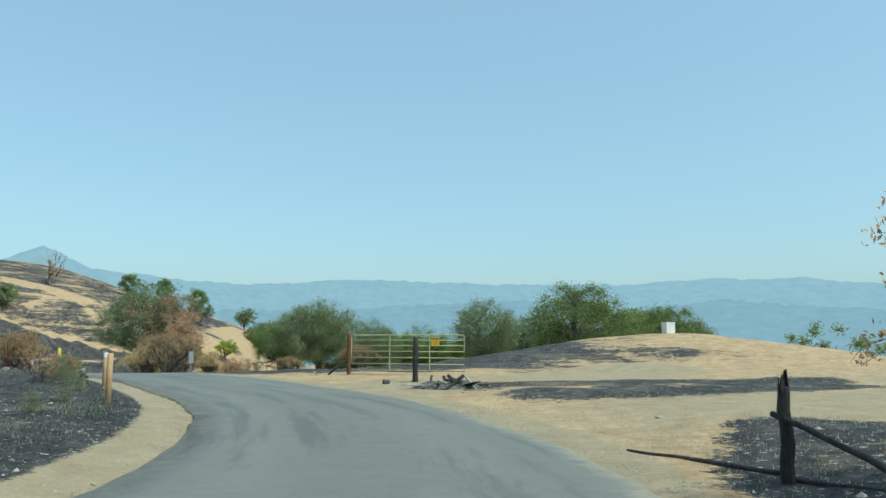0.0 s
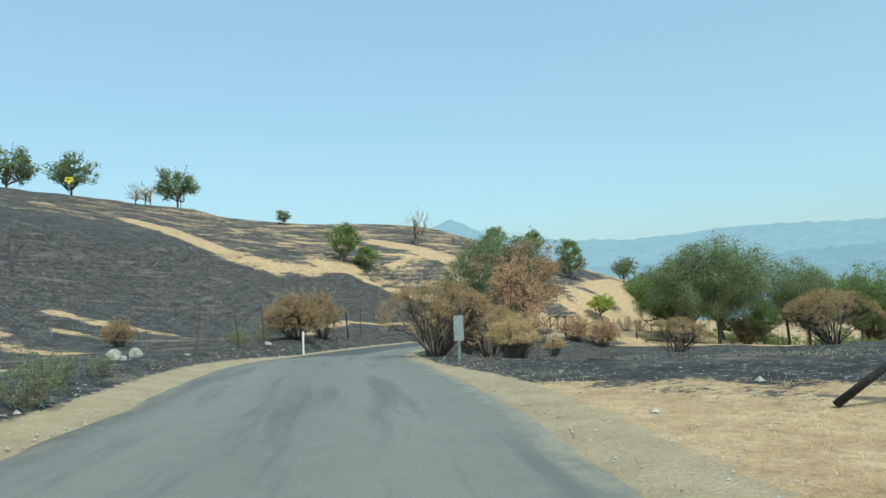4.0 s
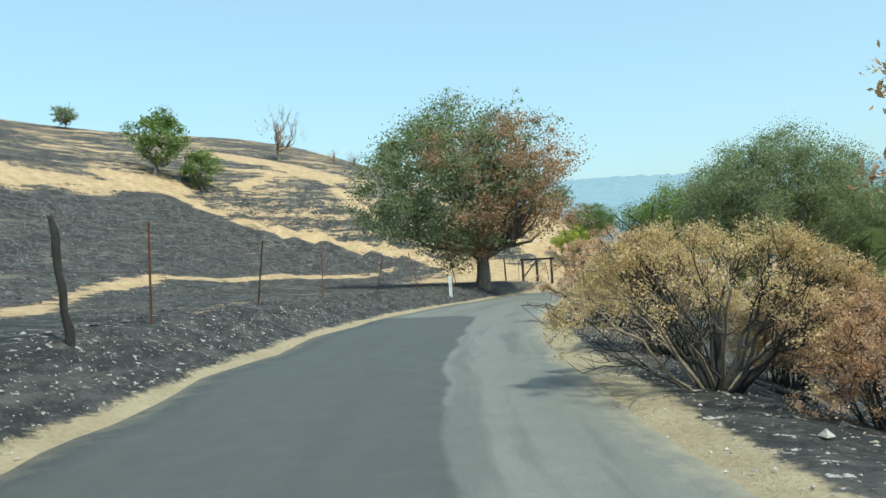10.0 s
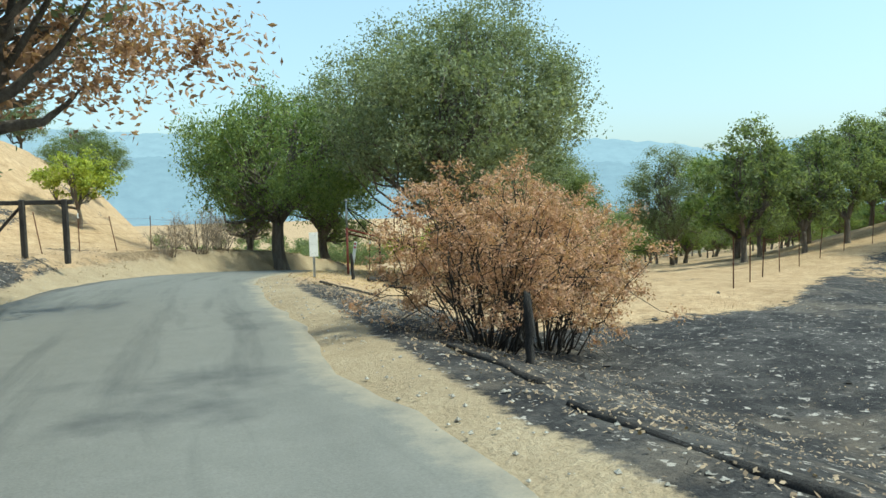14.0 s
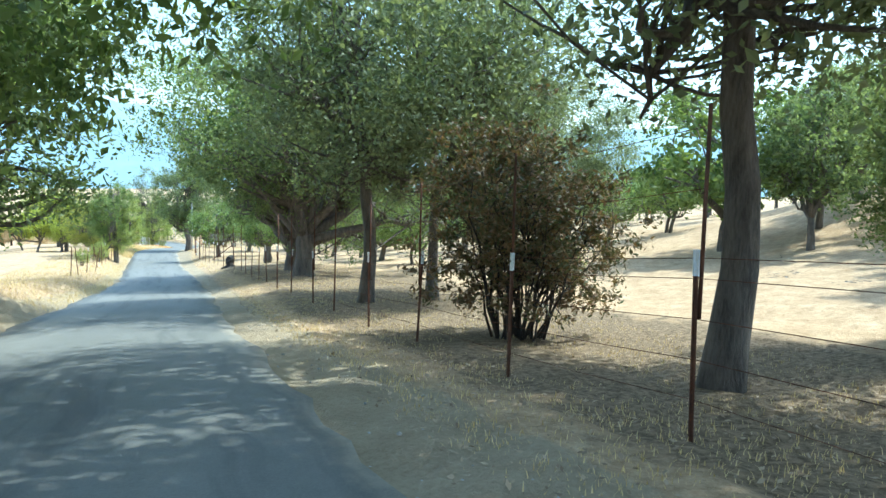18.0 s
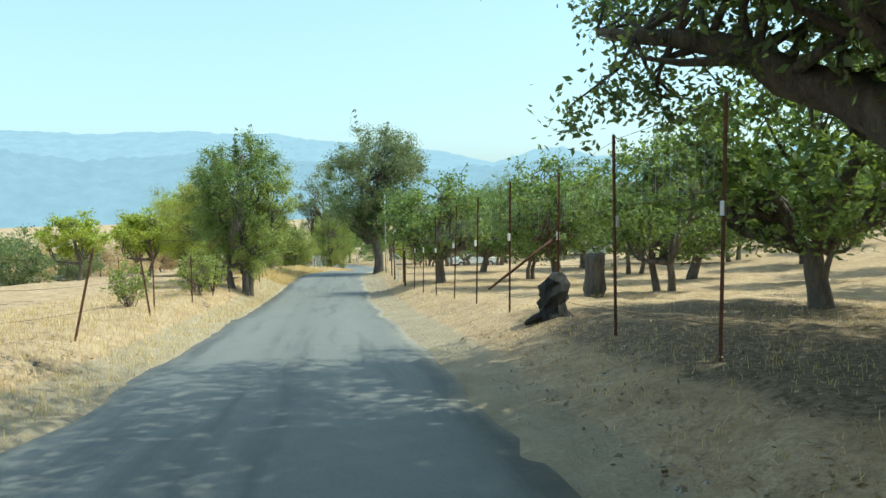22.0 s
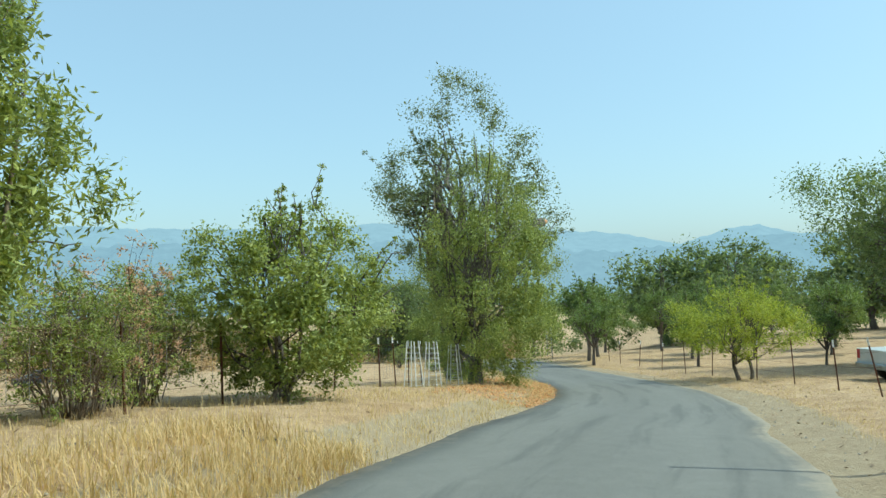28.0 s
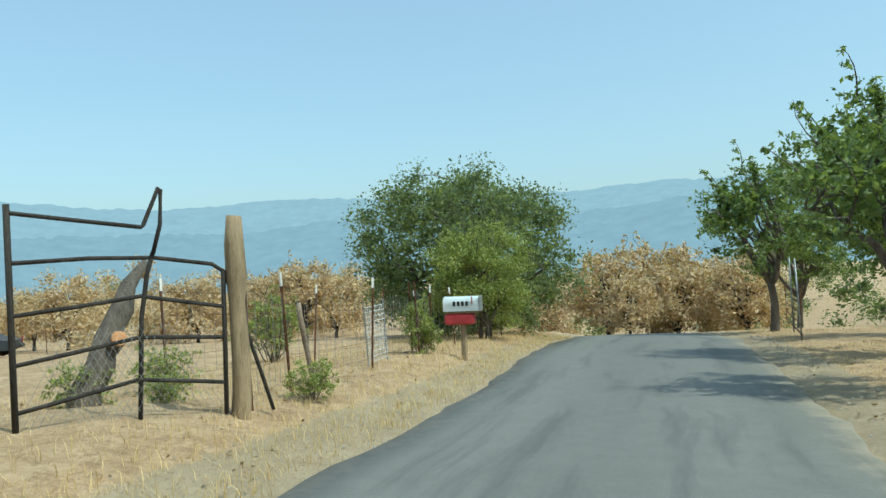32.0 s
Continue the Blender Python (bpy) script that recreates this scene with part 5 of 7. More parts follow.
for kind, make, x, y, s, label in (("fan", mk_fan, -15.5, 40.5, 0.93, FAN), ("gold", mk_gold, -13.1, 40.4, 0.5, GOLD), ("gold", mk_gold, -13.9, 42.8, 0.6, GOLD), ("gold", mk_gold, -18.8, 46.6, 0.9, GOLD), ("fan", mk_fan, -16.8, 46.6, 0.85, FAN), ("gold", mk_gold, -20.0, 48.2, 0.85, GOLD), ("gold", mk_gold, -21.6, 53.6, 0.6, GOLD),
                                  ("tall_rust", mk_tall_rust, -21.24, 58.5, 1.15, "slender sapling with curled rust-brown leaves"),
                                  ("gold_fan", mk_gold_fan, -24.7, 58.3, 0.82, "half-bare bush with gold and rust leaves"), ("rust", mk_rust, -23.4, 57.6, 0.6, RUSTY), ("gold", mk_gold, -25.2, 61.7, 0.78, GOLD), ("brown_low", mk_brown_low, -23.5, 63.4, 0.95, RUSTY), ("rust", mk_rust, -26.7, 67.3, 0.98, RUSTY), ("gold", mk_gold, -22.5, 67.0, 0.6, GOLD),
                                  ("bare_bush", mk_bare_bush, -27.3, 76.2, 1.0, "burnt shrub with few curled brown leaves"), ("rust", mk_rust, -27.3, 84.2, 1.05, RUSTY), ("rust", mk_rust, -25.4, 86.0, 1.2, RUSTY),
                                  
                                  ("brown_low", mk_brown_low, -36.5, 45.0, 0.7, RUSTY)):
    plant(kind, make, x, y, s, label=label, category="bush", group="scorched bushes", tall=1.28 if kind == "tall_rust" else 1.0)
for kind, make, x, y, s, label in (("fan", mk_fan, -10.8, 49.8, 0.62, FAN), ("fan", mk_fan, -5.5, 46.5, 0.7, FAN), ("brown_low", mk_brown_low, -13.2, 25.2, 0.42, "half-burnt weedy shrub at the bend"), ("bare_bush", mk_bare_bush, -12.6, 22.6, 0.42, "half-burnt weedy shrub at the bend"),
                                  ("tall_rust", mk_tall_rust, 5.6, 6.6, 0.75, "slender sapling with curled rust-brown leaves"), ("brown_low", mk_brown_low, 7.5, 54.5, 0.6, RUSTY), ("scrub", mk_scrub, 15.5, 182.0, 1.15, "tangled olive and brown shrub at the roadside"), ("scrub", mk_scrub, 17.5, 187.0, 1.1, "tangled olive and brown shrub at the roadside"), ("scrub", mk_scrub, 20.6, 187.6, 0.95, "tangled olive and brown shrub at the roadside"), ("scrub", mk_scrub, 21.6, 190.2, 1.1, "tangled olive and brown shrub at the roadside"), ("bare_bush", mk_bare_bush, 21.0, 188.6, 0.9, "dry twiggy shrub at the roadside")):
    plant(kind, make, x, y, s, label=label, category="bush", group="scorched bushes", tall=1.28 if kind == "tall_rust" else 1.0)
for x, y, s in ((-12.2, 23.2, 0.36), (-11.4, 22.3, 0.3), (-13.7, 26.0, 0.6), (-14.2, 27.9, 0.5), (-12.9, 24.2, 0.55), (-13.3, 25.0, 0.5), (-16.2, 29.6, 0.34), (-9.6, 19.2, 0.3), (-8.6, 16.6, 0.26), (-8.0, 14.2, 0.28), (-17.2, 31.0, 0.3), (-30.3, 47.0, 0.5), (-30.1, 48.2, 0.42), (-30.8, 49.4, 0.5), (-29.3, 46.0, 0.36), (-31.6, 47.6, 0.45)):
    plant("weedy", lambda: burnt_bush("verge_weed", 18, 1.6, 2.4, GREY_LEAF, stems=24, twigs=5, count=1800, size=0.06, shell=0.3, low=0.03, bark=TWIG), x, y, s, label="low grey-green weed on blackened verge", category="weed", group="verge weeds")
plant("brown_low", mk_brown_low, -30.4, 50.9, 1.4, label="broad brown scorched bush beside the wire fence", category="bush", group="scorched bushes", tall=0.86)
plant("brown_low", mk_brown_low, -31.1, 53.9, 1.0, label="upright brown scorched bush beside the wire fence", category="bush", group="scorched bushes", tall=1.3)
for x, y, s in ((-29.4, 106.6, 1.0), (-28.3, 109.0, 0.9), (-30.6, 104.6, 0.7)):
    plant("dead_brush", mk_dead_brush, x, y, s, label="tangle of bare grey dead branches on the bank", category="brush", group="dead brush on the bank")
plant("wine", lambda: burnt_bush("dark_bush", 14, 3.0, 3.0, WINE_LEAF, stems=50, twigs=9, count=15000, size=0.075, shell=0.4, low=0.12), -16.5, 109.6, 1.2, label="dense dark green and wine-red bush inside the fence", category="bush")
plant("shrub", lambda: burnt_bush("field_shrub", 15, 1.7, 1.7, OLIVE_LEAF, stems=24, twigs=6, count=1800, size=0.08, shell=0.4, low=0.15, bark=BARK), -4.2, 115.0, label="small olive-green shrub in dry field", category="bush")
for x, y, s in ((2.2, 156.4, 0.8), (-2.4, 150.4, 0.7), (1.0, 154.6, 0.95), (38.6, 218.4, 0.9), (12.9, 175, 0.8)):
    plant("shrub", None, x, y, s, label="small olive-green shrub in dry grass by the fence", category="bush")

# ---- fences ----
def post_mesh(h, tip, mat):
    """A steel T-post: flange, web and studs."""
    s = Shape()
    s.box(0, 0, h / 2 - 0.2, 0.036, 0.006, h + 0.4).box(0, 0.016, h / 2 - 0.2, 0.006, 0.03, h + 0.4)
    for k in range(int(h / 0.12)):
        s.box(0, -0.006, 0.12 + k * 0.12, 0.018, 0.008, 0.02)
    return s.mesh("post", mat)


def tip_mesh(h):
    return Shape().box(0, 0, h - 0.09, 0.042, 0.012, 0.19).box(0, 0.018, h - 0.09, 0.012, 0.036, 0.19).mesh("painted_tip", WHITE)


POST = {h: (post_mesh(h, True, RUST), tip_mesh(h)) for h in (1.4, 1.65, 2.5)}


def wire(points, heights, sag, name, parent, r=0.0035, mat=None):
    """Strands from post to post, each a part of its own."""
    for h in heights:
        line = [np.array(points[0]) + np.array([0, 0, h])]
        for a, b in zip(points[:-1], points[1:]):
            a, b = np.array(a) + np.array([0, 0, h]), np.array(b) + np.array([0, 0, h])
            line += [(a + b) / 2 - np.array([0, 0, sag]), b]
        child(name, Shape().bar(line, r, 3).mesh(name, mat or RUST), parent)


def wire_fence(places, h, label, heights, lean=3.0, tips=0.5, seed=0, net=False, group="", wires=True):
    rng = np.random.default_rng(seed)
    x0, y0 = places[0]
    z0 = on(x0, y0)
    root = new("wire_fence")
    root.matrix_world = Matrix.Translation((x0, y0, z0))
    tagged(root, label, "fence", group)
    rel = []
    for i, (x, y) in enumerate(places):
        z = on(x, y) - z0
        rel.append((x - x0, y - y0, z))
        m = Matrix.Translation(rel[-1]) @ Euler((radians(rng.normal() * lean), radians(rng.normal() * lean), rng.random() * 6.3)).to_matrix().to_4x4()
        p = child("post", POST[h][0], root, at=m)
        if rng.random() < tips:
            child("painted_tip", POST[h][1], p, "white painted tip")
    if wires:
        wire(rel, heights, 0.015, "wire", root)
    if net:
        s = Shape()
        for a, b in zip(rel[:-1], rel[1:]):
            a, b = np.array(a), np.array(b)
            n = max(2, int(np.linalg.norm(b - a) / 0.3))
            for k in range(n):
                p = a + (b - a) * k / n
                s.bar([p + np.array([0, 0, heights[0]]), p + np.array([0, 0, heights[-1] - 0.1])], 0.0028, 3)
        child("netting", s.mesh("netting", GALV), root)
    return root


wire_fence(aside(40.5, 86, -4.9, 4.6, 0.12, 1), 1.65, "rusty leaning steel posts with slack burnt wire", (0.4, 0.8, 1.2, 1.5), 7, 0.25, 1)
wire_fence(aside(18, 38, -10.8, 3.4, 0.5, 2), 1.65, "rusty leaning steel posts with slack burnt wire", (0.4, 0.8, 1.2, 1.5), 5, 0.5, 2)
wire_fence([(-34.6, 103.4), (-33.6, 105.2), (-32.4, 106.4), (-31.2, 107.8), (-30.2, 109.2), (-29.2, 110.8), (-28.4, 112.6)], 1.4, "short rusty posts with wire below pale slope", (0.35, 0.7, 1.05, 1.3), 3, 0.2, 3)
wire_fence([(-52, 101), (-47, 103), (-42, 104), (-37, 104.2)], 1.4, "short rusty posts with wire below pale slope", (0.5, 1.0), 3, 0.2, 4)
FIELD_POSTS = [(-23.43, 102.73), (-21.55, 105.3), (-20.15, 107.68), (-18.36, 110.3), (-16.75, 112.7), (-15.27, 115.03), (-13.6, 117.4), (-12.1, 119.9), (-10.5, 122.3), (-8.8, 124.8), (-7.0, 127.4), (-5.33, 129.9), (-3.61, 132.4)]
field_fence = wire_fence(FIELD_POSTS, 1.4, "steel posts with white tips and field wire", (0.3, 0.6, 0.9, 1.2, 1.35), 2, 1.0, 5)
for fx, fy in FIELD_POSTS[1:9]:
    top = Vector((fx, fy, on(fx, fy))) - field_fence.matrix_world.translation
    child("extension", Shape().bar([(top.x + 0.03, top.y, top.z + 0.9), (top.x + 0.06, top.y + 0.02, top.z + 2.45)], 0.016, 6).mesh("extension", RUST, True), field_fence, "thin rod lengthening the post")
wire([(fx + 0.05 - FIELD_POSTS[0][0], fy - FIELD_POSTS[0][1], on(fx, fy) - on(*FIELD_POSTS[0])) for fx, fy in FIELD_POSTS[1:9]], (1.85, 2.3), 0.02, "wire", field_fence)
wire_fence([(-22.05, 101.1), (-20.9, 100.2), (-19.6, 99.2), (-17.5, 97.6)], 1.65, "steel posts with white tips and field wire", (0.3, 0.6, 0.9, 1.2, 1.5), 2, 0.3, 25)
DEER_POSTS = [(-1.6, 135.27), (-0.52, 137.24), (1.5, 139.9), (2.11, 141.65), (3.51, 144.09), (5.27, 146.85), (6.6, 149.2)]
deer_fence = wire_fence(DEER_POSTS, 2.5, "tall deer fence of dark steel posts and wire", (0.3, 0.9, 1.6, 2.1, 2.45), 1, 0.0, 7)
strands = Shape()
for (ax, ay), (bx_, by_) in zip(DEER_POSTS[:-1], DEER_POSTS[1:]):
    n = int(math.dist((ax, ay), (bx_, by_)) / 0.16)
    for k in range(n):
        x, y = ax + (bx_ - ax) * k / n, ay + (by_ - ay) * k / n
        z = on(ax, ay) + (on(bx_, by_) - on(ax, ay)) * k / n - on(*DEER_POSTS[0])
        strands.bar([(x - DEER_POSTS[0][0], y - DEER_POSTS[0][1], z + 1.6), (x - DEER_POSTS[0][0], y - DEER_POSTS[0][1], z + 2.1)], 0.0022, 3)
child("netting", strands.mesh("netting", GALV), deer_fence)
for fx, fy in DEER_POSTS:
    p0 = Vector((fx, fy, on(fx, fy))) - deer_fence.matrix_world.translation
    child("painted_band", Shape().box(p0.x, p0.y, p0.z + 1.42, 0.042, 0.042, 0.14).mesh("painted_band", WHITE), deer_fence, "white painted band")
wire_fence([(7.9, 151.45), (9.6, 154.1), (11.0, 156.5)], 1.65, "steel posts with white tips and field wire", (0.3, 0.6, 0.9, 1.2, 1.5), 2, 0.9, 8)
wire_fence([(-9.9, 137.2), (-8.3, 139.6), (-6.8, 141.6), (-5.3, 143.5), (-2.7, 148.0), (-2.1, 149.5), (-0.2, 152.0), (1.6, 154.8), (3.4, 157.5), (5.2, 160.2), (7.0, 163.0), (7.7, 164.3), (8.6, 165.5), (10.1, 168.2), (11.8, 171.2), (13.6, 174.0)], 1.4, "leaning steel posts along the dry verge", (0.4, 0.8, 1.2), 5, 0.5, 9)
wire_fence(aside(174, 196, -7.3, 2.6, 0.2, 10), 1.4, "steel posts with white tips round the yard", (0.3, 0.6, 0.9, 1.2), 2, 0.85, 10, net=True)
wire_fence([(17.6, 184.4), (9, 190), (0, 196), (-10, 201)], 1.65, "grey wire mesh fence across the field", (0.1, 0.6, 1.1, 1.6), 1, 0.8, 11, net=True)
wire_fence([(-12, 168), (-4, 176), (4, 184), (9, 190)], 1.65, "grey wire mesh fence across the field", (0.1, 0.6, 1.1, 1.6), 1, 0.8, 12, net=True)
wire_fence(aside(189.5, 219, 4.35, 3.4, 0.15, 13), 1.4, "thin steel posts along the lower orchard", (0.35, 0.7, 1.05, 1.3), 3, 0.6, 13)
wire_fence(aside(216.2, 227, -6.3, 2.6, 0.2, 14), 1.65, "steel posts and netting behind the mailbox", (0.3, 0.7, 1.1, 1.5), 3, 0.8, 14, net=True)
wire_fence([(10, 240), (22, 243), (34, 243), (44, 240)], 1.4, "low far field fence with white-tipped posts", (0.5, 1.0, 1.3), 1, 0.9, 15)
wire_fence([(-16.6, 91.0), (-14.2, 92.8), (-11.8, 94.6), (-9.4, 96.1), (-6.8, 97.5), (-4.0, 98.9), (-1.0, 100.1), (2.0, 100.9), (5.4, 101.3), (9.0, 101.5)], 1.4, "thin field fence across straw-coloured slope", (0.5, 1.0, 1.3), 2, 0.2, 16)


# ---- the farm gate at the turnout ----
def pipe_gate(length, h, rails, uprights, mat, brace=False):
    """Frame tubes and rails of a field gate, along +x from the hinge."""
    parts = []
    r = 0.10
    t = [(0, 0, 0.18), (0, 0, h - r)] + [(r - r * math.cos(a), 0, h - r + r * math.sin(a)) for a in np.linspace(0.3, 1.57, 4)] + [(length - r + r * math.sin(a), 0, h - r + r * math.cos(a)) for a in np.linspace(0, 1.57, 4)] + [(length, 0, 0.18), (0, 0, 0.18)]
    parts.append(("frame", Shape().bar(t, 0.024, 7).mesh("frame", mat, True)))
    for z in rails:
        parts.append(("rail", Shape().bar([(0.02, 0, z), (length - 0.02, 0, z)], 0.019, 6).mesh("rail", mat, True)))
    for x in uprights:
        parts.append(("upright", Shape().box(x, -0.026, (h + 0.18) / 2, 0.05, 0.008, h - 0.2).mesh("upright", mat)))
    return parts


def facing(ax, ay, bx, by):
    return math.degrees(math.atan2(by - ay, bx - ax))


GA, GB = (-3.95, 31.0), (0.85, 29.7)
gate = thing("farm_gate", *GA, turn=facing(*GA, *GB), label="closed tubular metal farm gate, faded green paint", category="gate")
for nm, me in pipe_gate(math.dist(GA, GB), 1.66, (0.46, 0.72, 0.98, 1.22, 1.45), (1.75, 3.5), GATE_GREEN):
    child(nm, me, gate)
sign = child("notice_board", Shape().box(3.75, -0.045, 1.38, 0.34, 0.006, 0.34, chamfer=0.002).mesh("notice_board", ORANGE), gate, "orange notice board reading POSTED")


def lettering(text, size, at, parent, mat, name="lettering", bold=0.004):
    cu = bpy.data.curves.new(name, "FONT")
    cu.body, cu.size, cu.extrude, cu.offset, cu.align_x, cu.align_y = text, size, 0.0012, bold, "CENTER", "CENTER"
    tmp = bpy.data.objects.new(name, cu)
    me = bpy.data.meshes.new_from_object(tmp)
    me.materials.clear()
    me.materials.append(mat)
    bpy.data.objects.remove(tmp)
    return child(name, me, parent, at=at)


lettering("POSTED", 0.085, Matrix.Translation((3.75, -0.050, 1.49)) @ Euler((radians(90), 0, 0)).to_matrix().to_4x4(), sign, BLACK)
bars = Shape()
for k in range(4):
    bars.box(3.75, -0.0497, 1.41 - k * 0.045, 0.24 - 0.03 * (k % 2), 0.003, 0.012)
child("dark_bars", bars.mesh("dark_bars", BLACK), sign, "thin black bars")


def timber_post(name, h, w, mat, label, x, y, turn=0, lean=(0, 0), seed=0, ragged=0.0, taper=0.9, category="post", group=""):
    """A round timber post with an uneven side and a worn top."""
    rng = np.random.default_rng(seed)
    n, sides = 9, 10
    z = np.linspace(-0.35, h, n)
    s = Shape()
    rad = w / 2 * np.linspace(1, taper, n) * (1 + 0.07 * rng.normal(size=n))
    pts = np.stack([0.012 * rng.normal(size=n), 0.012 * rng.normal(size=n), z], 1)
    v, q, _ = tube(pts, rad, sides, cap=False)
    v = v + rng.normal(size=v.shape) * w * 0.02
    if ragged:
        v[-sides:, 2] += ragged * (rng.random(sides) - 0.6)
        v[-sides:, :2] *= 0.75
    s.add(v, np.vstack([q, [[(n - 1) * sides + j for j in (0, k, k + 1, k + 2)] for k in (1, 3, 5, 7)]]))
    ob = new(name, s.mesh(name, mat, True))
    ob.matrix_world = Matrix.Translation((x, y, on(x, y))) @ Euler((radians(lean[0]), radians(lean[1]), radians(turn))).to_matrix().to_4x4()
    return tagged(ob, label, category, group)


timber_post("gate_post", 1.74, 0.17, RUST, "rust-brown round gate post at the hinges", -4.06, 31.03, seed=1)
timber_post("gate_post", 1.58, 0.22, CHAR, "charred black gate post standing before the gate", -1.0, 26.2, seed=2, ragged=0.08)
b = thing("brace_timber", -4.66, 30.95, label="charred prop leaning on the gate post", category="timber")
child("beam", Shape().bar([(0.5, 0.05, 0.62), (0.1, 0, 0.3), (-0.25, 0, 0.0)], [0.04, 0.042, 0.045], 7).mesh("beam", CHAR, True), b)


def log(x, y, length, w, turn, mat, label, tilt=0.0, lift=0.0, seed=0, name="log", category="log", group=""):
    rng = np.random.default_rng(seed)
    n = 7
    t = np.linspace(-0.5, 0.5, n)
    pts = np.stack([t * length, 0.03 * length * rng.normal(size=n) * 0.4, w * 0.42 + lift + t * length * math.sin(radians(tilt))], 1)
    s = Shape().bar(pts, w / 2 * (1 + 0.12 * rng.normal(size=n)) * np.linspace(1, 0.75, n), 8)
    c, sn = math.cos(radians(turn)), math.sin(radians(turn))
    fall = math.degrees(math.atan2(on(x + c * length / 2, y + sn * length / 2) - on(x - c * length / 2, y - sn * length / 2), length))
    ob = new(name, s.mesh(name, mat, True))
    ob.matrix_world = Matrix.Translation((x, y, on(x, y) - 0.02)) @ Matrix.Rotation(radians(turn), 4, "Z") @ Matrix.Rotation(radians(-fall), 4, "Y")
    return tagged(ob, label, category, group)


# heap of burnt rails and ash before the gate
rng = np.random.default_rng(12)
for k in range(14):
    log(0.3 + rng.normal() * 0.5, 23.4 + rng.normal() * 0.4, 0.5 + 0.9 * rng.random(), 0.045 + 0.06 * rng.random(), rng.random() * 180, (CHAR, BURNT_BARK, TWIG)[k % 3], "burnt broken rail in a heap", 5 * rng.normal(), 0.02 * k % 0.12, k, "burnt_rail", "timber", "heap of burnt rails")
for k in range(9):
    log(0.1 + rng.normal() * 0.3, 23.2 + rng.normal() * 0.25, 0.55 + 0.4 * rng.random(), 0.07 + 0.06 * rng.random(), rng.random() * 360, (CHAR, BURNT_BARK, CHAR, STONE)[k % 4], "burnt broken rail sticking up from a heap", -22 - 18 * rng.random(), 0.14, 80 + k, "burnt_rail", "timber", "heap of burnt rails")
for k, (x, y, turn, tilt) in enumerate(((0.75, 23.0, 120, 9), (1.5, 23.2, 155, 4), (-0.6, 23.3, 20, 3))):
    pl = thing("charred_plank", x, y, turn, label="charred flat plank lying on the ash heap", category="plank", group="heap of burnt rails")
    child("board", Shape().box(0, 0, 0.1, 1.5, 0.15, 0.04, (0, tilt, 0), 0.008).mesh("board", (CHAR, TIMBER, STONE)[k]), pl)
ash = thing("ash_heap", 0.3, 23.4, label="low heap of pale ash and black cinders", category="ash heap")
aa, rr = np.meshgrid(np.arange(18) * 2 * np.pi / 18, [1.05, 0.85, 0.6, 0.35, 0.12])
av = np.stack([rr * np.cos(aa) * 1.25, rr * np.sin(aa) * 0.8, np.interp(rr, [0.1, 0.6, 1.05], [0.2, 0.12, -0.05])], -1).reshape(-1, 3) + rng.normal(size=(90, 3)) * 0.025
aq = [[r * 18 + j, r * 18 + (j + 1) % 18, r * 18 + 18 + (j + 1) % 18, r * 18 + 18 + j] for r in range(4) for j in range(18)]
child("ash_mound", Shape().add(av, aq).mesh("ash_mound", two_tone("ash_and_cinder", (0.015, 0.014, 0.014), (0.24, 0.225, 0.21), 6, 0.95, fine=22, relief=1.0, depth=0.05)), ash)
log(1.8, 21.4, 2.6, 0.06, 150, CHAR, "burnt broken rail lying on ash", 0, 0, 31, "burnt_rail", "timber", "heap of burnt rails")
log(-2.0, 25.7, 0.26, 0.16, 20, DARK_STONE, "dark sooty stone on the turnout", 0, 0, 33, "stone", "stone")
# burnt post-and-rail at the start
timber_post("fence_post", 1.15, 0.15, CHAR, "burnt post, eaten away to a ragged top", 3.85, 8.1, seed=5, ragged=0.22, category="fence post", group="burnt rail fence")
timber_post("fence_post", 1.0, 0.14, CHAR, "burnt post, eaten away to a ragged top", 4.2, 5.6, seed=6, ragged=0.2, category="fence post", group="burnt rail fence")
log(4.05, 6.9, 2.7, 0.085, -80, CHAR, "charred fallen rail beside its post", -14, 0.4, 41, "fallen_rail", "timber", "burnt rail fence")
log(4.5, 7.2, 2.4, 0.07, -60, CHAR, "charred fallen rail on ashy ground", 0, 0.0, 42, "fallen_rail", "timber", "burnt rail fence")
log(3.4, 9.6, 2.6, 0.08, 120, CHAR, "charred fallen rail on ashy ground", 0, 0.0, 43, "fallen_rail", "timber", "burnt rail fence")
# charred logs and posts along the right verge
for k, (x, y, ln, w, a) in enumerate(((-21.0, 52.9, 2.6, 0.16, 118), (-21.8, 54.6, 3.0, 0.18, 112), (-24.2, 60.2, 2.2, 0.14, 125), (-25.3, 62.0, 2.8, 0.16, 115), (-26.3, 66.0, 2.4, 0.15, 100), (-27.8, 71.8, 2.6, 0.15, 112), (-28.2, 74.4, 2.4, 0.16, 105), (-28.4, 79.2, 3.0, 0.17, 96), (-28.3, 82.2, 2.6, 0.15, 90), (-23.9, 99.5, 4.4, 0.3, 57), (-24.3, 96.7, 1.4, 0.2, 118), (-12.2, 38.4, 1.5, 0.09, 160), (-11.6, 39.2, 1.2, 0.07, 140), (-11.0, 38.1, 1.0, 0.08, 15), (-10.2, 38.9, 1.4, 0.07, 20), (-9.4, 37.6, 1.3, 0.1, 170), (-12.8, 40.2, 1.1, 0.06, 100), (-10.6, 40.0, 0.9, 0.06, 60), (-27.0, 92.2, 1.8, 0.14, 150))):
    log(x, y, ln * 0.8, w * 0.58, a, CHAR if k % 3 else BURNT_BARK, "charred log lying on the burnt verge", 0, 0, 50 + k, group="charred logs")
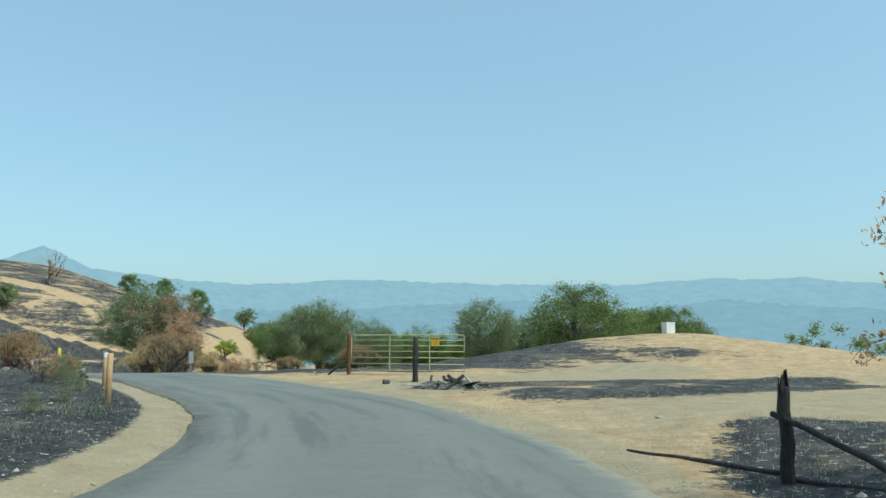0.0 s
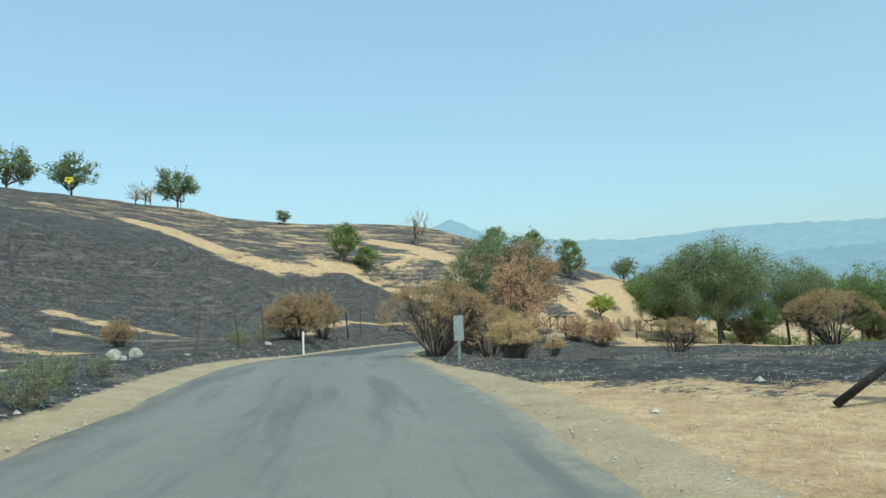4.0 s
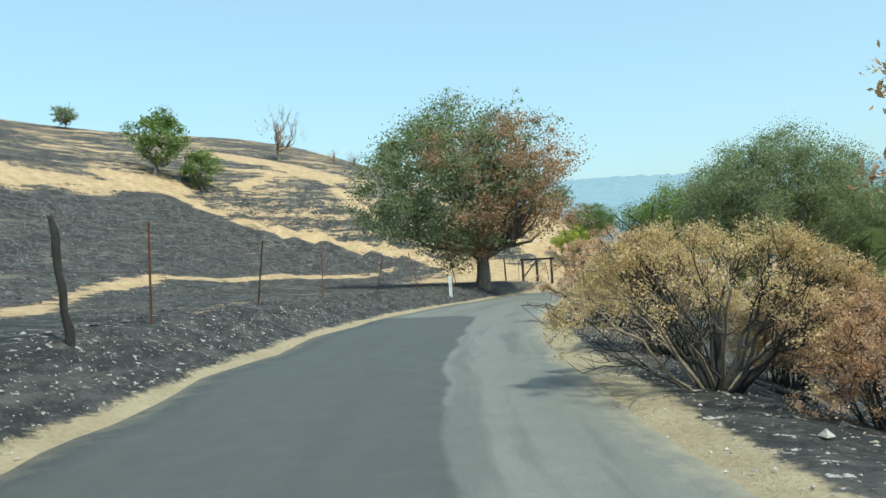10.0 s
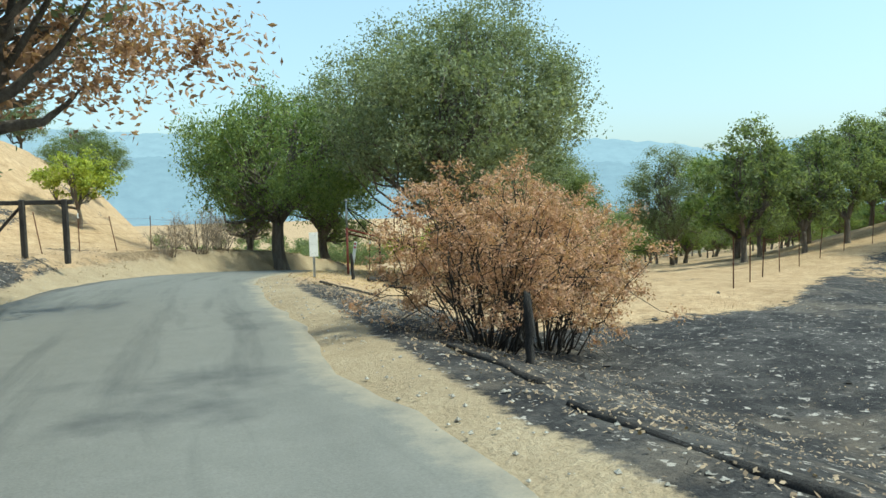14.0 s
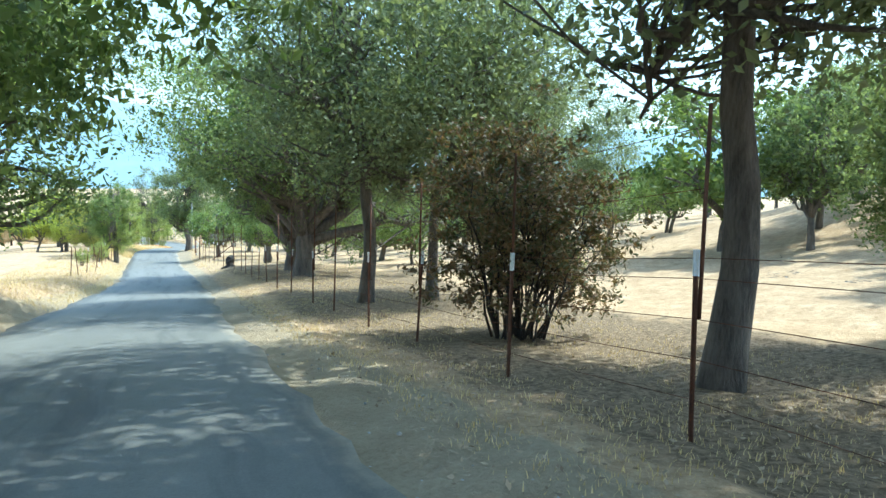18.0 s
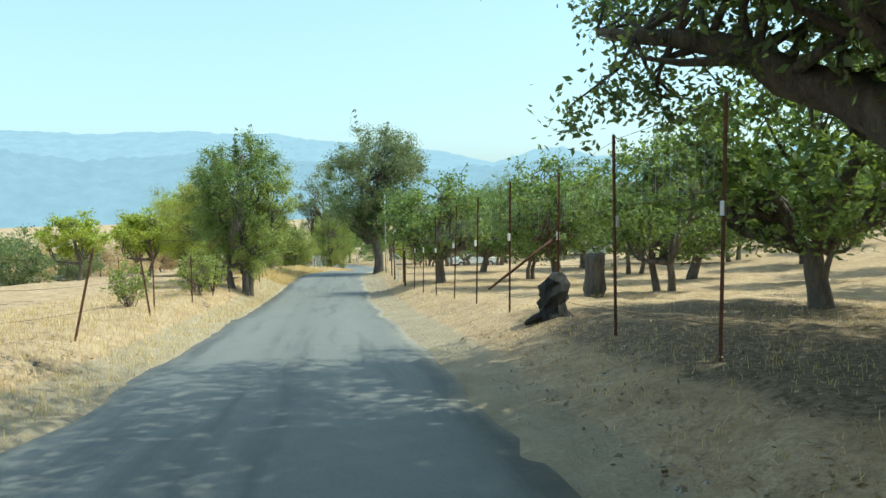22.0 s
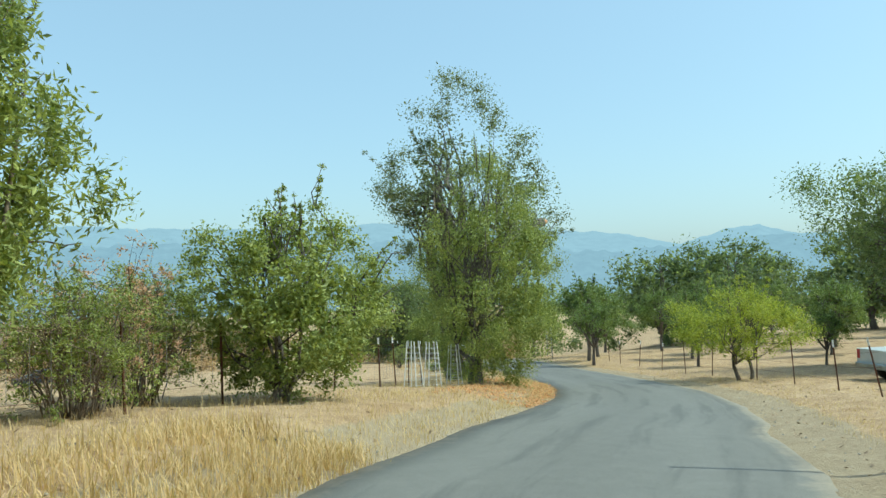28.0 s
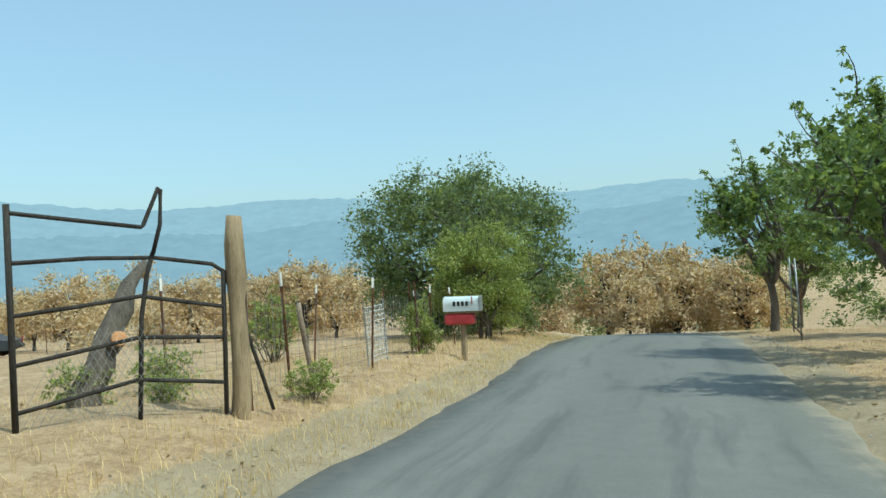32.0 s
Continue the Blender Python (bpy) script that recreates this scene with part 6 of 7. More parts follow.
for k, (x, y, h) in enumerate(((-27.3, 69.9, 1.05), (-27.6, 82.6, 0.75), (-25.5, 97.4, 0.8), (-24.6, 60.5, 0.6), (-36.2, 96.9, 1.5), (-32.3, 57.8, 1.6))):
    timber_post("fence_post", h, 0.11, CHAR, "short charred post with burnt-off top", x, y, seed=60 + k, ragged=0.1, lean=(3, -3), category="fence post", group="charred posts")

# cattle-chute frame behind the big oak
pen = thing("timber_frame", -35.3, 98.0, turn=-20, label="dark timber gate frame of posts and top rail", category="gate frame")
for x in (0, 1.1, 2.2):
    child("post", Shape().box(x, 0, 0.65, 0.13, 0.13, 1.7, chamfer=0.015).mesh("post", CHAR), pen)
child("top_rail", Shape().box(1.1, 0.05, 1.42, 2.6, 0.1, 0.12, chamfer=0.012).mesh("top_rail", CHAR), pen)
child("brace", Shape().bar([(0.05, 0.09, 0.3), (1.05, 0.09, 1.35)], 0.04, 6).mesh("brace", CHAR), pen)


# ---- roadside markers and signs ----
def marker(x, y, h, w, mat, label, cap=None, lean=(0, 0), name="marker_post", round_=False, d=0.02, turn=0, category="marker post"):
    ob = new(name)
    ob.matrix_world = Matrix.Translation((x, y, on(x, y))) @ Euler((radians(lean[0]), radians(lean[1]), radians(turn))).to_matrix().to_4x4()
    s = Shape()
    if round_:
        s.bar([(0, 0, -0.3), (0, 0, h - 0.03), (0, 0, h - 0.008), (0, 0, h)], [w / 2, w / 2, w / 2 * 0.85, w / 2 * 0.5], 12)
    else:
        s.box(0, 0, h / 2 - 0.15, w, d, h + 0.3, chamfer=0.004)
    child("shaft", s.mesh("shaft", mat, round_), ob)
    if cap:
        child("band", Shape().bar([(0, 0, h - 0.16), (0, 0, h - 0.03)], w / 2 + 0.004, 12).mesh("band", cap), ob, "pale band near the top")
    return tagged(ob, label, category)


marker(-14.5, 27.3, 1.02, 0.13, YELLOW, "round bright yellow pipe bollard", round_=True, name="bollard", category="bollard")
marker(-7.57, 16.55, 1.09, 0.13, TAN_PAINT, "round tan pipe bollard with scorched base", round_=True, name="bollard", category="bollard")
marker(-10.1, 21.7, 1.05, 0.12, TAN_PAINT, "round tan pipe bollard with white band", WHITE, round_=True, name="bollard", category="bollard")


def hydrant(x, y, mat, label, turn=0, s=1.0):
    h = thing("fire_hydrant", x, y, turn, label=label, category="hydrant", scale=s)
    child("barrel", Shape().bar([(0, 0, -0.1), (0, 0, 0.02), (0, 0, 0.05), (0, 0, 0.5), (0, 0, 0.53), (0, 0, 0.57)], [0.15, 0.15, 0.10, 0.10, 0.14, 0.14], 14).mesh("barrel", mat, True), h)
    child("bonnet", Shape().bar([(0, 0, 0.57), (0, 0, 0.64), (0, 0, 0.70), (0, 0, 0.74)], [0.135, 0.12, 0.075, 0.03], 14).mesh("bonnet", mat, True), h)
    for a in (0, 90, 180):
        c, sn = math.cos(radians(a)), math.sin(radians(a))
        child("outlet", Shape().bar([(c * 0.08, sn * 0.08, 0.40), (c * 0.18, sn * 0.18, 0.40), (c * 0.18, sn * 0.18, 0.40), (c * 0.22, sn * 0.22, 0.40)], [0.055, 0.055, 0.07, 0.07], 10).mesh("outlet", mat, True), h)
    child("top_nut", Shape().box(0, 0, 0.76, 0.05, 0.05, 0.06, chamfer=0.006).mesh("top_nut", mat), h)


hydrant(-13.95, 26.1, RED_PAINT, "red fire hydrant on blackened ground", 40)
hydrant(-10.35, 20.9, two_tone("scorched_enamel", (0.05, 0.042, 0.036), (0.30, 0.27, 0.23), 7, 0.8, fine=40), "scorched hydrant with pale bonnet on burnt ground", 10, 0.75)
marker(-27.5, 48.3, 1.06, 0.085, WHITE, "flat white delineator post on the verge", lean=(0, 0), turn=30)
marker(-35.2, 82.0, 0.95, 0.15, WHITE, "short white marker board on burnt bank", turn=10)
marker(-35.08, 81.95, 1.0, 0.03, RUST, "thin steel stake beside the marker board", turn=10)


def road_sign(x, y, turn, plate, post_h, mat, label, holes=True, category="road sign", lift=0.0):
    """A flat plate bolted to a U-channel steel post; the plate's front is towards local -y."""
    w, h = plate
    ob = thing("road_sign", x, y, turn, label=label, category=category)
    s = Shape().box(0, 0.0, (post_h - 0.3) / 2, 0.06, 0.004, post_h + 0.3).box(-0.03, -0.012, (post_h - 0.3) / 2, 0.004, 0.026, post_h + 0.3).box(0.03, -0.012, (post_h - 0.3) / 2, 0.004, 0.026, post_h + 0.3)
    child("post", s.mesh("post", GALV), ob)
    p = child("plate", Shape().box(0, -0.03, post_h - h / 2 + 0.03, w, 0.004, h, chamfer=0.001).mesh("plate", mat), ob)
    if holes:
        d = Shape()
        for k in range(3):
            for sx in (-1, 1):
                zz = post_h + 0.03 - 0.09 - k * (h - 0.18) / 2
                d.bar([(sx * w * 0.16, -0.034, zz), (sx * w * 0.16, -0.0365, zz)], 0.009, 8)
        child("bolts", d.mesh("bolts", GALV), p)
    return ob


road_sign(-26.98, 96.02, -8, (0.24, 0.68), 1.2, WHITE, "back of a tall white metal marker plate on post")
road_sign(-13.25, 37.9, 30, (0.24, 0.62), 1.08, GALV, "bare grey back of a metal road sign")
arrow = road_sign(-87, 74, 40, (0.9, 0.55), 2.3, YELLOW, "yellow curve warning sign with black arrow")
child("arrow", Shape().box(0.05, -0.038, 2.06, 0.5, 0.004, 0.09).box(-0.22, -0.038, 2.12, 0.22, 0.004, 0.07, (0, -40, 0)).box(-0.22, -0.038, 2.0, 0.22, 0.004, 0.07, (0, 40, 0)).mesh("arrow", BLACK), arrow)
child("lower_plate", Shape().box(0, -0.036, 1.62, 0.3, 0.004, 0.3, (0, 45, 0)).mesh("lower_plate", YELLOW), arrow, "small yellow diamond plate")
dot = marker(-24.72, 100.55, 1.2, 0.11, WHITE, "leaning white paddle marker with two red reflectors", lean=(0, 10), turn=-40)
for z in (1.12, 1.0):
    child("reflector", Shape().bar([(0, -0.012, z), (0, -0.020, z)], 0.042, 14).mesh("reflector", RED_PAINT), dot, "round red reflector")
pole = thing("hilltop_pole", -84, 88, label="thin dark pole on the hilltop", category="pole")
child("shaft", Shape().bar([(0, 0, -0.3), (0, 0, 3.4)], [0.06, 0.04], 6).mesh("shaft", CHAR), pole)
bx = thing("white_box", 13.2, 42.6, 20, label="plain white cabinet on the straw-coloured mound", category="cabinet")
child("body", Shape().box(0, 0, 0.25, 0.6, 0.5, 0.72, chamfer=0.02).mesh("body", WHITE), bx)
child("lid", Shape().box(0, 0, 0.63, 0.66, 0.56, 0.05, chamfer=0.012).mesh("lid", WHITE), bx)


# ---- steel corner braces and gates in the orchard fence ----
def fence_brace(x, y, h, arms, label, lower=1.6, strut=None, paint=None):
    """A main post with rails to lower posts: arms are (x, y, post height, rail height at the main post, at the far post)."""
    ob = thing("fence_brace", x, y, label=label, category="fence brace")
    z0 = on(x, y)
    child("main_post", Shape().bar([(0, 0, -0.3), (0, 0, lower)], 0.042, 9).mesh("main_post", paint or RED_STEEL, True), ob)
    child("mast", Shape().bar([(0, 0, lower), (0, 0, h)], 0.034, 8).mesh("mast", GALV, True), ob, "grey upper pipe")
    child("cap", Shape().box(0, 0, h + 0.02, 0.075, 0.075, 0.06, chamfer=0.01).mesh("cap", WHITE), ob, "white cap")
    for k, (ax, ay, ph, r0, r1) in enumerate(arms):
        dx, dy, dz = ax - x, ay - y, on(ax, ay) - z0
        child("far_post", Shape().bar([(dx, dy, dz - 0.3), (dx, dy, dz + ph)], 0.036, 8).mesh("far_post", RUST, True), ob)
        child("rail", Shape().bar([(0, 0, r0), (dx * 0.97, dy * 0.97, dz + r1)], 0.034, 8).mesh("rail", (paint or RED_STEEL) if k == 0 else RUST, True), ob)
        if strut:
            child("strut", Shape().bar([(0, 0, strut), (dx * 0.75, dy * 0.75, r0 + (dz + r1 - r0) * 0.75 + 0.04)], 0.02, 7).mesh("strut", CHAR, True), ob)
    return ob


fence_brace(-24.79, 100.69, 2.6, ((-22.05, 101.1, 2.6, 1.6, 1.42), (-22.85, 103.15, 1.65, 1.45, 1.35)), "red steel corner post with diagonal struts and rails", 1.65, 2.35)
fence_brace(14.46, 161.86, 2.4, ((16.36, 164.66, 1.5, 1.45, 1.4),), "rusty pipe corner brace with diagonal strut", 2.3, 2.25, RUST)
fence_brace(12.43, 158.45, 2.5, ((11.0, 156.5, 1.6, 1.45, 1.4),), "tall rusty pipe post hinging the field gate", 2.4, None, RUST)
pg = thing("pipe_gate", 14.38, 161.72, facing(14.38, 161.72, 12.5, 158.57), label="grey pipe field gate with four rails", category="gate")
for nm, me in pipe_gate(3.65, 1.35, (0.5, 0.8, 1.08), (1.82,), GALV):
    child(nm, me, pg)
tp = thing("tall_pole", 18.9, 168.7, label="tall thin grey steel pole beside the verge", category="pole")
child("shaft", Shape().bar([(0, 0, -0.3), (0, 0, 2.8), (0, 0, 4.95)], [0.035, 0.03, 0.022], 8).mesh("shaft", GALV, True), tp)
child("white_ring", Shape().bar([(0, 0, 2.0), (0, 0, 2.14)], 0.036, 8).mesh("white_ring", WHITE), tp)
fence_brace(28.4, 180.4, 3.9, ((30.7, 179.0, 1.9, 1.75, 1.85), (31.0, 178.8, 1.0, 0.5, 0.45)), "red steel yard gate post with tall grey pipe", 2.2)
og = thing("pipe_gate", 52.6, 221.6, facing(52.6, 221.6, 54.6, 226.0), label="rusty pipe orchard gate with leaning poles", category="gate")
for nm, me in pipe_gate(4.6, 1.35, (0.45, 0.75, 1.05), (2.2,), RUST):
    child(nm, me, og)
for xx, lean in ((0.1, 0.25), (2.3, -0.35)):
    child("leaning_pole", Shape().bar([(xx, 0, 0.0), (xx + lean, 0.05, 2.3)], 0.025, 7).mesh("leaning_pole", GALV, True), og)


# ---- charred stump, logs and props by the oaks ----
stump = thing("charred_stump", 0.95, 139.5, 30, scale=0.85, label="charred black tree stump standing on leaf litter", category="stump")
rng = np.random.default_rng(3)
zz = np.linspace(-0.15, 0.85, 8)
v, q, _ = tube(np.stack([0.22 * zz ** 2, 0.05 * np.sin(zz * 5), zz], 1), np.array([0.42, 0.36, 0.28, 0.25, 0.27, 0.29, 0.24, 0.13]), 12, cap=False)
v = v + rng.normal(size=v.shape) * 0.028
child("trunk", Shape().add(v, np.vstack([q, [[84 + j for j in (0, k, k + 1, k + 2)] for k in (1, 3, 5, 7, 9)]])).mesh("trunk", CHAR), stump)
child("roots", Shape().bar([(0.1, 0, 0.15), (0.5, -0.1, 0.05), (0.75, -0.15, -0.05)], [0.13, 0.09, 0.04], 7).bar([(0, 0.1, 0.12), (-0.3, 0.35, 0.03), (-0.4, 0.5, -0.05)], [0.12, 0.08, 0.04], 7).mesh("roots", CHAR, True), stump)
prop = thing("leaning_prop", 1.5, 139.9, facing(1.5, 139.9, 0.61, 140.7), label="slanting pipe propping the deer fence corner", category="prop")
child("pipe", Shape().bar([(0.03, 0, 1.4), (1.2, 0.02, 0.5)], 0.024, 7).mesh("pipe", RUST, True), prop)
timber_post("cut_trunk", 1.1, 0.58, BARK, "pale sawn-off orchard trunk", 7.4, 143.6, seed=21, category="stump")
timber_post("field_stump", 0.35, 0.4, BARK, "low sawn stump in the dry field", -14.6, 102.5, seed=22, category="stump")
fallen = thing("fallen_branch", 5.0, 162.0, 30, label="long grey fallen branch in the dry field", category="branch")
child("limb", Shape().bar([(-1.6, 0, 0.06), (-0.5, 0.15, 0.10), (0.8, 0.0, 0.08), (1.8, 0.25, 0.05)], [0.09, 0.08, 0.06, 0.02], 7).bar([(0.2, 0.05, 0.08), (0.6, 0.5, 0.3)], [0.04, 0.015], 5).mesh("limb", BARK, True), fallen)

# ---- mailbox ----
mail = thing("mailbox", 42.85, 218.2, facing(42.85, 218.2, 44.3, 217.3) + 12, label="pale blue-white metal mailbox over red newspaper box", category="mailbox", scale=1.2)
child("post", Shape().box(0, 0, 0.35, 0.1, 0.1, 1.1, chamfer=0.012).mesh("post", TIMBER), mail)
box_shape = Shape()
prof = [(-0.13, 0), (-0.13, 0.14)] + [(-0.13 * math.cos(a), 0.14 + 0.13 * math.sin(a)) for a in np.linspace(0.35, 2.8, 7)] + [(0.13, 0.14), (0.13, 0)]
k = len(prof)
bv = [(-0.34, p[0], 0.93 + p[1]) for p in prof] + [(0.34, p[0], 0.93 + p[1]) for p in prof]
bq = [[j, (j + 1) % k, k + (j + 1) % k, k + j] for j in range(k)] + [[0, a, a + 1, a + 2] for a in range(1, k - 2, 2)] + [[k, k + a + 2, k + a + 1, k + a] for a in range(1, k - 2, 2)]
mail_body = child("body", box_shape.add(bv, bq).mesh("body", two_tone("pale_blue_enamel", (0.50, 0.58, 0.60), (0.70, 0.76, 0.77), 4, 0.5, fine=30, relief=0.1)), mail)
child("door", Shape().box(0.352, 0, 1.06, 0.018, 0.27, 0.28, chamfer=0.006).mesh("door", GALV), mail_body)
child("dark_marks", Shape().box(-0.12, -0.134, 1.07, 0.05, 0.003, 0.085).box(-0.04, -0.134, 1.07, 0.05, 0.003, 0.085).box(0.04, -0.134, 1.07, 0.05, 0.003, 0.085).box(0.12, -0.134, 1.07, 0.05, 0.003, 0.085).mesh("dark_marks", BLACK), mail_body, "row of dark painted bars")
child("flag", Shape().box(0.22, -0.14, 1.12, 0.02, 0.006, 0.14).mesh("flag", RED_PAINT), mail_body)
child("support", Shape().box(0, 0, 0.905, 0.62, 0.2, 0.03, chamfer=0.005).mesh("support", TIMBER), mail)
child("newspaper_box", Shape().box(-0.05, -0.01, 0.78, 0.56, 0.22, 0.2, chamfer=0.03).mesh("newspaper_box", RED_PAINT), mail, "red newspaper box")


# ---- wrecked yard gate between timber posts ----
timber_post("gate_post", 2.65, 0.22, TIMBER, "thick weathered timber gate post", 37.5, 209.0, seed=31, taper=0.97)
timber_post("gate_post", 2.1, 0.2, TIMBER, "thick weathered timber gate post", 39.75, 209.95, seed=32, taper=0.97)
WA, WB = (37.86, 209.06), (39.64, 209.90)
wreck = thing("wrecked_gate", *WA, turn=facing(*WA, *WB), label="bent and broken dark pipe gate hung with wire mesh", category="gate", scale=1.0)
L_ = math.dist(WA, WB)
for nm, pts, r in (("upright", [(0.03, 0, -0.05), (0.03, 0, 2.16)], 0.030), ("top_rail", [(0.03, 0, 2.08), (0.6, 0.01, 2.0), (1.18, 0.0, 1.92), (1.20, 0.0, 1.94), (1.36, 0.03, 2.32), (1.38, 0.03, 2.30), (1.36, 0.02, 1.95), (1.28, 0, 1.66)], 0.022), ("rail", [(0.03, 0, 1.61), (0.7, 0.03, 1.63), (1.3, 0.04, 1.61), (1.85, 0.02, 1.52), (1.97, 0, 1.43)], 0.022), ("rail", [(0.03, 0, 1.12), (0.6, 0.04, 1.17), (1.15, 0.06, 1.23), (1.94, 0, 1.07)], 0.022),
                   ("rail", [(0.03, 0, 0.66), (0.6, 0.03, 0.74), (1.13, 0.06, 0.82), (1.92, 0, 0.75)], 0.022), ("rail", [(0.03, 0, 0.22), (1.1, 0.05, 0.40), (1.92, 0, 0.28)], 0.022), ("upright", [(1.28, 0.03, 1.66), (1.22, 0.05, 1.45), (1.15, 0.06, 1.0), (1.10, 0.05, 0.0)], 0.024), ("upright", [(1.96, 0, 1.45), (1.95, 0, 0.9), (1.93, 0, -0.05)], 0.026), ("brace", [(1.97, 0.02, 1.42), (2.14, 0.05, 0.95), (2.34, 0.1, 0.3), (2.45, 0.1, -0.1)], 0.022), ("brace", [(-0.42, 0, 0.9), (-0.8, 0.1, 0.0)], 0.024)):
    child(nm, Shape().bar(pts, r, 7).mesh(nm, BURNT_BARK, True), wreck)
net = Shape()
for i in range(int(L_ / 0.14) * 2):
    x = i * 0.07
    for sx in (1, -1):
        a, bb = np.array([x, 0.03, 0.05]), np.array([x + sx * 0.5, 0.03, 0.95])
        if 0 <= bb[0] <= L_:
            net.bar([a, bb], 0.002, 3)
child("chain_link", net.mesh("chain_link", GALV), wreck)
leaner = thing("leaning_log", 38.0, 211.6, 60, label="sawn leaning trunk with fresh orange cut", category="trunk")
child("trunk", Shape().bar([(-0.7, 0, -0.1), (-0.6, 0.06, 0.2), (-0.42, 0.0, 0.5), (-0.3, 0.05, 0.8), (-0.08, 0, 1.15), (0.1, 0.08, 1.45), (0.4, 0.1, 1.75)], [0.24, 0.19, 0.18, 0.14, 0.15, 0.10, 0.05], 10).bar([(-0.25, 0, 0.7), (-0.35, -0.25, 0.82)], [0.11, 0.10], 9).mesh("trunk", BARK, True), leaner)
child("cut_face", Shape().bar([(-0.352, -0.255, 0.822), (-0.36, -0.28, 0.832)], [0.098, 0.092], 10).mesh("cut_face", CUT_WOOD), leaner, "round fresh orange cut")

# netting between the gate and the mailbox
wire_fence([(39.8, 210.2), (39.9, 212.3), (40.9, 215.2), (41.7, 219.2)], 1.65, "steel posts with white tips and field netting beside the mailbox", (0.2, 0.5, 0.8, 1.1, 1.45), 2, 0.9, 41, net=True)
wire_fence([(38.0, 213.0), (39.6, 217.5), (41.0, 222.0), (42.0, 226.5)], 1.65, "grey wire mesh fence behind the gate", (0.2, 0.5, 0.8, 1.1, 1.45), 2, 0.8, 42, net=True)
timber_post("leaning_stake", 1.25, 0.09, TWIG, "weathered grey stake leaning against the netting", 40.1, 213.3, lean=(4, -8), seed=43, category="stake")
sheet = thing("mesh_panel", 41.0, 216.2, 70, label="pale grey wire mesh panel leaning on posts", category="mesh panel")
pan = Shape()
for k in range(12):
    pan.bar([(k * 0.09 - 0.5, 0, 0.1), (k * 0.09 - 0.5, 0.05, 1.15)], 0.006, 4).bar([(-0.5, 0.004 * k, 0.1 + k * 0.095), (0.5, 0.004 * k, 0.1 + k * 0.095)], 0.006, 4)
child("mesh", pan.mesh("mesh", PLASTIC_MESH), sheet)
for x in (-0.5, 0.5):
    child("stake", Shape().bar([(x, 0, -0.1), (x, 0.05, 1.25)], 0.016, 6).mesh("stake", GALV), sheet)
for x, y, s in ((37.6, 211.2, 0.55), (38.7, 210.9, 0.42), (38.1, 212.6, 0.62), (40.3, 211.4, 0.5)):
    plant("weed", lambda: burnt_bush("green_weed", 16, 1.3, 1.3, OLIVE_LEAF, stems=18, twigs=6, count=1500, size=0.07, shell=0.3, low=0.05, bark=TWIG), x, y, s, label="small green weed among dry grass by the gate", category="weed")
plant("creeper_post", lambda: burnt_bush("creeper", 17, 1.5, 0.9, OLIVE_LEAF, stems=24, twigs=6, count=1800, size=0.07, shell=0.3, low=0.05, bark=TWIG), 41.9, 218.9, 0.9, label="green creeper climbing the fence beside the mailbox", category="creeper")
for x, y, s in ((-23.4, 35.6, 1.0), (-24.9, 37.4, 0.9), (-21.6, 34.6, 0.5)):
    rock = thing("pale_rock", x, y, x * 50, label="pale rounded rock on blackened verge", category="rock", scale=s)
    rv0, rq0, _ = tube(np.array([[0, 0, -0.1], [0, 0, 0.05], [0.02, 0, 0.2], [0.03, 0.02, 0.29], [0.04, 0.02, 0.33]]), np.array([0.18, 0.22, 0.19, 0.11, 0.03]), 9, cap=False)
    child("stone", Shape().add(rv0 * np.array([1.2, 0.85, 1]) + np.random.default_rng(5).normal(size=rv0.shape) * 0.02, rq0).mesh("stone", STONE), rock)

# net-wrapped saplings by the bend
for k, (x, y) in enumerate(((30.6, 195.4), (29.4, 194.4), (28.6, 193.9))):
    g = thing("net_guard", x, y, 40 * k, label="pale plastic net guard on stakes", category="plant guard", group="net guards")
    for a in range(4):
        cx, cy = math.cos(a * 1.57) * 0.28, math.sin(a * 1.57) * 0.28
        child("stake", Shape().bar([(cx, cy, -0.1), (cx * 0.55, cy * 0.55, 1.25)], 0.014, 5).mesh("stake", WHITE), g)
    s = Shape()
    for j in range(8):
        z = 0.1 + j * 0.14
        rr = 0.28 * (1 - 0.45 * z / 1.25)
        s.bar([(math.cos(t) * rr, math.sin(t) * rr, z) for t in np.linspace(0, 6.28, 13)], 0.005, 3)
    child("net", s.mesh("net", PLASTIC_MESH), g)


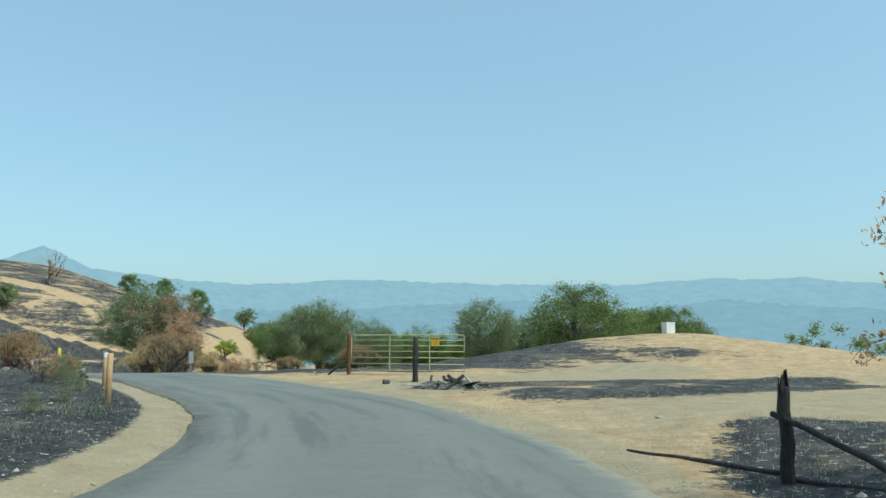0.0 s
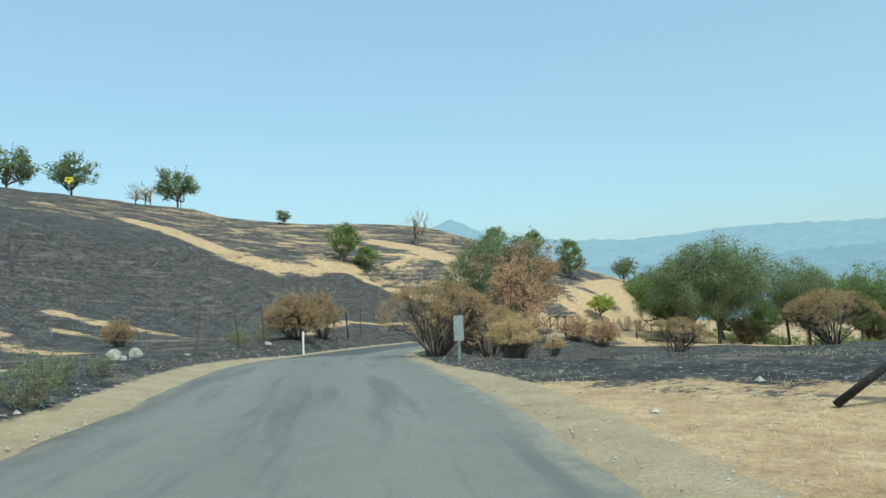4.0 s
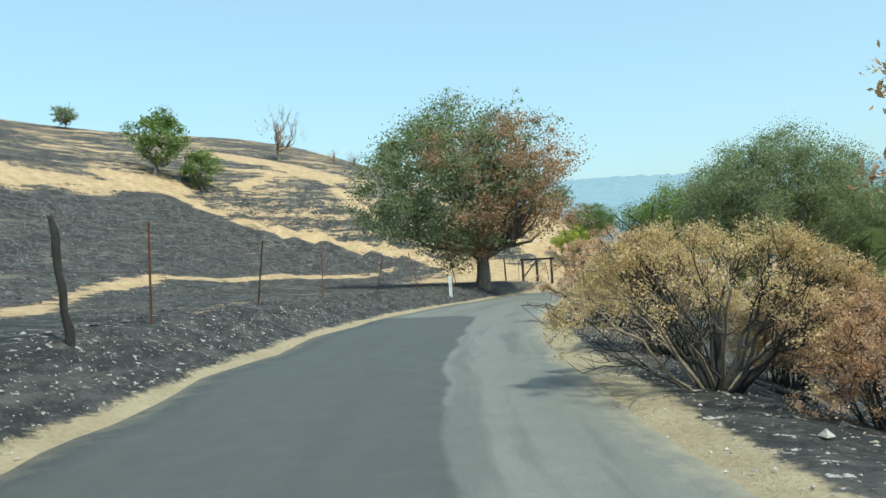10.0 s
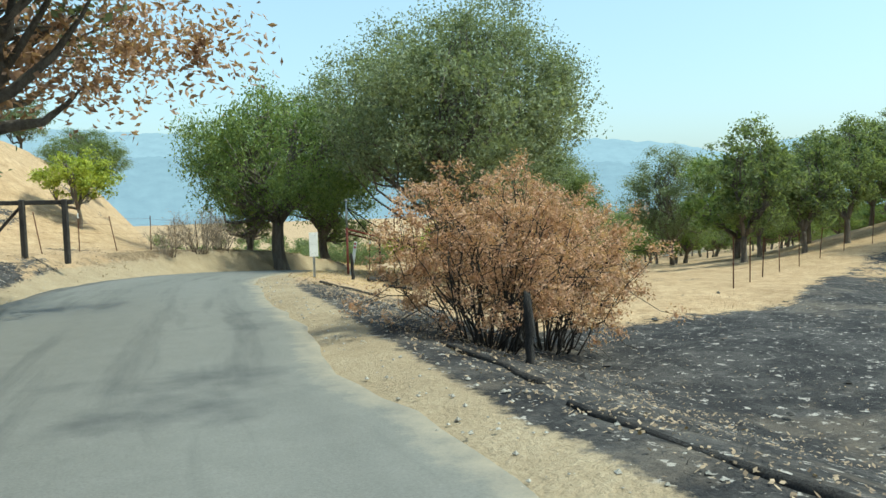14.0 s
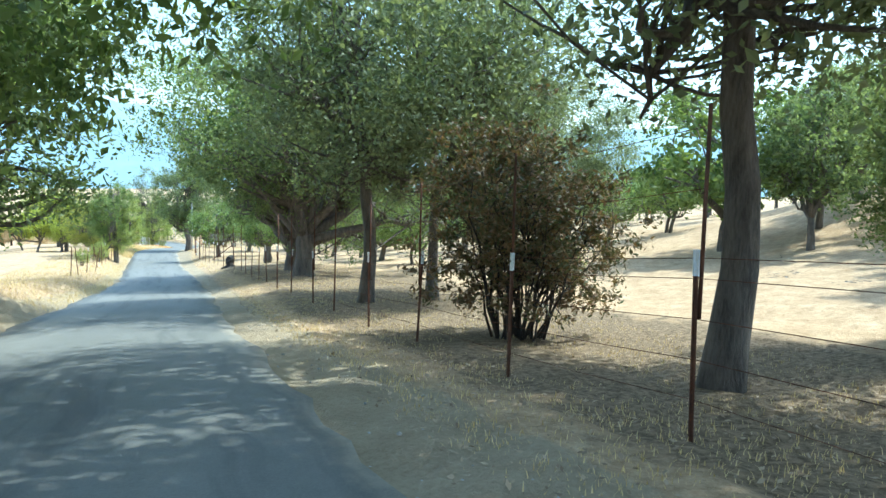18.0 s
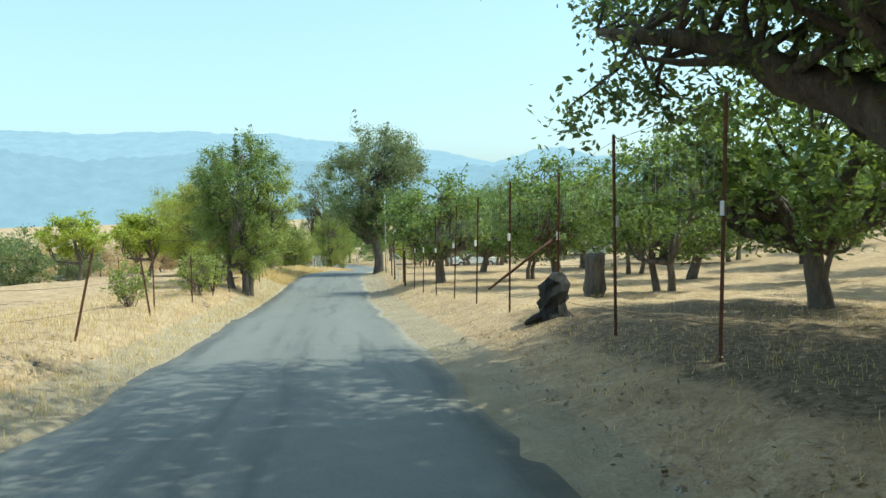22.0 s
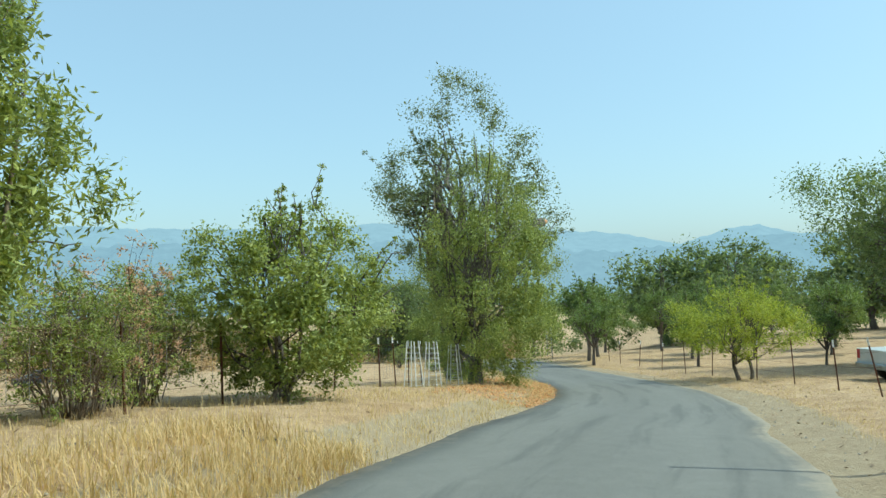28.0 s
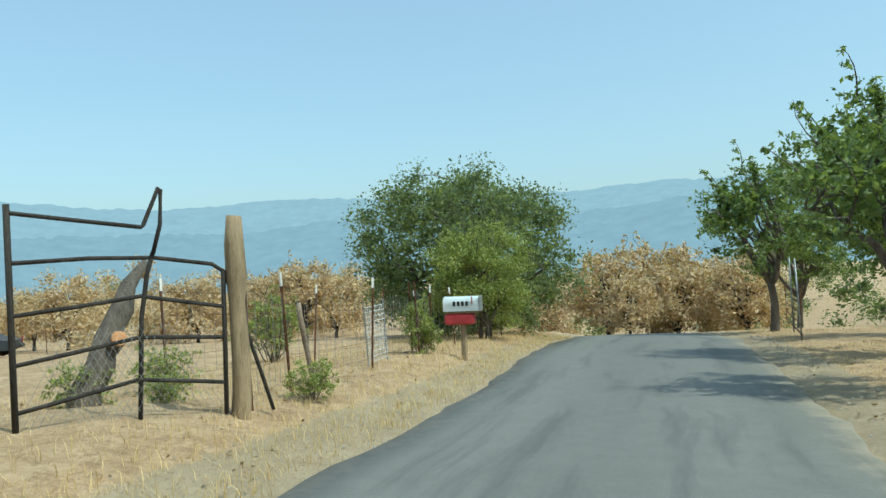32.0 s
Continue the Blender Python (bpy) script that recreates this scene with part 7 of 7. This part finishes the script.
# ---- vehicles and house ----
def vehicle(x, y, turn, body_mat, label, pickup, name):
    ob = thing(name, x, y, turn, label=label, category="pickup truck" if pickup else "car")
    length, w = (5.4, 1.9) if pickup else (4.6, 1.8)
    side = [(0.0, 0.45), (0.03, 0.95), (1.25, 1.05), (1.75, 1.62), (3.0, 1.66), (3.25, 1.1), (5.4, 1.08), (5.4, 0.5)] if pickup else [(0, 0.4), (0.02, 0.75), (0.95, 0.92), (1.6, 1.38), (3.2, 1.42), (4.0, 1.0), (4.58, 0.92), (4.6, 0.42)]
    n = len(side)
    v = [(px - length / 2, sy * w / 2 * (0.86 if pz > 1.3 else 1.0), pz) for sy in (-1, 1) for px, pz in side]
    q = [[j, n + j, n + (j + 1) % n, (j + 1) % n] for j in range(n)]
    q += [[0, 1, 2, 7], [2, 5, 6, 7], [2, 3, 4, 5], [n + 7, n + 2, n + 1, n], [n + 7, n + 6, n + 5, n + 2], [n + 5, n + 4, n + 3, n + 2]]
    child("body", Shape().add(v, q).mesh("body", body_mat), ob)
    for sy in (-1, 1):
        xs = (side[2][0] + 0.25, side[3][0] + 0.08, side[4][0] - 0.08, side[5][0] - 0.2)
        zs = (side[2][1] + 0.06, side[3][1] - 0.08, side[4][1] - 0.08, side[5][1] + 0.08)
        pv = [(a - length / 2, sy * w * 0.475 * (0.94 if z > 1.3 else 1.02), z) for a, z in zip(xs, zs)]
        pv += [(a, b + sy * 0.012, c) for a, b, c in pv]
        child("window", Shape().add(pv, [[0, 1, 2, 3], [4, 7, 6, 5], [0, 4, 5, 1], [1, 5, 6, 2], [2, 6, 7, 3], [3, 7, 4, 0]]).mesh("window", GLASS_DARK), ob)
    for cx in (0.95 - length / 2, length / 2 - 1.0):
        for sy in (-1, 1):
            wh = child("wheel", Shape().bar([(cx, sy * (w / 2 - 0.2), 0.36), (cx, sy * (w / 2 - 0.18), 0.36), (cx, sy * (w / 2 + 0.01), 0.36), (cx, sy * (w / 2 + 0.03), 0.36)], [0.32, 0.36, 0.36, 0.31], 18).mesh("wheel", TYRE, True), ob)
            child("rim", Shape().bar([(cx, sy * (w / 2 + 0.025), 0.36), (cx, sy * (w / 2 + 0.04), 0.36)], 0.21, 14).mesh("rim", GALV), wh)
    for sy in (-1, 1):
        child("tail_light", Shape().box(length / 2 + 0.005, sy * (w / 2 - 0.1), 0.9, 0.03, 0.13, 0.3, chamfer=0.01).mesh("tail_light", RED_PAINT), ob)
        child("headlight", Shape().box(-length / 2 + 0.01, sy * (w / 2 - 0.2), 0.75, 0.05, 0.28, 0.14, chamfer=0.01).mesh("headlight", WHITE), ob)
    child("bumper", Shape().box(length / 2 + 0.06, 0, 0.55, 0.12, w * 0.96, 0.18, chamfer=0.03).mesh("bumper", GALV if pickup else BLACK), ob)
    return ob


SILVER, NAVY = two_tone("silver_car_paint", (0.52, 0.56, 0.58), (0.66, 0.69, 0.70), 1.0, 0.35, 0.2, fine=80, relief=0.0), two_tone("dark_car_paint", (0.02, 0.028, 0.04), (0.05, 0.06, 0.075), 1.0, 0.3, 0.1, fine=80, relief=0.0)
vehicle(46.6, 190.2, 158, SILVER, "white pickup truck parked behind the yard gate", True, "pickup_truck")
vehicle(18, 243, 10, NAVY, "dark car parked across the far field", False, "parked_car")
vehicle(11, 246, 5, NAVY, "dark car parked across the far field", False, "parked_car")


def house(x, y, turn, w, d, h, label):
    ob = thing("house", x, y, turn, label=label, category="house")
    wall = child("wall", Shape().box(0, 0, h / 2 - 0.3, w, d, h + 0.6).mesh("wall", STUCCO), ob)
    rv_ = [(-w / 2 - 0.5, -d / 2 - 0.5, h), (w / 2 + 0.5, -d / 2 - 0.5, h), (w / 2 + 0.5, d / 2 + 0.5, h), (-w / 2 - 0.5, d / 2 + 0.5, h), (-w / 2 - 0.5, 0, h + d * 0.3), (w / 2 + 0.5, 0, h + d * 0.3)]
    rv_ += [(a, b, c + 0.18) for a, b, c in rv_]
    child("roof", Shape().add(rv_, [[0, 4, 5, 1], [3, 2, 5, 4], [6, 7, 11, 10], [9, 10, 11, 8], [0, 1, 7, 6], [2, 3, 9, 8], [0, 6, 10, 4], [3, 4, 10, 9], [1, 5, 11, 7], [2, 8, 11, 5]]).mesh("roof", ROOF_TILE), ob)
    for k in range(3):
        win = child("window", Shape().box(-w / 3 + k * w / 3, -d / 2 - 0.02, 1.5, 1.2, 0.08, 1.1, chamfer=0.02).mesh("window", WHITE), ob)
        child("pane", Shape().box(-w / 3 + k * w / 3, -d / 2 - 0.065, 1.5, 1.02, 0.02, 0.92).mesh("pane", GLASS_DARK), win)
    child("chimney", Shape().box(w * 0.2, 0.4, h + d * 0.3, 0.7, 0.7, 1.2, chamfer=0.02).mesh("chimney", STUCCO), ob)


house(60, 180.4, 60, 12, 8, 5.0, "cream house with brown roof behind the orchard")


# ---- grass, litter and stones: what nobody could count ----
def along(count, y0, y1, lo, hi, seed, right=None):
    """Places beside the pavement, closer ones more often."""
    rng = np.random.default_rng(seed)
    i0, i1 = np.searchsorted(ROAD[:, 1], [y0, y1])
    i = rng.integers(i0, i1, count)
    off = lo + (hi - lo) * rng.random(count) ** 1.6
    side = np.where(rng.random(count) < 0.5, 1, -1) if right is None else np.full(count, 1 if right else -1)
    lat = np.where(side > 0, RIGHT[i] + off, -LEFT[i] - off)
    p = ROAD[i, :2] + SIDE[i] * lat[:, None] + rng.normal(size=(count, 2)) * 0.15
    return p[:, 0], p[:, 1], height(p[:, 0], p[:, 1]), rng


def blades(name, x, y, z, rng, tall, wide, mat, label, lean=0.8):
    n = len(x)
    h = tall * (0.45 + 0.8 * rng.random(n))[:, None]
    a = rng.random(n) * 6.283
    dirn = np.stack([np.cos(a), np.sin(a), np.zeros(n)], 1)
    side = np.stack([-np.sin(a), np.cos(a), np.zeros(n)], 1) * wide * (0.6 + 0.8 * rng.random((n, 1)))
    foot = np.stack([x, y, z - 0.02], 1)
    bend = dirn * h * lean * rng.random((n, 1))
    up = np.array([0, 0, 1.0])
    v = np.stack([foot - side, foot + side, foot + side * 0.7 + bend * 0.4 + up * h * 0.6, foot - side * 0.7 + bend * 0.4 + up * h * 0.6, foot + side * 0.15 + bend * 1.3 + up * h, foot - side * 0.15 + bend * 1.3 + up * h], 1).reshape(-1, 3)
    b = np.arange(n)[:, None] * 6
    q = np.concatenate([b + np.array([0, 1, 2, 3]), b + np.array([3, 2, 4, 5])])
    tagged(new(name, raw_mesh(name, v, q, mat)), label, "grass", kind="stuff")


def flakes(name, x, y, z, rng, size, mat, label, category="leaf litter", lift=0.012):
    n = len(x)
    a = rng.random(n) * 6.283
    s = size * (0.5 + rng.random(n))[:, None]
    u = np.stack([np.cos(a), np.sin(a), 0.35 * rng.normal(size=n)], 1) * s
    w = np.stack([-np.sin(a), np.cos(a), 0.35 * rng.normal(size=n)], 1) * s * 0.55
    p = np.stack([x, y, z + lift + 0.25 * s[:, 0]], 1)
    v = np.stack([p - u, p - w, p + u, p + w], 1).reshape(-1, 3)
    tagged(new(name, raw_mesh(name, v, np.arange(n * 4).reshape(-1, 4), mat)), label, category, kind="stuff")


def pebbles(name, x, y, z, rng, size, mat, label):
    n = len(x)
    s = size * (0.35 + 1.1 * rng.random(n) ** 2)[:, None, None]
    octa = np.array([[1, 0, 0], [0, 1, 0], [-1, 0, 0], [0, -1, 0], [0, 0, 0.7], [0, 0, -0.5]], float)
    a = rng.random(n) * 6.283
    rot = np.stack([np.stack([np.cos(a), -np.sin(a), 0 * a], 1), np.stack([np.sin(a), np.cos(a), 0 * a], 1), np.stack([0 * a, 0 * a, 1 + 0 * a], 1)], 1)
    v = (octa[None] * s * (0.7 + 0.6 * rng.random((n, 6, 1)))) @ rot.transpose(0, 2, 1) + np.stack([x, y, z + 0.2 * s[:, 0, 0]], 1)[:, None]
    f = np.array([[0, 1, 4], [1, 2, 4], [2, 3, 4], [3, 0, 4], [1, 0, 5], [2, 1, 5], [3, 2, 5], [0, 3, 5]])
    q = (np.arange(n)[:, None, None] * 6 + f[None]).reshape(-1, 3)
    tagged(new(name, raw_mesh(name, v.reshape(-1, 3), q, mat)), label, "stones", kind="stuff")


blades("dry_grass", *along(80000, 120, 232, 0.25, 5.5, 1, right=False), 0.13, 0.004, DRY_GRASS, "golden dry grass along the verge")
blades("dry_grass", *along(60000, 128, 236, 1.1, 9, 2, right=True), 0.07, 0.004, DRY_GRASS, "short golden dry grass along the fence")
blades("dry_grass", *along(20000, 166, 182, 0.2, 2.2, 3, right=False), 0.24, 0.006, DRY_GRASS, "tall golden dry grass by the bend")
flakes("leaf_litter", *along(9000, 188, 200, 0.15, 2.6, 4, right=False), 0.03, leaf("rust_litter", (0.45, 0.20, 0.08), (0.75, 0.42, 0.2), 0.7, 0.3), "orange-brown dead leaves on the verge")
blades("dry_grass", *along(38000, 96, 128, 0.8, 7, 5, right=True), 0.05, 0.004, DRY_GRASS, "sparse mown straw under the oaks")
blades("dry_grass", *along(14000, -2, 34, 0.9, 9, 6, right=True), 0.045, 0.004, DRY_GRASS, "thin straw stubble on bare earth")
blades("burnt_stubble", *along(9000, -2, 32, 1.5, 9, 7, right=False), 0.08, 0.004, CHAR, "black burnt grass stubble")
blades("green_weeds", *along(1800, 8, 30, 1.6, 3.2, 70, right=False), 0.06, 0.006, GREY_LEAF, "low grey-green weeds left on burnt verge", 0.9)
blades("burnt_stubble", *along(20000, 34, 92, 1.2, 12, 8), 0.045, 0.003, CHAR, "black burnt grass stubble")
flakes("leaf_litter", *along(26000, 92, 142, 0.6, 6.5, 9), 0.024, DEAD_LEAF, "dead oak leaves on the verge")
flakes("leaf_litter", *along(9000, 60, 94, 1.0, 4.5, 10, right=True), 0.018, DEAD_LEAF, "dead scorched leaves on the verge")
flakes("ash_flecks", *along(34000, 34, 94, 1.2, 18, 11), 0.014, DEAD_LEAF, "pale ash and straw flecks on burnt ground", "ash")
flakes("leaf_litter", *along(9000, 150, 232, 0.3, 5, 12), 0.03, DEAD_LEAF, "dead leaves and straw on the verge")
pebbles("gravel", *along(7000, -5, 96, 0.05, 1.3, 13), 0.018, STONE, "pale gravel along the pavement edge")
pebbles("gravel", *along(3500, 96, 232, 0.05, 1.2, 14), 0.018, STONE, "pale gravel along the pavement edge")
pebbles("stones", *along(900, 30, 92, 1.5, 14, 15), 0.055, DARK_STONE, "sooty stones on burnt ground")
pebbles("stones", *along(160, -2, 60, 1.0, 8, 16), 0.05, STONE, "pale stones at the verge")
white_rock = thing("white_rock", -28.3, 46.8, 0, label="pale rock on blackened verge", category="rock", scale=0.55)
rng = np.random.default_rng(77)
v, q, _ = tube(np.array([[0, 0, -0.1], [0, 0, 0.02], [0.02, 0, 0.12], [0.04, 0.02, 0.2], [0.05, 0.02, 0.24]]), np.array([0.25, 0.32, 0.27, 0.16, 0.05]), 10, cap=False)
child("stone", Shape().add(v * np.array([1.3, 0.8, 1]) + rng.normal(size=v.shape) * 0.025, q).mesh("stone", STONE), white_rock)


# ---- far woods ----
def far_wood(name, lines, count, size, mat, label, tall, seed):
    rng = np.random.default_rng(seed)
    c, r = [], []
    for (ax, ay), (bx, by), n in lines:
        for _ in range(n):
            t = rng.random()
            x, y = ax + (bx - ax) * t + rng.normal() * 6, ay + (by - ay) * t + rng.normal() * 6
            z0, h = on(x, y), tall * (0.5 + 0.6 * rng.random())
            for _ in range(9):
                k = rng.random()
                c.append((x + rng.normal() * h * 0.28, y + rng.normal() * h * 0.28, z0 + h * (0.12 + 0.8 * k)))
                r.append(h * (0.20 + 0.08 * rng.random()) * (1.1 - 0.4 * k))
    v, q = leaves(np.array(c), np.array(r), count, size, rng)
    tagged(new(name, raw_mesh(name, v, q, mat)), label, "woods", kind="stuff")


far_wood("far_woods", [((40, 90), (150, 130), 22), ((-10, 120), (70, 160), 0), ((120, 140), (180, 240), 26), ((-60, 265), (60, 330), 26), ((60, 330), (210, 290), 26), ((-130, 175), (-55, 290), 22), ((30, 150), (110, 175), 10), ((-60, 180), (5, 222), 26), ((75, 235), (120, 225), 14), ((-30, 215), (0, 240), 8), ((60, 285), (160, 250), 20), ((-70, 190), (-35, 205), 8)], 280000, 0.23, OAK_LEAF, "distant green woodland in haze", 8.0, 31)
far_wood("far_scorched_woods", [((-10, 262), (40, 285), 14), ((40, 290), (80, 290), 8), ((-40, 225), (5, 250), 20), ((5, 250), (45, 264), 30), ((0, 240), (40, 275), 10), ((45, 258), (72, 264), 16)], 120000, 0.17, PALE_LEAF, "distant scorched brown woodland", 6.0, 32)
